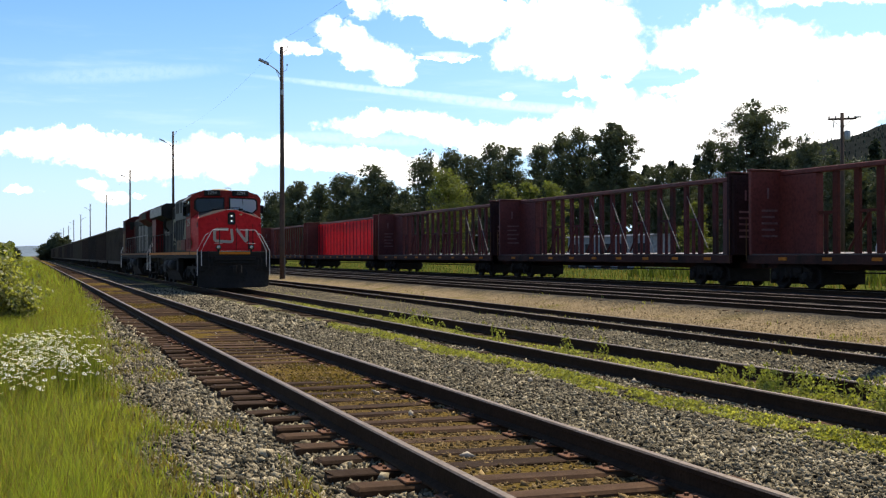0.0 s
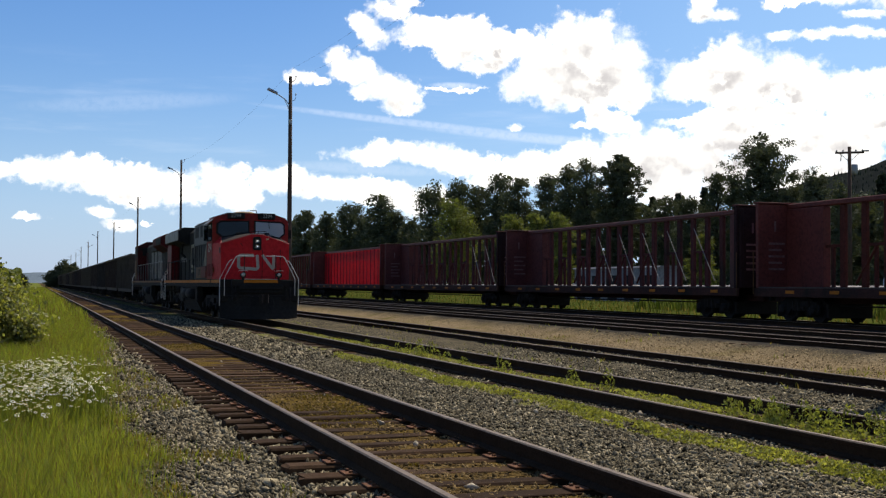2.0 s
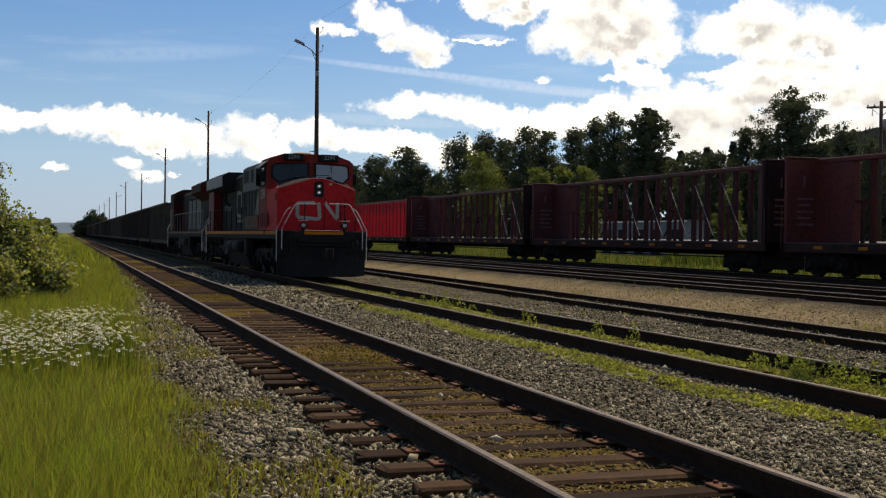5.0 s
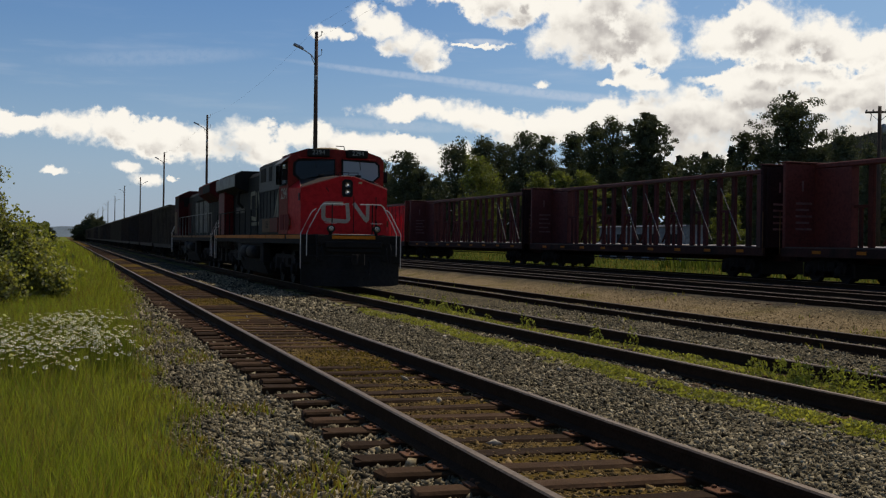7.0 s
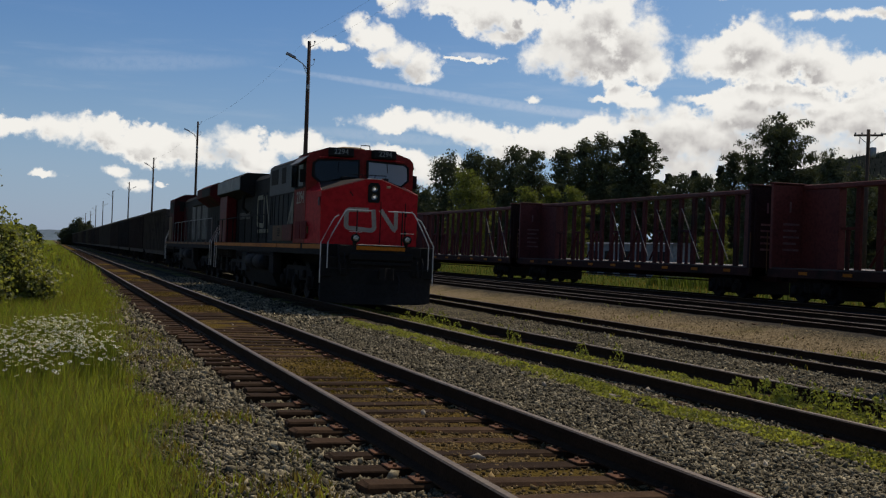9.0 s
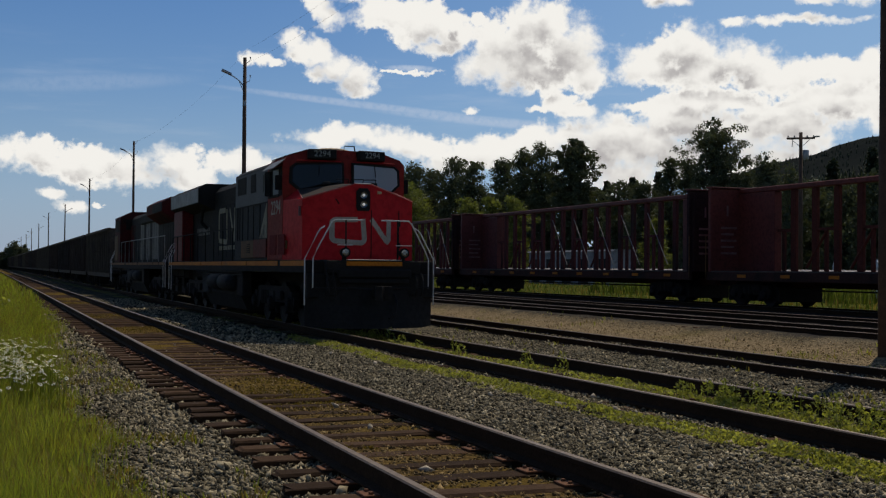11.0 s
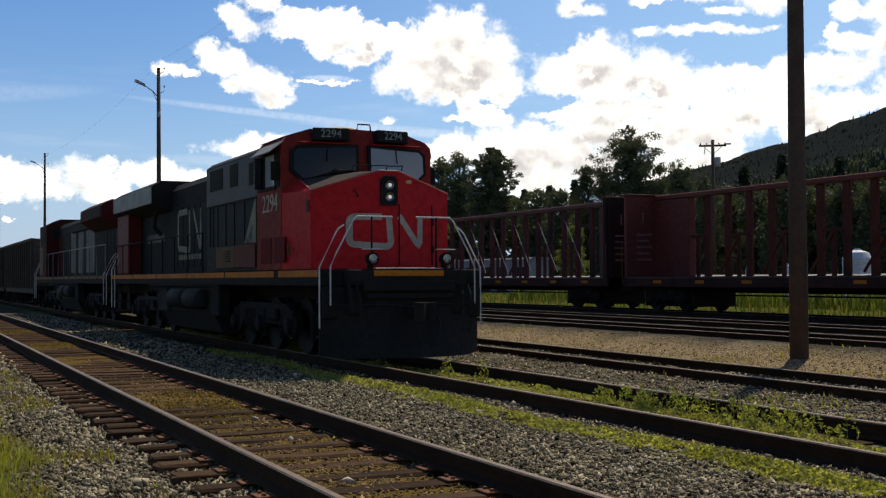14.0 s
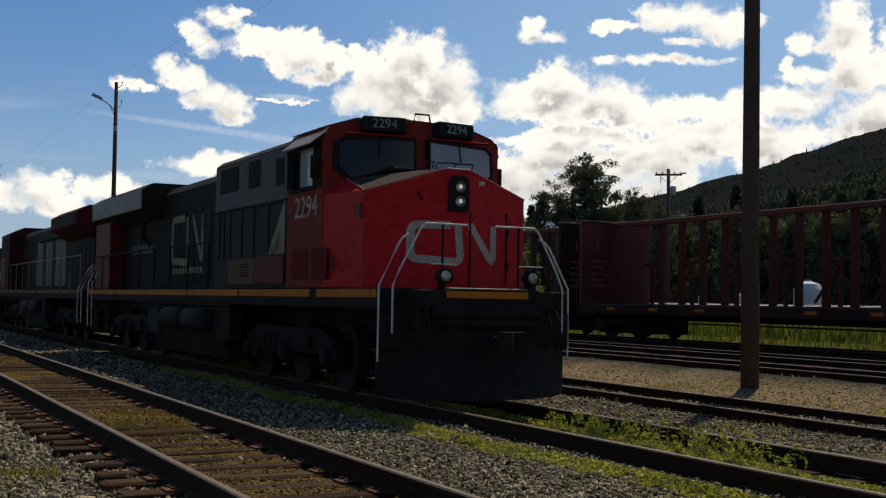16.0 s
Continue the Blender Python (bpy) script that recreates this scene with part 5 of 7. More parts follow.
def build_beam_car(body, label, sheet=None, sign=True, straps=5):
    """Centre-partition lumber flat car, empty: deck, end bulkheads, a central row of posts with a top chord. y from 0 to 24."""
    dark = POSTOX if body is OXIDE else POSTMA
    ca = thing("lumber_car", label, "freight car", "lumber cars in the yard")
    L_, top, dk = 24.7, 4.4, 1.22
    part("side_sill", Shape().box(-1.4, -1.3, 0.2, L_ - 0.2, 0.9, dk, 0.015).box(1.3, 1.4, 0.2, L_ - 0.2, 0.9, dk, 0.015).box(-0.35, 0.35, 0.0, L_, 0.7, 0.95), SILL, ca, "grimy dark side sill")
    part("deck", Shape().box(-1.38, 1.38, 0.3, L_ - 0.3, dk + 0.004, dk + 0.05, 0.01), DECKDARK, ca, "stained dark steel deck")
    riser = Shape().prism([(0.2, dk + 0.052), (1.35, dk + 0.052), (1.35, dk + 0.115), (0.2, dk + 0.06)], 0, 0.92).mesh("deck_riser", DECKSTEEL)
    for k in range(20):
        part("deck_riser", riser, DECKSTEEL, ca, "worn sloping deck riser").location.y = 0.7 + 1.17 * k
    plate = Shape().box(-1.42, -1.402, 0, 0.5, 1.03, 1.14).mesh("reflector", ORANGE)
    for k in range(9):
        part("reflector", plate, ORANGE, ca, "yellow reflector plate").location.y = 1.6 + 2.55 * k
    for y in (0.25, L_ - 0.45):
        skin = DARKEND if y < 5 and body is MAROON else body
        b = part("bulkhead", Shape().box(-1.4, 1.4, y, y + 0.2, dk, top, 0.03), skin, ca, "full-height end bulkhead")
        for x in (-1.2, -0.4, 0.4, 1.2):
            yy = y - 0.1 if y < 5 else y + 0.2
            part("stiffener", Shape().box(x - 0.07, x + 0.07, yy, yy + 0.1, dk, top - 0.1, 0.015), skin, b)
        if sign:
            fy = y - 0.006
            bars = [(-0.95, -0.25 - 0.12 * (k % 2), 1.9 + 0.24 * k, 1.98 + 0.24 * k) for k in range(5)] + [(0.2, 0.5, 1.8, 3.2), (-0.7, -0.62, 3.35, 3.75)]
            for x0, x1, z0, z1 in bars:
                part("marking_bar", Shape().box(x0, x1, fy, fy + 0.005, z0, z1), FADED, b, "faded unreadable marking")
        part("cap", Shape().box(-1.42, 1.42, y - 0.1, y + 0.3, top, top + 0.05, 0.01), body, b)
    # solid web panels at both ends, posts between
    for y0, y1 in ((0.452, 2.7), (L_ - 2.7, L_ - 0.452)):
        w = part("web_panel", Shape().box(-0.16, 0.16, y0, y1, dk + 0.05, top - 0.2, 0.02), body, ca, "solid web panel with faded markings")
    part("top_chord", Shape().box(-0.16, 0.16, 0.45, L_ - 0.45, top - 0.19, top, 0.03), body, ca, "heavy top chord")
    y = 3.5
    k = 0
    while y < L_ - 3.0:
        part("post", Shape().box(-0.07, 0.07, y - 0.15, y + 0.15, dk + 0.052, top - 0.192, 0.025), dark, ca)
        if k % 2 == 1:
            part("stub_post", Shape().box(-0.05, 0.05, y + 0.5, y + 0.67, dk + 0.052, 2.75, 0.02).box(-0.04, 0.04, y + 0.15, y + 1.02, 2.7, 2.8), dark, ca)
        y += 1.17
        k += 1
    for k in range(5):
        y0 = 3.9 + 2.34 * k
        if k < straps:
            part("tie_down_strap", Shape().tube([(-0.3, y0 - 0.3, 1.5), (-0.2, y0 + 1.55, 3.75)], 0.019, 6), STRAP, ca, "galvanised diagonal strap")
        y1 = L_ - 4.4 - 2.34 * k
        part("brace", Shape().tube([(-0.05, y1, 1.4), (-0.05, y1 - 1.1, 2.7)], 0.05, 6), dark, ca)
    if sheet:
        part("partition_sheet", Shape().box(-0.3, -0.29, 0.5, L_ - 0.5, dk + 0.06, top - 0.2), sheet, ca, "bright red sheet partition")
        s = Shape()
        for k in range(20):
            s.box(-0.34, -0.302, 1.2 + 1.18 * k, 1.28 + 1.18 * k, dk + 0.06, top - 0.2)
        part("sheet_rib", s, REARRED, ca)
    for yy in (0.18, L_ - 0.18):
        part("grab_rail", Shape().tube([(-1.44, yy, 1.0), (-1.44, yy, 2.6)], 0.02, 6), TAN, ca)
    coupler(ca, 0.0, -1)
    coupler(ca, L_, 1)
    part("brake_rod", Shape().tube([(-0.7, 4.4, 0.62), (-0.7, L_ - 4.4, 0.62)], 0.03, 6), UNDER, ca)
    for y in (2.5, L_ - 2.5):
        truck(ca, y, (-0.9, 0.9), 0.46, WAGON_WHEELS, 1.0)
    return ca


# the moving train on the second track
lead = build_lead_locomotive()
second = build_second_locomotive()
w0 = build_wagon(WAGONS[0], "grey-brown high-sided coal wagon with ribbed sides")
w1 = build_wagon(WAGONS[1], "dark brown high-sided coal wagon with ribbed sides")
w2 = build_wagon(WAGONS[2], "nearly black high-sided coal wagon with ribbed sides")
train = [(lead, 0.0), (second, 21.2)]
first_wagon = 21.2 + 22.2 + 0.9
order = [w0, w1, w2]
for k in range(44):
    off = first_wagon + WAGON_PITCH * k
    if k < 3:
        train.append((order[k], off))
    else:
        src = (w1, w0, w2, w1, w0, w0, w1, w2)[k % 8]
        train.append((copy_thing(src, pose(TRACK2, 50 + off, RAIL2)), off))

# lumber cars standing on the far track
CAR_PITCH = 25.5
car_a = build_beam_car(OXIDE, "oxide-red empty centre-partition lumber car standing in the yard", straps=1)
car_b = build_beam_car(MAROON, "maroon empty centre-partition lumber car standing in the yard")
car_c = build_beam_car(MAROON, "dark maroon empty lumber car with few straps, standing in the yard", straps=2)
car_r = build_beam_car(OXIDE, "lumber car with a bright red sheet partition", BRIGHTRED, False)
gap0 = 39.8 + 0.4
car_a.matrix_basis = pose(TRACK6, gap0 - CAR_PITCH, RAIL6)
car_b.matrix_basis = pose(TRACK6, gap0, RAIL6)
car_c.matrix_basis = pose(TRACK6, gap0 + CAR_PITCH, RAIL6)
car_r.matrix_basis = pose(TRACK6, gap0 + 2 * CAR_PITCH, RAIL6)
for k in range(3, 9):
    copy_thing(car_c if k % 3 else car_a, pose(TRACK6, gap0 + k * CAR_PITCH, RAIL6))
copy_thing(car_a, pose(TRACK6, gap0 - 2 * CAR_PITCH, RAIL6))


# ---- poles ----
def build_light_pole(flip=False, height=17.9):
    """Tall wooden yard pole with a bracket lamp and small hardware near its top."""
    po = thing("light_pole", "tall weathered wooden yard pole with a bracket lamp", "light pole", "yard light poles")
    s = Shape().tube([(0, 0, -0.6), (0, 0, 4), (0.02, 0, 9), (0.0, 0, height)], [0.2, 0.185, 0.165, 0.125], 14)
    shaft = part("shaft", s, POLE, po, smooth=True)
    d = 1 if flip else -1
    part("conduit", Shape().tube([(0.19, 0.05, -0.3), (0.185, 0.05, 2.3)], 0.05, 10), POLEMETAL, po)
    part("conduit_guard", Shape().box(0.05, 0.21, -0.12, 0.1, -0.3, 2.3, 0.03), GUARD, po, "grey metal conduit guard")
    part("lamp_arm", Shape().tube([(0, 0, height - 2.2), (d * 0.4, -0.05, height - 1.75), (d * 0.9, -0.1, height - 1.45), (d * 1.1, -0.12, height - 1.4)], 0.04, 8), POLEMETAL, po)
    part("arm_brace", Shape().tube([(0, 0, height - 2.7), (d * 0.42, -0.05, height - 1.8)], 0.025, 6), POLEMETAL, po)
    hd = Shape().add([(d * 1.0, -0.3, height - 1.42), (d * 1.75, -0.34, height - 1.12), (d * 1.75, 0.1, height - 1.12), (d * 1.0, 0.06, height - 1.42),
                      (d * 1.05, -0.25, height - 1.24), (d * 1.7, -0.28, height - 0.98), (d * 1.7, 0.04, height - 0.98), (d * 1.05, 0.01, height - 1.24)],
                     [(0, 1, 2, 3), (4, 7, 6, 5), (0, 4, 5, 1), (1, 5, 6, 2), (2, 6, 7, 3), (3, 7, 4, 0)])
    part("lamp_head", hd, POLEMETAL, po, "grey flood lamp head")
    part("bracket", Shape().tube([(0, 0, height - 0.5), (-d * 0.35, 0.02, height - 0.25), (-d * 0.42, 0.02, height - 0.05)], 0.03, 6), POLEMETAL, po)
    part("junction_box", Shape().box(-0.1, 0.1, -0.16, 0.16, height - 3.6, height - 3.2, 0.03), POLEMETAL, po)
    part("bracket", Shape().tube([(0, 0, height - 1.9), (-d * 0.38, 0, height - 1.7), (-d * 0.42, 0, height - 1.4)], 0.025, 6), POLEMETAL, po)
    for z in (height - 0.05, height - 1.38):
        part("insulator", Shape().lathe([(z, 0.03), (z + 0.05, 0.06), (z + 0.1, 0.05), (z + 0.14, 0.02)], (-d * 0.42, 0.02, 0), "z", 10), POLEMETAL, po)
    return po


POLE_X = 17.5
pole = build_light_pole()
pole_y = [20.2, 88.0, 160.0, 230.0, 311.0, 385.0, 460.0, 535.0, 610.0, 690.0]
pole.matrix_basis = pose(POLE_X + 0.1, pole_y[0], -0.38, 0.0, 0.0, 15)
flipped = build_light_pole(True, 17.4)
flipped.matrix_basis = pose(POLE_X + 0.4, pole_y[4], -0.9, 0, 0.3, 0)
for k, y in enumerate(pole_y[1:], 1):
    if k == 4:
        continue
    copy_thing(flipped if k in (6, 8) else pole, pose(POLE_X + random.uniform(-0.2, 0.2), y, -0.35 - 0.00175 * y + (0.0, -0.6, 0.3, 0.2, 0, 0.4, 0.2, 0, 0, 0.3)[k], random.uniform(-0.3, 0.3), random.uniform(-0.3, 0.3), random.uniform(-6, 6)))


def build_utility_pole():
    po = thing("utility_pole", "grey wooden utility pole with a crossarm and transformer", "utility pole")
    part("shaft", Shape().tube([(0, 0, -0.3), (0, 0, 10.7)], [0.17, 0.11], 12), POLE, po, smooth=True)
    part("crossarm", Shape().box(-0.9, 0.9, -0.06, 0.06, 10.25, 10.38, 0.02).tube([(-0.6, -0.08, 10.25), (0, -0.1, 9.7)], 0.02, 6).tube([(0.6, -0.08, 10.25), (0, -0.1, 9.7)], 0.02, 6), POLE, po)
    for x in (-0.8, -0.4, 0.4, 0.8):
        part("insulator", Shape().lathe([(10.38, 0.03), (10.45, 0.06), (10.5, 0.03)], (x, 0, 0), "z", 8), POLEMETAL, po)
    part("transformer", Shape().lathe([(8.9, 0.18), (8.92, 0.2), (9.5, 0.2), (9.55, 0.15)], (0.32, 0, 0), "z", 14), POLEMETAL, po, smooth=True)
    part("lamp", Shape().box(0.85, 1.2, -0.1, 0.1, 10.36, 10.46, 0.03), POLEMETAL, po)
    part("cutout", Shape().tube([(-0.5, -0.1, 10.2), (-0.55, -0.15, 9.75)], 0.03, 6), POLEMETAL, po)
    return po


build_utility_pole().matrix_basis = pose(50, 65.6, -0.14, 0, 0, -38)


def wire(a, b, sag, r):
    pts = [Vector(a).lerp(Vector(b), k / 16) - Vector((0, 0, sag * 4 * (k / 16) * (1 - k / 16))) for k in range(17)]
    w = part("overhead_wire", Shape().tube(pts, r, 5), WIRE)
    tagged(w, "thin dark overhead wire between yard poles", "wire", "overhead wires", "structure")


for a, b in zip(pole_y[:-1], pole_y[1:]):
    wire((POLE_X + 0.4, a, 17.5), (POLE_X + 0.4, b, 17.5), 1.0, 0.0045)
wire((POLE_X + 0.4, pole_y[0], 17.5), (POLE_X + 0.4, -50.0, 17.5), 1.0, 0.0045)
wire((POLE_X, pole_y[0], 16.3), (POLE_X, pole_y[1], 16.3), 1.2, 0.004)


# ---- vegetation ----
def leaf_quads(centres, size, aspect=0.6, droop=0.3):
    """Bent four-cornered leaves at these places, turned at random."""
    n = len(centres)
    d = rng.normal(size=(n, 3))
    d[:, 2] -= droop
    d /= np.linalg.norm(d, axis=1)[:, None]
    o = np.cross(d, rng.normal(size=(n, 3)))
    o /= np.linalg.norm(o, axis=1)[:, None] + 1e-9
    s = (size * rng.uniform(0.6, 1.4, n))[:, None]
    v = np.stack([centres - d * s * 0.5, centres + o * s * aspect * 0.5, centres + d * s * 0.5, centres - o * s * aspect * 0.5], 1)
    return v.reshape(-1, 3), np.arange(4 * n).reshape(-1, 4)


def build_tree(label, height, half, leaf, seed, low=0.2, limbs=26, open_=0.0, leaf_size=0.3, belly=0.5):
    """Tapered trunk that forks into rising limbs with side branches; leaf clumps hang at the branch ends, so that sky shows between them."""
    r = np.random.default_rng(seed)
    tr = thing("tree", label, "tree", "trees behind the yard")
    s = Shape()
    girth = 0.02 * height
    lean = r.uniform(-0.02, 0.02, 2) * height

    def spine(z):
        return Vector((lean[0] * (max(z, 0.0) / height) ** 1.5, lean[1] * (max(z, 0.0) / height) ** 1.5, z))

    def envelope(f, w):
        shape = math.sin(math.pi * min(max(f, 0.0), 1.0) ** (math.log(0.5) / math.log(belly))) ** 0.65
        return half * (0.12 + 0.88 * shape) * (1 + 0.22 * noise.noise((math.cos(w) * 1.3, math.sin(w) * 1.3, f * 3.0 + seed)))
    s.tube([spine(-0.3), spine(height * 0.3), spine(height * 0.6), spine(height * 0.93)], [girth, girth * 0.72, girth * 0.42, girth * 0.08], 8)
    pts, core = [], []
    clump = half * (0.1 if open_ else 0.2)
    for k in range(limbs):
        f = (k + r.uniform(0.2, 0.8)) / limbs
        w = k * 2.4 + r.uniform(-0.5, 0.5)
        z = height * (low + (1 - low) * f)
        reach = envelope(f, w) * r.uniform(0.72, 1.0)
        tip = spine(z) + Vector((reach * math.cos(w), reach * math.sin(w), 0))
        root = spine(max(height * 0.12, z - reach * r.uniform(0.7, 1.2) - 0.05 * height))
        mid = root.lerp(tip, 0.5) + Vector((0, 0, -0.05 * reach)) + Vector(r.normal(size=3)) * 0.05 * reach
        s.tube([root, mid, tip], [girth * 0.3, girth * 0.18, girth * 0.05], 5)
        ends = [tip]
        for _ in range(9 if open_ else 6):
            q = r.uniform(0.3, 1.0)
            a = root.lerp(mid, q * 2) if q < 0.5 else mid.lerp(tip, q * 2 - 1)
            b = a + Vector(r.normal(size=3) * np.array([1.0, 1.0, 0.75])) * half * 0.24 + Vector((0, 0, half * 0.06))
            s.tube([a, b], [girth * 0.08, girth * 0.02], 4)
            ends.append(b)
        for c in ends:
            n = int(r.integers(64, 110))
            pts.append(np.array(c) + np.clip(r.normal(size=(n, 3)), -1.7, 1.7) * clump * np.array([0.8, 0.8, 0.55]))
            if r.uniform() > 0.35 + open_:
                core.append(np.array(c) * np.array([0.7, 0.7, 1.0]) + np.clip(r.normal(size=(6, 3)), -1.2, 1.2) * clump)
    part("trunk", s, BARK, tr, smooth=True)
    pts = np.concatenate(pts)
    v, f = leaf_quads(pts, leaf_size, 0.75)
    if core:
        v2, f2 = leaf_quads(np.concatenate(core), leaf_size * 2.6, 0.85)
        v, f = np.concatenate([v, v2]), np.concatenate([f, f2 + len(v)])
    v[:, 2] = np.maximum(v[:, 2], 0.2)
    crown = raw("crown", v, f, [leaf], parent=tr)
    crown["label"] = "uneven crown of small leaves"
    return tr


def build_fir(label, height, spread, seed):
    r = np.random.default_rng(seed)
    tr = thing("fir_tree", label, "fir tree", "trees behind the yard")
    s = Shape().tube([(0, 0, -0.3), (0, 0, height)], [height * 0.012, 0.02], 6)
    pts = []
    z = height * 0.08
    while z < height * 0.99:
        reach = spread * (1 - z / height) ** 0.85 + 0.15
        for _ in range(6):
            w = r.uniform(0, math.tau)
            k = r.uniform(0.6, 1.1) * reach
            tip = np.array([k * math.cos(w), k * math.sin(w), z - 0.2 * k])
            s.tube([(0, 0, z), tuple(tip)], [0.04, 0.012], 4)
            for q in np.linspace(0.25, 1.0, 7):
                pts.append(np.array([0, 0, z]) + (tip - [0, 0, z]) * q + r.normal(size=(4, 3)) * 0.12 * height / 14)
        z += height / 32
    part("trunk", s, BARK, tr)
    v, f = leaf_quads(np.concatenate(pts), height / 14 * 0.62, 0.5, 0.6)
    crown = raw("crown", v, f, [LEAF_FIR], parent=tr)
    crown["label"] = "narrow dark needled crown"
    return tr


firs = [build_fir("dark narrow fir in the tree line", 15.0, 2.6, s_) for s_ in (41, 43)]


def place(az, dist):
    x, y = dist * math.sin(radians(az)), dist * math.cos(radians(az))
    return x, y, float(ground_z(x)) - 0.05


def stand(src, az, dist, height, base_height, turn, used=[]):
    """Sets a fir, or a copy of it, by azimuth from the track and distance."""
    k = height / base_height
    m = pose(*place(az, dist), 0, 0, turn)
    if src.name in used:
        ob = copy_thing(src, m)
    else:
        used.append(src.name)
        ob = src
        ob.matrix_basis = m
    ob.scale = (k, k, k)


ROW_X = 88.0
DARK, OPEN, YOUNG = "tall dark-leaved cottonwood in the tree line", "broad cottonwood with open crown and visible limbs", "young light-green birch before the dark tree line"
# azimuth and elevation of the top, half width in degrees, kind, limbs, lowest limb, height of the widest part
TREES = ((10.8, 2.8, 0.55, DARK, 22, 0.1, 0.45), (11.4, 2.9, 0.5, DARK, 20, 0.1, 0.45), (12.1, 3.4, 0.6, DARK, 24, 0.1, 0.55), (13.1, 3.15, 0.6, DARK, 24, 0.08, 0.45), (14.2, 3.7, 0.75, DARK, 28, 0.1, 0.5),
         (14.9, 3.2, 0.5, DARK, 22, 0.1, 0.45), (15.6, 4.05, 0.72, DARK, 30, 0.1, 0.6), (16.3, 3.4, 0.5, DARK, 22, 0.1, 0.45), (17.0, 3.05, 0.5, DARK, 22, 0.1, 0.45), (18.1, 4.65, 0.85, DARK, 32, 0.1, 0.5),
         (19.3, 4.9, 0.75, DARK, 30, 0.12, 0.55), (20.3, 4.5, 0.7, DARK, 28, 0.1, 0.5), (21.4, 5.1, 0.8, DARK, 34, 0.1, 0.6), (22.2, 4.95, 0.65, DARK, 30, 0.1, 0.6))
TREES_RIGHT = ((23.6, 5.25, 0.62, DARK, 28, 0.12, 0.5), (24.6, 5.6, 0.8, DARK, 34, 0.12, 0.6), (25.5, 5.75, 0.75, DARK, 34, 0.12, 0.6), (26.9, 6.0, 1.25, OPEN, 40, 0.22, 0.62), (29.1, 4.1, 0.7, DARK, 24, 0.1, 0.45), (30.2, 4.2, 0.7, DARK, 24, 0.1, 0.45),
               (31.4, 5.2, 0.6, DARK, 28, 0.1, 0.5), (32.3, 4.7, 0.6, DARK, 26, 0.1, 0.5), (33.35, 6.6, 1.75, OPEN, 46, 0.3, 0.62), (34.6, 4.5, 0.6, DARK, 24, 0.1, 0.45), (35.8, 5.15, 0.75, DARK, 28, 0.1, 0.5), (36.9, 4.6, 0.8, DARK, 26, 0.08, 0.45))
YOUNG_TREES = ((19.3, 3.85, 0.95, YOUNG, 26, 0.05, 0.35), (22.0, 3.25, 0.7, YOUNG, 20, 0.05, 0.4), (23.1, 3.35, 0.62, YOUNG, 18, 0.05, 0.4), (24.2, 3.35, 0.65, YOUNG, 18, 0.05, 0.4), (30.8, 2.4, 0.6, YOUNG, 16, 0.05, 0.4))
for k, (az, el, half, kind, limbs, low, belly) in enumerate((*TREES, *TREES_RIGHT, *YOUNG_TREES)):
    d = (72.0 if kind is YOUNG else ROW_X) / math.sin(radians(az)) * random.uniform(0.98, 1.04)
    h = d * math.tan(radians(el)) + EYE_Z + 0.2
    grown = build_tree(kind, h, d * math.tan(radians(half)) * (1.0 if kind is OPEN else 1.2), LEAF_LIGHT if kind is YOUNG else LEAF_DARK, 100 + k, low, limbs, 0.3 if kind is OPEN else 0.0, (0.0015 if kind is OPEN else 0.0012) * d, belly)
    grown.matrix_basis = pose(*place(az, d))
# lower trees along the foot of the hill
side_trees = [build_tree("dark-leaved tree at the foot of the hill", 10.0, 2.7, LEAF_DARK, s_, 0.06, 22, 0.0, 0.24, 0.45) for s_ in (301, 302, 303)]
for n, (az, el) in enumerate(((38.0, 4.1), (39.2, 3.8), (40.6, 4.2), (41.9, 3.9), (43.2, 4.3), (44.6, 4.0), (45.8, 4.5), (47.2, 4.3), (48.7, 4.5))):
    d = ROW_X / math.sin(radians(az)) * random.uniform(0.98, 1.1)
    stand(side_trees[n % 3], az, d, d * math.tan(radians(el)) + EYE_Z, 10.0, random.uniform(0, 360))
for az, el, kind in ((13.6, 2.6, 0), (16.7, 3.0, 1), (28.5, 4.2, 1), (29.7, 4.35, 0), (30.9, 4.6, 0), (38.7, 5.1, 0), (40.4, 5.6, 1), (42.9, 5.4, 0), (45.1, 5.2, 0), (46.3, 5.4, 1)):
    d = ROW_X / math.sin(radians(az)) * 1.12
    stand(firs[kind], az, d, d * math.tan(radians(el)) + EYE_Z, 15.0, random.uniform(0, 360))
# small far trees beside the line's vanishing end
far_trees = [build_tree("far rounded tree beside the line", 8.0, 3.2, LEAF_DARK, s_, 0.05, 16, 0.0, 0.35, 0.5) for s_ in (311, 312)]
for n, (az, el) in enumerate(((-0.6, 0.3), (-1.1, 0.45), (-1.9, 0.4), (0.55, 0.4), (0.85, 0.6), (1.2, 0.85), (1.5, 0.75))):
    d = 420.0
    stand(far_trees[n % 2], az, d, d * math.tan(radians(el)) + EYE_Z + 0.5, 8.0, random.uniform(0, 360))
stand(firs[0], -1.55, 420.0, 420 * math.tan(radians(0.95)) + EYE_Z, 15.0, 40)


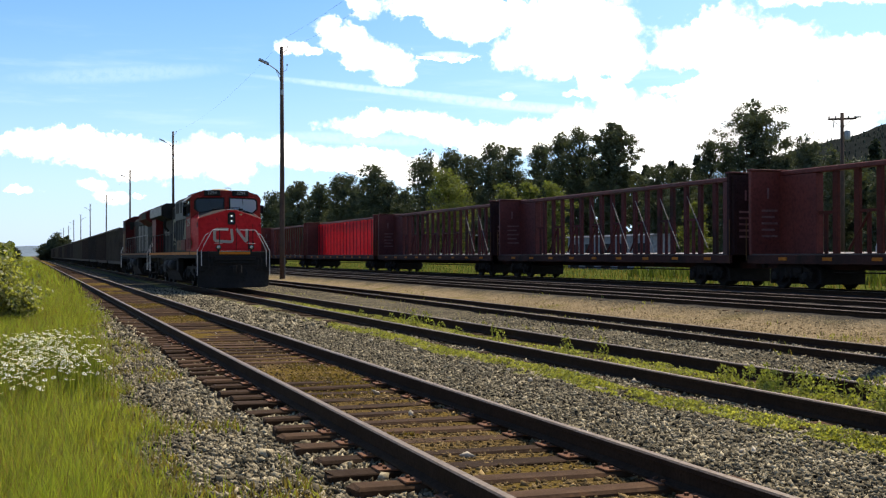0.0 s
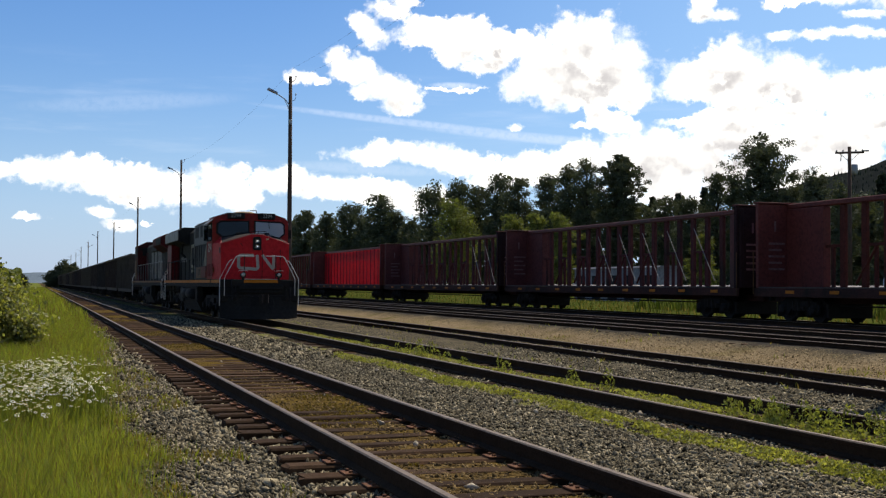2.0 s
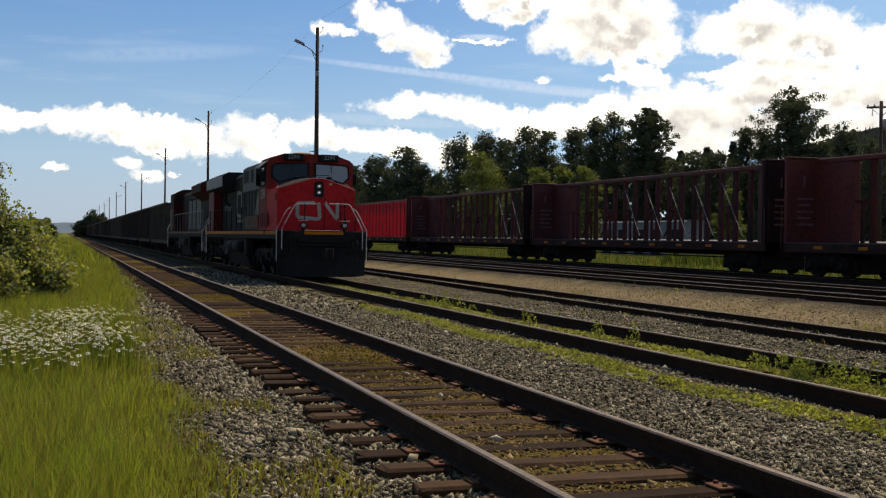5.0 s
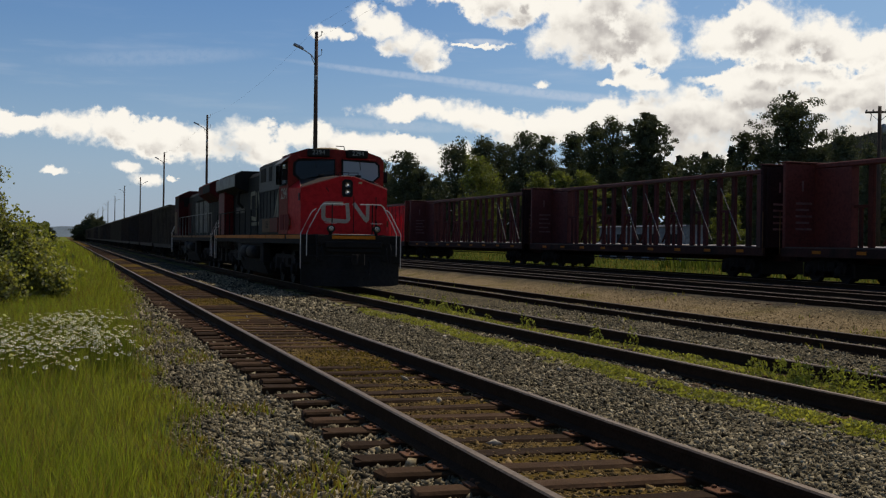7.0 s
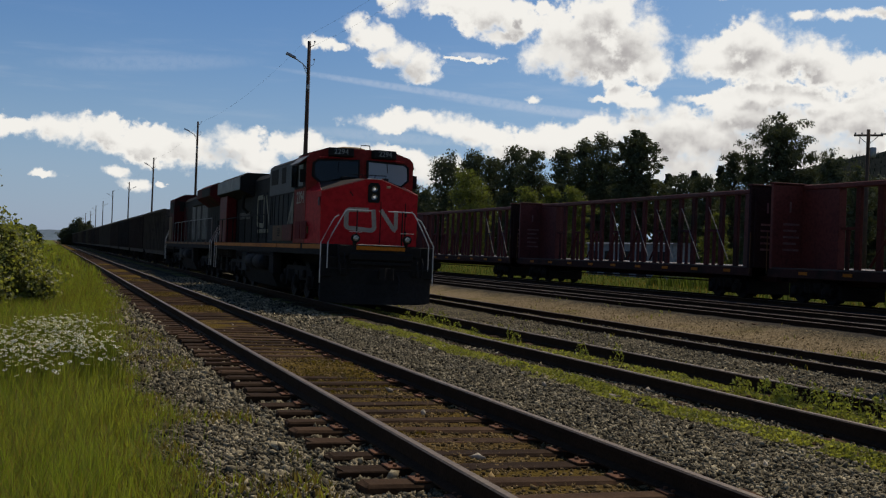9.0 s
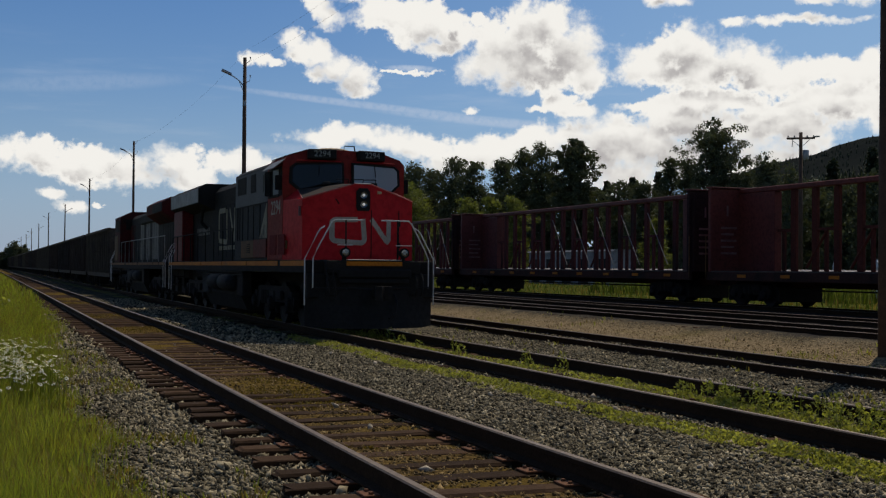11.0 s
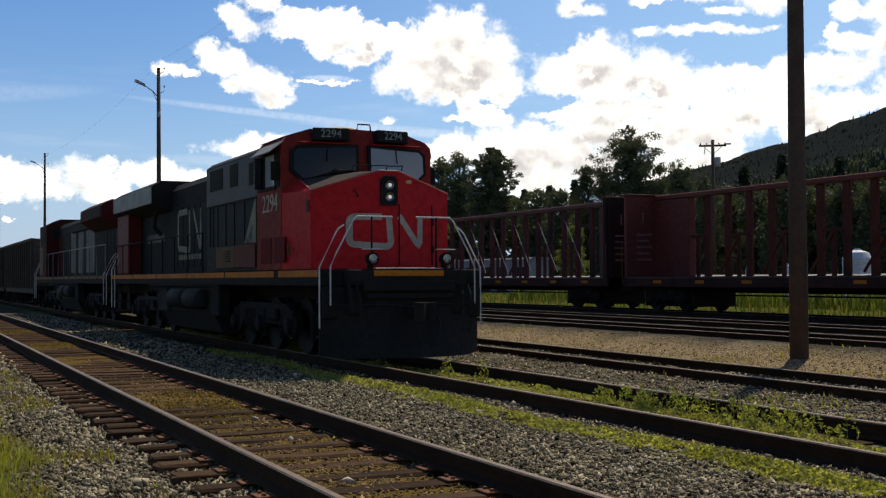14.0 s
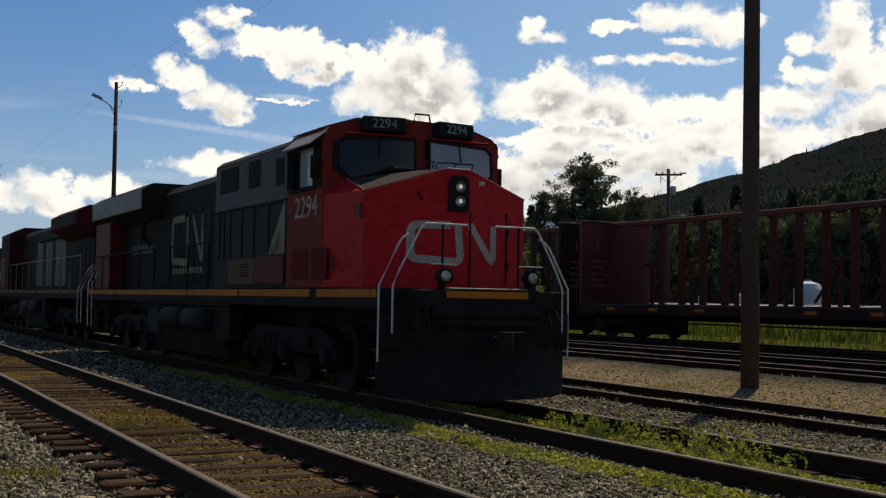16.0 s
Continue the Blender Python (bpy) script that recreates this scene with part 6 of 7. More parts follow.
def build_woods():
    """The thick of the wood behind the front trees: leaves filling a band up to an uneven canopy."""
    n = 60000
    az = rng.uniform(9.5, 50.0, n)
    d = 92.0 / np.sin(np.radians(az)) * rng.uniform(1.0, 1.14, n)
    edge = np.array([noise.noise((a * 1.1, 0.0, 7.0)) + 0.6 * noise.noise((a * 3.1, 4.0, 7.0)) for a in az])
    el = np.interp(az, [9, 12, 18, 22, 28, 29.5, 33, 36, 50], [2.1, 2.3, 2.9, 3.4, 3.9, 2.8, 3.6, 3.6, 3.7]) + 0.35 * edge
    top = d * np.tan(np.radians(el)) + EYE_Z
    z = top * (1 - rng.uniform(0, 1, n) ** 1.6)
    a = np.radians(az)
    v, f = leaf_quads(np.stack([d * np.sin(a), d * np.cos(a), z], -1), 0.8, 0.75)
    tagged(raw("woods", v, f, [LEAF_DARK]), "dense dark woods behind the yard", "woods", kind="stuff")


build_woods()


def build_far_woods():
    """Low tree line beside the verge, far along the line."""
    n = 9000
    az = rng.uniform(-9.0, -0.7, n)
    d = rng.uniform(380.0, 470.0, n)
    el = np.array([0.55 + 0.3 * noise.noise((a * 2.1, 1.0, 5.0)) + 0.15 * noise.noise((a * 7.0, 2.0, 5.0)) for a in az])
    z = (d * np.tan(np.radians(el)) + EYE_Z) * (1 - rng.uniform(0, 1, n) ** 1.8)
    a = np.radians(az)
    v, f = leaf_quads(np.stack([d * np.sin(a), d * np.cos(a), z], -1), 1.5, 0.8)
    tagged(raw("woods", v, f, [LEAF_LIGHT]), "far low tree line along the verge", "woods", kind="stuff")


build_far_woods()


def build_bush(x, y, w, h, n, seed):
    """Arching stems from one foot, each with side twigs and loose sprays of leaves."""
    r = np.random.default_rng(seed)
    bu = thing("bush", "leafy yellow-green roadside bush in the verge grass", "bush", "verge bushes", at=(x, y, float(ground_z(x)) - 0.03))
    s = Shape()
    pts = []
    for _ in range(n):
        a, q = r.uniform(0, math.tau), math.sqrt(r.uniform(0, 1))
        tip = Vector((w * q * math.cos(a), w * q * math.sin(a), h * (1 - 0.5 * q ** 2.5) * r.uniform(0.55, 1.08)))
        foot = Vector((tip.x * 0.3, tip.y * 0.3, 0))
        mid = foot.lerp(tip, 0.55) + Vector((0, 0, 0.1 * h))
        s.tube([foot, mid, tip], [0.018, 0.011, 0.004], 5)
        for q in np.linspace(0.15, 1.0, 10):
            c = foot.lerp(mid, q * 2) if q < 0.5 else mid.lerp(tip, q * 2 - 1)
            side = Vector(r.normal(size=3)) * (0.12 + 0.12 * q)
            end = c + side + Vector((0, 0, 0.05))
            s.tube([c, end], [0.005, 0.002], 3)
            pts.append(np.array(end) + r.normal(size=(8, 3)) * 0.075)
            pts.append(np.array(c.lerp(end, 0.5)) + r.normal(size=(5, 3)) * 0.07)
    part("stem", s, BARK, bu)
    pts = np.concatenate(pts)
    pts[:, 2] = np.maximum(pts[:, 2], 0.04)
    v, f = leaf_quads(pts, 0.1, 0.62, 0.2)
    raw("foliage", v, f, [LEAF_BUSH], parent=bu)["label"] = "small glossy leaves"
    return bu


for k, (x, y, w, h, n) in enumerate(((-2.0, 32.0, 0.85, 3.8, 76), (-1.05, 31.5, 0.6, 2.3, 44), (-0.3, 31.0, 0.4, 1.2, 20), (-3.4, 32.5, 1.2, 4.2, 60), (-1.5, 28.8, 0.55, 1.5, 26), (-1.0, 36.0, 0.8, 2.0, 34),
                                  (-1.4, 44.0, 0.9, 1.9, 30), (-2.2, 54.0, 1.2, 1.9, 30), (-3.2, 70.0, 1.8, 2.2, 34))):
    build_bush(x, y, w, h, n, 60 + k)


def blades(name, label, xs, ys, zs, height, width, mats, slots, lean=0.35, category="grass"):
    """Grass: one bent, tapering blade of two quads at each place."""
    n = len(xs)
    a = rng.uniform(0, math.tau, n)
    h = height * rng.uniform(0.55, 1.25, n)
    w = width * rng.uniform(0.7, 1.3, n)
    ln = h * rng.uniform(0.05, lean, n)
    la = rng.uniform(0, math.tau, n)
    base = np.stack([xs, ys, zs], -1)
    side = np.stack([np.cos(a), np.sin(a), 0 * a], -1) * w[:, None] * 0.5
    mid = base + np.stack([np.cos(la) * ln * 0.35, np.sin(la) * ln * 0.35, h * 0.6], -1)
    tip = base + np.stack([np.cos(la) * ln, np.sin(la) * ln, h], -1)
    v = np.stack([base - side, base + side, mid + side * 0.75, mid - side * 0.75, tip + side * 0.15, tip - side * 0.15], 1).reshape(-1, 3)
    i = np.arange(n)[:, None] * 6
    f = np.concatenate([i + [0, 1, 2, 3], i + [3, 2, 4, 5]], 1).reshape(-1, 4)
    ob = raw(name, v, f, mats, np.repeat(slots, 2))
    tagged(ob, label, category, kind="stuff")
    return ob


def scatter(n, x0, x1, y0, y1, near=True):
    """Places thinning out with distance."""
    y = y0 * (y1 / y0) ** rng.uniform(0, 1, n) if near else rng.uniform(y0, y1, n)
    return rng.uniform(x0, x1, n), y


def clumpy(x, y, scale, cut):
    keep = np.array([noise.noise((a * scale, b * scale, 3.0)) for a, b in zip(x, y)])
    return keep > cut


# the verge
x, y = scatter(150000, -3.2, 2.3, 5.5, 60)
edge = np.interp(y, [8, 13, 20, 35, 55], [0.85, 0.9, 1.1, 1.75, 2.1]) + 0.14 * np.sin(y * 1.7) + 0.12 * np.sin(y * 0.6 + 1)
k = (x < edge + rng.normal(0, 0.16, len(x)))
x, y = x[k], y[k]
hgt = np.where(x > edge[k] - 0.5, 0.17, 0.34)
blades("verge_grass", "tall fresh green grass on the track verge", x, y, surface(x, y) - 0.02, hgt, 0.0032 + 0.0003 * y, [GRASSM, DRY], (rng.uniform(0, 1, len(x)) < 0.26).astype(int), 0.6)
x, y = rng.uniform(-3.2, 0.8, 9000), rng.uniform(-5.0, 5.5, 9000)
k = np.hypot(x, y) > 0.7
blades("verge_grass", "fresh green grass on the track verge", x[k], y[k], surface(x[k], y[k]) - 0.02, 0.3, 0.008, [GRASSM, DRY], (rng.uniform(0, 1, int(k.sum())) < 0.24).astype(int))
x, y = scatter(16000, -9.0, 2.2, 55, 400)
blades("far_verge_grass", "grass verge running along the line", x, y, ground_z(x) - 0.02, 0.4, 0.05, [GRASSM, DRY], (rng.uniform(0, 1, len(x)) < 0.25).astype(int))
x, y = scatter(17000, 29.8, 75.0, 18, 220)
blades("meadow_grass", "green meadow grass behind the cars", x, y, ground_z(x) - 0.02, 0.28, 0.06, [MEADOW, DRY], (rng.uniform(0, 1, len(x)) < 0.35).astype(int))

x, y = rng.uniform(39.5, 44.0, 7000), rng.uniform(14.0, 75.0, 7000)
k = clumpy(x, y, 0.5, -0.2)
x, y = x[k], y[k]
blades("tall_weeds", "tall dark green weeds behind the lumber cars", x, y, ground_z(x) - 0.02, 0.85, 0.07, [MEADOW, LEAF_LIGHT], (rng.uniform(0, 1, len(x)) < 0.3).astype(int), 0.6, "weeds")


def weeds(name, label, n, x0, x1, y0, y1, height, width, cut, mats, scale=0.6):
    x, y = scatter(n, x0, x1, y0, y1)
    k = clumpy(x, y, scale, cut)
    x, y = x[k], y[k]
    return blades(name, label, x, y, surface(x, y) - 0.01, height, width, mats, (rng.uniform(0, 1, len(x)) < 0.3).astype(int), 0.9, "weeds")


def leafy_strip(label, n, x_of, half, y0, y1, height, size, mat, cut):
    """Low leafy weeds in a ragged strip."""
    x, y = scatter(n, -1.0, 1.0, y0, y1)
    dx = x * np.abs(x) ** 0.3
    k = clumpy(dx * half * 2.5, y, 2.1, cut) | clumpy(dx * half, y + 40.0, 0.7, cut + 0.3)
    x, y = x_of(y[k]) + dx[k] * half, y[k]
    z = surface(x, y) + 0.01 + height * rng.uniform(0, 1, len(x)) ** 1.3 * (1.05 - np.abs(dx[k]))
    v, f = leaf_quads(np.stack([x, y, z], -1), size, 0.7, -0.2)
    tagged(raw("low_weeds", v, f, [mat]), label, "weeds", kind="stuff")


leafy_strip("yellow-green leafy weeds in a strip beside the second track", 27000, lambda y: 6.62 + 0.1 * np.sin(y * 0.9), 0.25, 6.2, 27, 0.085, 0.034, WEEDM, -0.1)
leafy_strip("low yellow-green weeds between rusty rails", 26000, lambda y: 8.1 + 0.15 * np.sin(y * 0.5), 0.5, 7.0, 40, 0.1, 0.034, WEEDM, 0.02)
weeds("moss_tufts", "olive moss and dry tufts between the first rails", 18000, 2.7, 3.95, 10, 60, 0.035, 0.025, 0.12, [MOSS, DRY], 0.45)
weeds("low_weeds", "sparse weeds at the foot of the ballast", 10000, 0.6, 1.9, 6, 40, 0.08, 0.018, 0.08, [DRY, GRASSM], 0.8)
weeds("low_weeds", "sparse weeds on the tan gravel", 4000, 9.6, 19.0, 10, 60, 0.1, 0.03, 0.22, [WEEDM, DRY], 0.4)


def build_weed_plants():
    """Bushy leafy weeds that stand between the rails of the second track."""
    pts = []
    st = Shape()
    for _ in range(60):
        y = rng.uniform(8.5, 13) if rng.uniform() < 0.7 else rng.uniform(16, 30)
        x = rng.uniform(7.95, 8.6)
        h = rng.uniform(0.14, 0.34)
        z0 = float(ground_z(x))
        st.tube([(x, y, z0 - 0.02), (x + rng.normal(0, 0.03), y + rng.normal(0, 0.03), z0 + h)], [0.006, 0.003], 4)
        m = 56
        t_ = rng.uniform(0.15, 1.0, m)
        a = rng.uniform(0, math.tau, m)
        q = (0.11 * (1.15 - t_)) + 0.02
        pts.append(np.stack([x + np.cos(a) * q, y + np.sin(a) * q, z0 + t_ * h], -1))
    v, f = leaf_quads(np.concatenate(pts), 0.052, 0.4, -0.1)
    w = thing("weed_plants", "leafy green weeds standing between rusty rails", "weeds", kind="stuff")
    part("stem", st, GRASSM, w)
    raw("leaf", v, f, [WEEDLEAF], parent=w)


build_weed_plants()


def build_daisies():
    n = 2300
    pts, st = [], Shape()
    pv, pf, cs = [], [], Shape()
    for _ in range(n):
        u = rng.uniform(0, 1)
        y = 13.6 + 7.4 * u + rng.normal(0, 0.5)
        x = rng.uniform(-2.2, 0.5) if rng.uniform() < 0.85 else rng.uniform(-0.2, 0.85)
        if noise.noise((x * 1.1, y * 0.5, 8.0)) < -0.12:
            continue
        h = 0.42 + rng.uniform(-0.1, 0.14)
        z0 = float(ground_z(x))
        top = Vector((x + rng.normal(0, 0.04), y + rng.normal(0, 0.04), z0 + h))
        st.tube([(x, y, z0), top], [0.004, 0.003], 3)
        nrm = Vector((rng.normal(0, 0.35), rng.normal(-0.1, 0.35), 1)).normalized()
        a = nrm.cross(Vector((1, 0, 0))).normalized()
        b = nrm.cross(a)
        r = rng.uniform(0.017, 0.027)
        base = len(pv)
        for k in range(8):
            w0, w1 = k * math.tau / 8 - 0.32, k * math.tau / 8 + 0.32
            i = len(pv)
            pv += [top + a * (math.cos((w0 + w1) / 2) * 0.006) + b * (math.sin((w0 + w1) / 2) * 0.006), top + (a * math.cos(w0) + b * math.sin(w0)) * r, top + (a * math.cos((w0 + w1) / 2) + b * math.sin((w0 + w1) / 2)) * r * 1.12 - nrm * 0.003, top + (a * math.cos(w1) + b * math.sin(w1)) * r]
            pf.append((i, i + 1, i + 2, i + 3))
        cs.lathe([(0.0, 0.009), (0.005, 0.006)], tuple(top + nrm * 0.002), "z", 6)
    d = thing("daisy_patch", "patch of white oxeye daisies in the verge grass", "flowers", kind="stuff")
    part("stem", st, GRASSM, d, fix=False)
    raw("petal", [tuple(p) for p in pv], pf, [PETAL], parent=d)
    part("flower_centre", cs, CENTRE, d, fix=False)


build_daisies()


# ---- ballast stones ----
def build_stones(name, label, x, y, size, sink=0.35, mat=None):
    """Crushed rock: squashed, dented octahedra lying on the ground."""
    n = len(x)
    unit = np.array([(1, 0, 0), (0, 1, 0), (-1, 0, 0), (0, -1, 0), (0.3, 0.15, 0.9), (-0.2, 0.2, -0.9), (-0.35, -0.2, 0.85)])
    face = np.array([(0, 1, 4), (1, 6, 4), (1, 2, 6), (2, 3, 6), (3, 4, 6), (3, 0, 4), (0, 5, 1), (1, 5, 2), (2, 5, 3), (3, 5, 0)])
    p = unit[None] * rng.uniform(0.55, 1.35, (n, 7, 1)) * np.stack([rng.uniform(0.8, 1.5, n), rng.uniform(0.6, 1.1, n), rng.uniform(0.45, 0.9, n)], -1)[:, None]
    q = rng.normal(size=(n, 4))
    q /= np.linalg.norm(q, axis=1)[:, None]
    w, i, j, k = q.T
    R = np.stack([1 - 2 * (j * j + k * k), 2 * (i * j - k * w), 2 * (i * k + j * w), 2 * (i * j + k * w), 1 - 2 * (i * i + k * k), 2 * (j * k - i * w), 2 * (i * k - j * w), 2 * (j * k + i * w), 1 - 2 * (i * i + j * j)], -1).reshape(n, 3, 3)
    p = np.einsum("nij,nkj->nki", R, p) * (size * (0.55 + 1.15 * rng.uniform(0, 1, n) ** 2.2))[:, None, None] * 0.5
    p += np.stack([x, y, surface(x, y) + size * 0.5 * (0.6 - sink)], -1)[:, None]
    f = face[None] + (np.arange(n) * 7)[:, None, None]
    ob = raw(name, p.reshape(-1, 3), f.reshape(-1, 3), [mat or STONE])
    tagged(ob, label, "gravel", kind="stuff")


x, y = scatter(20000, 0.9, 2.75, 6, 22)
k = rng.uniform(0, 1, len(x)) < np.clip((x - 0.8) / 0.5, 0.1, 1)
build_stones("ballast_stones", "grey crushed-rock ballast beside the first track", x[k], y[k], 0.047)
x, y = scatter(5000, 0.9, 2.2, 22, 60)
k = x > np.interp(y, [20, 35, 55], [1.0, 1.6, 1.9]) + rng.normal(0, 0.12, len(x))
build_stones("ballast_stones", "grey crushed-rock ballast along the first track", x[k], y[k], 0.085)
x, y = scatter(6000, 4.4, 6.6, 26, 60)
build_stones("ballast_stones", "grey crushed-rock ballast between the tracks", x, y, 0.085)
x, y = scatter(25000, 4.05, 7.3, 5.8, 26)
build_stones("ballast_stones", "grey crushed-rock ballast between the tracks", x, y, 0.044)
x, y = scatter(9000, 2.62, 4.04, 5.5, 22)
build_stones("ballast_stones", "brown-grey stones between the ties", x, y, 0.036, 0.6, mat=STONEB)
x, y = scatter(11000, 8.9, 15.0, 11, 32)
build_stones("ballast_stones", "grey crushed rock beside the third track", x, y, 0.056)
x, y = scatter(10000, 14.4, 18.4, 15, 45)
build_stones("gravel_stones", "brown and pale stones on the tan gravel strip", x, y, 0.042, 0.55, mat=STONET)
x, y = scatter(150, 1.0, 18.0, 8, 36)
build_stones("large_stones", "larger pale stones lying on the ballast", x, y, 0.075, 0.2, mat=STONEP)
x, y = scatter(130, 1.0, 2.4, 7, 30)
build_stones("large_stones", "larger pale stones lying on the ballast", x, y, 0.085, 0.2)


# ---- distance ----
def build_ridge(name, label, mat, points, depth, bumps, seed, res=70):
    """A forested ridge: crest given by (azimuth, elevation) at a distance, falling to the plain in front and behind."""
    az = np.linspace(points[0][0], points[-1][0], res * 2)
    dist, front = depth
    el = np.interp(az, [p[0] for p in points], [p[1] - 0.1 for p in points])
    crest = dist * np.tan(np.radians(el)) + EYE_Z
    rows = 26
    V = []
    for j in range(rows + 6):
        t = j / (rows - 1)
        for i in range(len(az)):
            d = front + (dist - front) * t
            s = t if t <= 1 else max(0.0, 2.4 - 1.4 * t)
            z = crest[i] * (s ** 1.25)
            a = radians(az[i])
            X, Y = d * math.sin(a), d * math.cos(a)
            z += bumps * min(s * 3, 1) * (noise.fractal((X * 0.02, Y * 0.02, seed), 1.0, 2.0, 4) + 0.35 * noise.noise((X * 0.16, Y * 0.16, seed)))
            V.append((X, Y, max(z, -2.0) - (0.5 if j == 0 else 0)))
    n = len(az)
    idx = np.arange(n * (rows + 6)).reshape(rows + 6, n)
    f = np.stack([idx[:-1, :-1], idx[:-1, 1:], idx[1:, 1:], idx[1:, :-1]], -1).reshape(-1, 4)
    ob = raw(name, V, f, [mat])
    tagged(ob, label, "hill", kind="structure")
    return np.array(V).reshape(rows + 6, n, 3)


far_hill = build_ridge("hill", "dark forested mountain behind the yard", HILLF, ((30, 2.6), (33, 3.8), (35.5, 5.0), (37.5, 5.4), (39.1, 5.85), (41.1, 6.4), (42.5, 6.85), (44.1, 7.35), (47, 8.25), (52, 9.2), (60, 8.0), (75, 6.0)), (1700, 800), 5.0, 2.0)
near_hill = build_ridge("hill", "lighter wooded lower slope", HILLN, ((31, 1.2), (35, 3.3), (38, 4.2), (41, 4.7), (44, 5.6), (47, 6.3), (52, 7.2), (60, 6.0), (75, 4.0)), (850, 330), 3.0, 9.0)
build_ridge("backdrop", "pale hazy ridge at the end of the line", HAZEBLUE, ((-30, 0.2), (-8, 0.35), (-2, 0.5), (0, 0.55), (2, 0.5), (8, 0.6), (20, 0.8), (32, 0.6)), (4200, 3900), 4.0, 4.0)


def build_forest(name, label, grid, rows, n, size, seed, mat):
    """Small conifers and round tops over a hillside."""
    r = np.random.default_rng(seed)
    V, F = [], []
    lo, hi = rows
    for _ in range(n):
        j, i = int(r.integers(lo, hi)), int(r.integers(0, grid.shape[1] - 1))
        u, w = r.uniform(0, 1, 2)
        p = grid[j, i] * (1 - u) * (1 - w) + grid[j, i + 1] * u * (1 - w) + grid[j + 1, i] * (1 - u) * w + grid[j + 1, i + 1] * u * w
        h = size * r.uniform(0.6, 1.4)
        q = h * r.uniform(0.16, 0.26)
        b = len(V)
        a0 = r.uniform(0, 6)
        for z_, rad in ((-0.1, 1.0), (0.35, 0.75), (0.7, 0.38)):
            for k in range(5):
                a = a0 + k * math.tau / 5 + z_
                V.append((p[0] + math.cos(a) * q * rad * r.uniform(0.7, 1.2), p[1] + math.sin(a) * q * rad * r.uniform(0.7, 1.2), p[2] + z_ * h))
        V.append((p[0], p[1], p[2] + h))
        for ring in (0, 1):
            for k in range(5):
                k2 = (k + 1) % 5
                F.append((b + ring * 5 + k, b + ring * 5 + k2, b + ring * 5 + 5 + k2))
                F.append((b + ring * 5 + k, b + ring * 5 + 5 + k2, b + ring * 5 + 5 + k))
        for k in range(5):
            F.append((b + 10 + k, b + 10 + (k + 1) % 5, b + 15))
    tagged(raw(name, V, F, [mat]), label, "forest", kind="stuff")


build_forest("forest", "conifers covering the mountain", far_hill[:, :66], (4, 27), 3400, 4.2, 5, LEAF_FIR)
build_forest("forest", "mixed light trees covering the lower slope", near_hill[:, :66], (2, 26), 3400, 5.0, 6, LEAF_MID)
build_forest("forest", "scattered dark firs on the lower slope", near_hill[:, :66], (2, 26), 260, 6.5, 11, LEAF_FIR)


# ---- buildings and boxes behind the cars ----
def build_shed():
    sh = thing("long_shed", "long low white metal shed in the meadow", "shed", at=(60, 103.5, -0.2))
    part("wall", Shape().box(-3, -0.6, 0, 19.5, -0.2, 3.45, 0.05), SHED, sh)
    part("roof", Shape().prism([(-3.15, 3.45), (-0.45, 3.45), (-0.6, 3.6), (-3.0, 3.6)], -0.2, 19.7), SHED, sh, "shallow white metal roof")
    for k in range(5):
        part("door", Shape().box(-3.02, -2.99, 1.5 + 3.8 * k, 3.6 + 3.8 * k, 0.1, 2.7, 0.005), GREYSIDE, sh)


build_shed()


def build_tank(x, y, r, h):
    ta = thing("storage_tank", "small white storage tank standing in the meadow", "tank", "white tanks", at=(x, y, -0.12))
    part("shell", Shape().lathe([(0.0, r), (h * 0.85, r), (h * 0.95, r * 0.75), (h, r * 0.2)], sides=20), TANKWHITE, ta, smooth=False)
    part("lid", Shape().lathe([(h, r * 0.2), (h + 0.08, r * 0.18)], sides=12), POLEMETAL, ta)


build_tank(45.0, 47.2, 0.75, 2.85)
for az, d in ((38.9, 70), (40.6, 72), (43.2, 68)):
    build_tank(d * math.sin(radians(az)), d * math.cos(radians(az)), 0.22, 2.2)


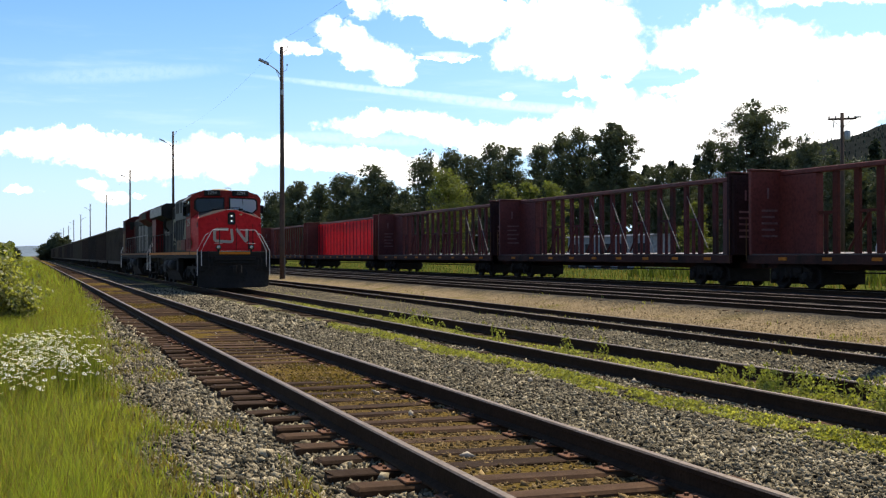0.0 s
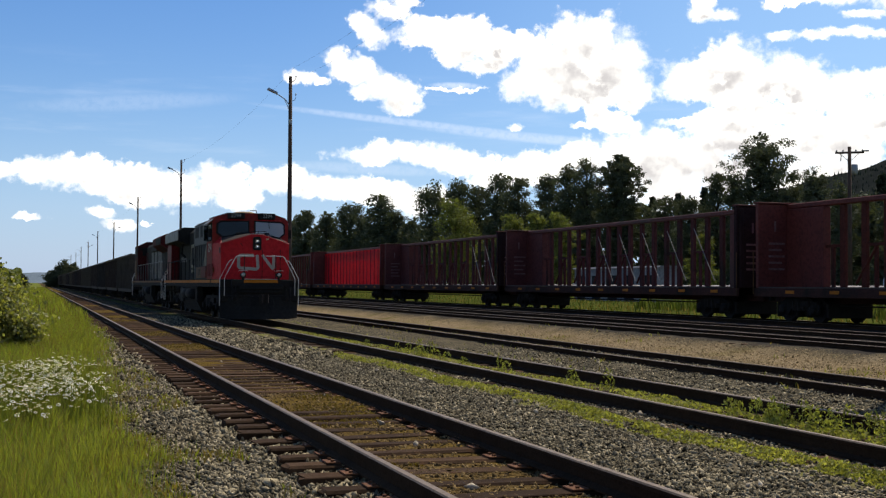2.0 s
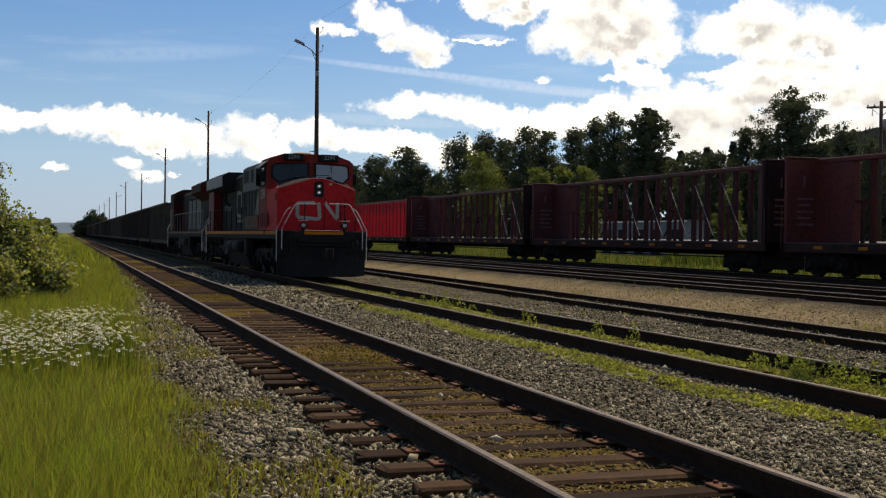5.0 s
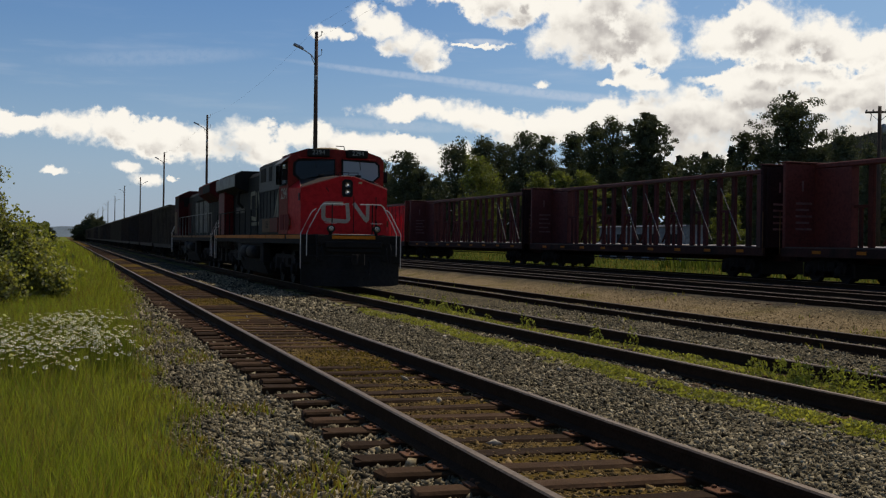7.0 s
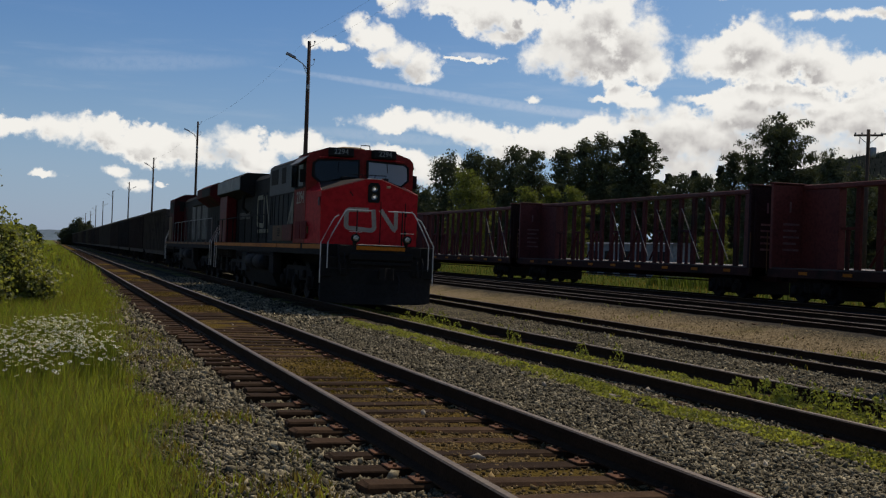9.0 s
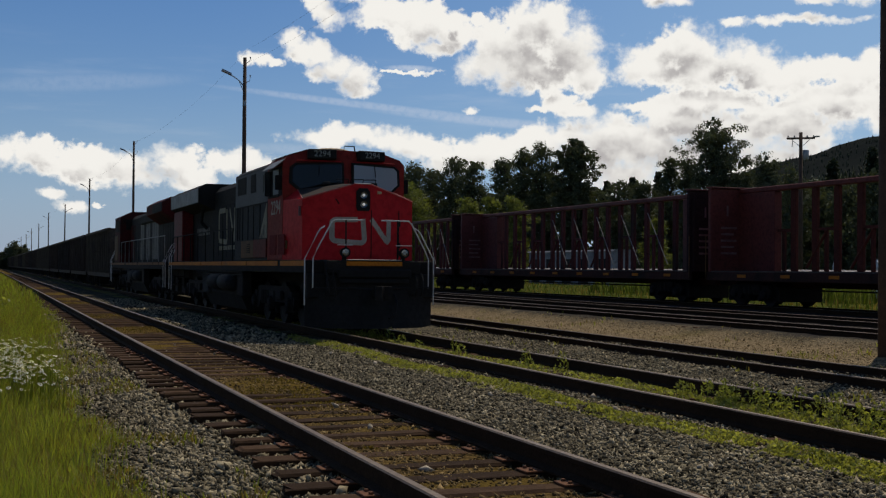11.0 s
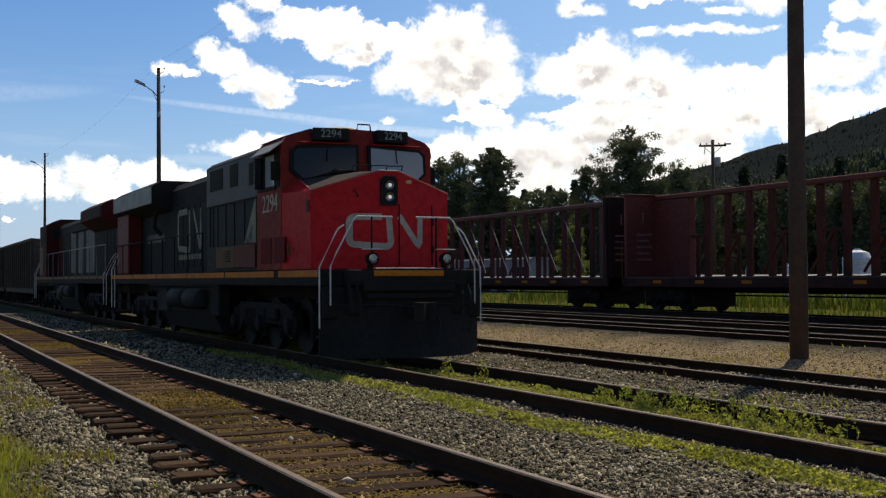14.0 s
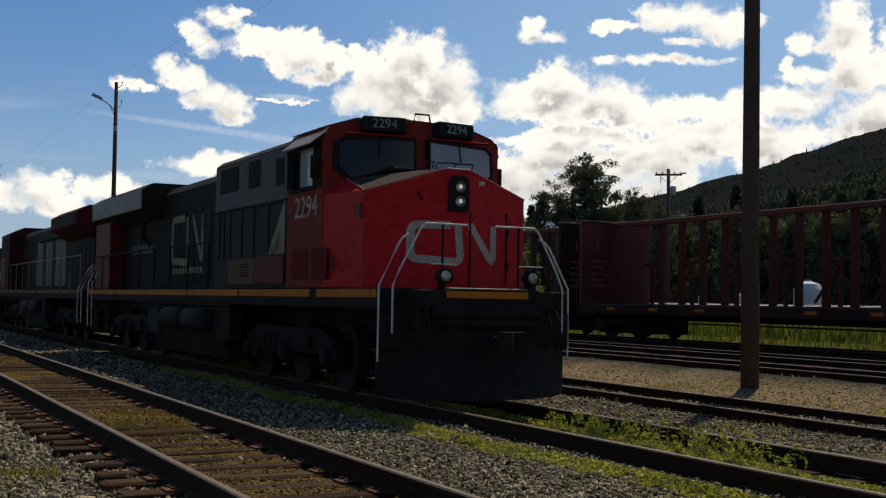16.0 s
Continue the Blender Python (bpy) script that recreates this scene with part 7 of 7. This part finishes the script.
def build_gondola():
    go = thing("gondola_car", "low red gondola car standing behind the lumber cars", "freight car", at=(33.5, 12.0, 0.1))
    part("sill", Shape().box(-1.4, 1.4, 0, 17, 0.9, 1.2, 0.02), UNDER, go)
    for x in (-1.45, 1.37):
        part("side_panel", Shape().box(x, x + 0.08, 0.1, 16.9, 1.2, 3.4, 0.02), OXIDE, go)
    for k in range(11):
        part("rib", Shape().box(-1.53, -1.452, 0.4 + 1.6 * k, 0.55 + 1.6 * k, 1.2, 3.35, 0.015), OXIDE, go)
    for y in (0.02, 16.9):
        part("end_panel", Shape().box(-1.45, 1.45, y, y + 0.08, 1.2, 3.4, 0.02), OXIDE, go)
    for y in (2.2, 14.8):
        truck(go, y, (-0.9, 0.9), 0.46, WAGON_WHEELS, 1.0)


build_gondola()

# ---- track pieces ----
build_track("nearest track with rusty rails on dark timber ties", lambda y: TRACK1, 0.0, -8, 900, -6.0, 110, 24, joined_to=200)
build_track("second track with rusty rails half sunk in weeds", lambda y: TRACK2, RAIL2, -8, 900, 6.0, 50, 0, joined_to=60)
build_track("third track with two dark rails in grey gravel", bend3, RAIL3, -8, 700, 8.0, 40, 0, joined_to=50)
build_track("far yard track in dark ballast", lambda y: TRACK4, RAIL4, -8, 700, 10.0, 30, 0, joined_to=60)
build_track("far yard track in dark ballast", lambda y: TRACK5, RAIL5, -8, 700, 10.0, 30, 0, joined_to=60)
build_track("far yard track under the lumber cars", lambda y: TRACK6, RAIL6, -30, 700, 10.0, 30, 0, joined_to=60)


# ---- movement ----
def nose_y(t):
    """Where the lead locomotive's nose stands along the track at t seconds."""
    return 50.708 - 2.29756 * t + 0.009335 * t * t - 0.000221 * t ** 3


def motions():
    ts = [k * 1.0 for k in range(17)]
    wheel_ts = [k * 0.25 for k in range(65)]
    for k, (ob, off) in enumerate(train):
        walk(ob, [(t, pose(TRACK2, nose_y(t) + off, RAIL2)) for t in ts])
        if k > 9:
            continue
        for w in [c for c in ob.children if "roll" in c.keys()]:
            r = w["roll"]
            place = w.location.copy()
            walk(w, [(t, pose(place.x, place.y, place.z, math.degrees((nose_y(0) - nose_y(t)) / r), 0, 0)) for t in wheel_ts])


motions()
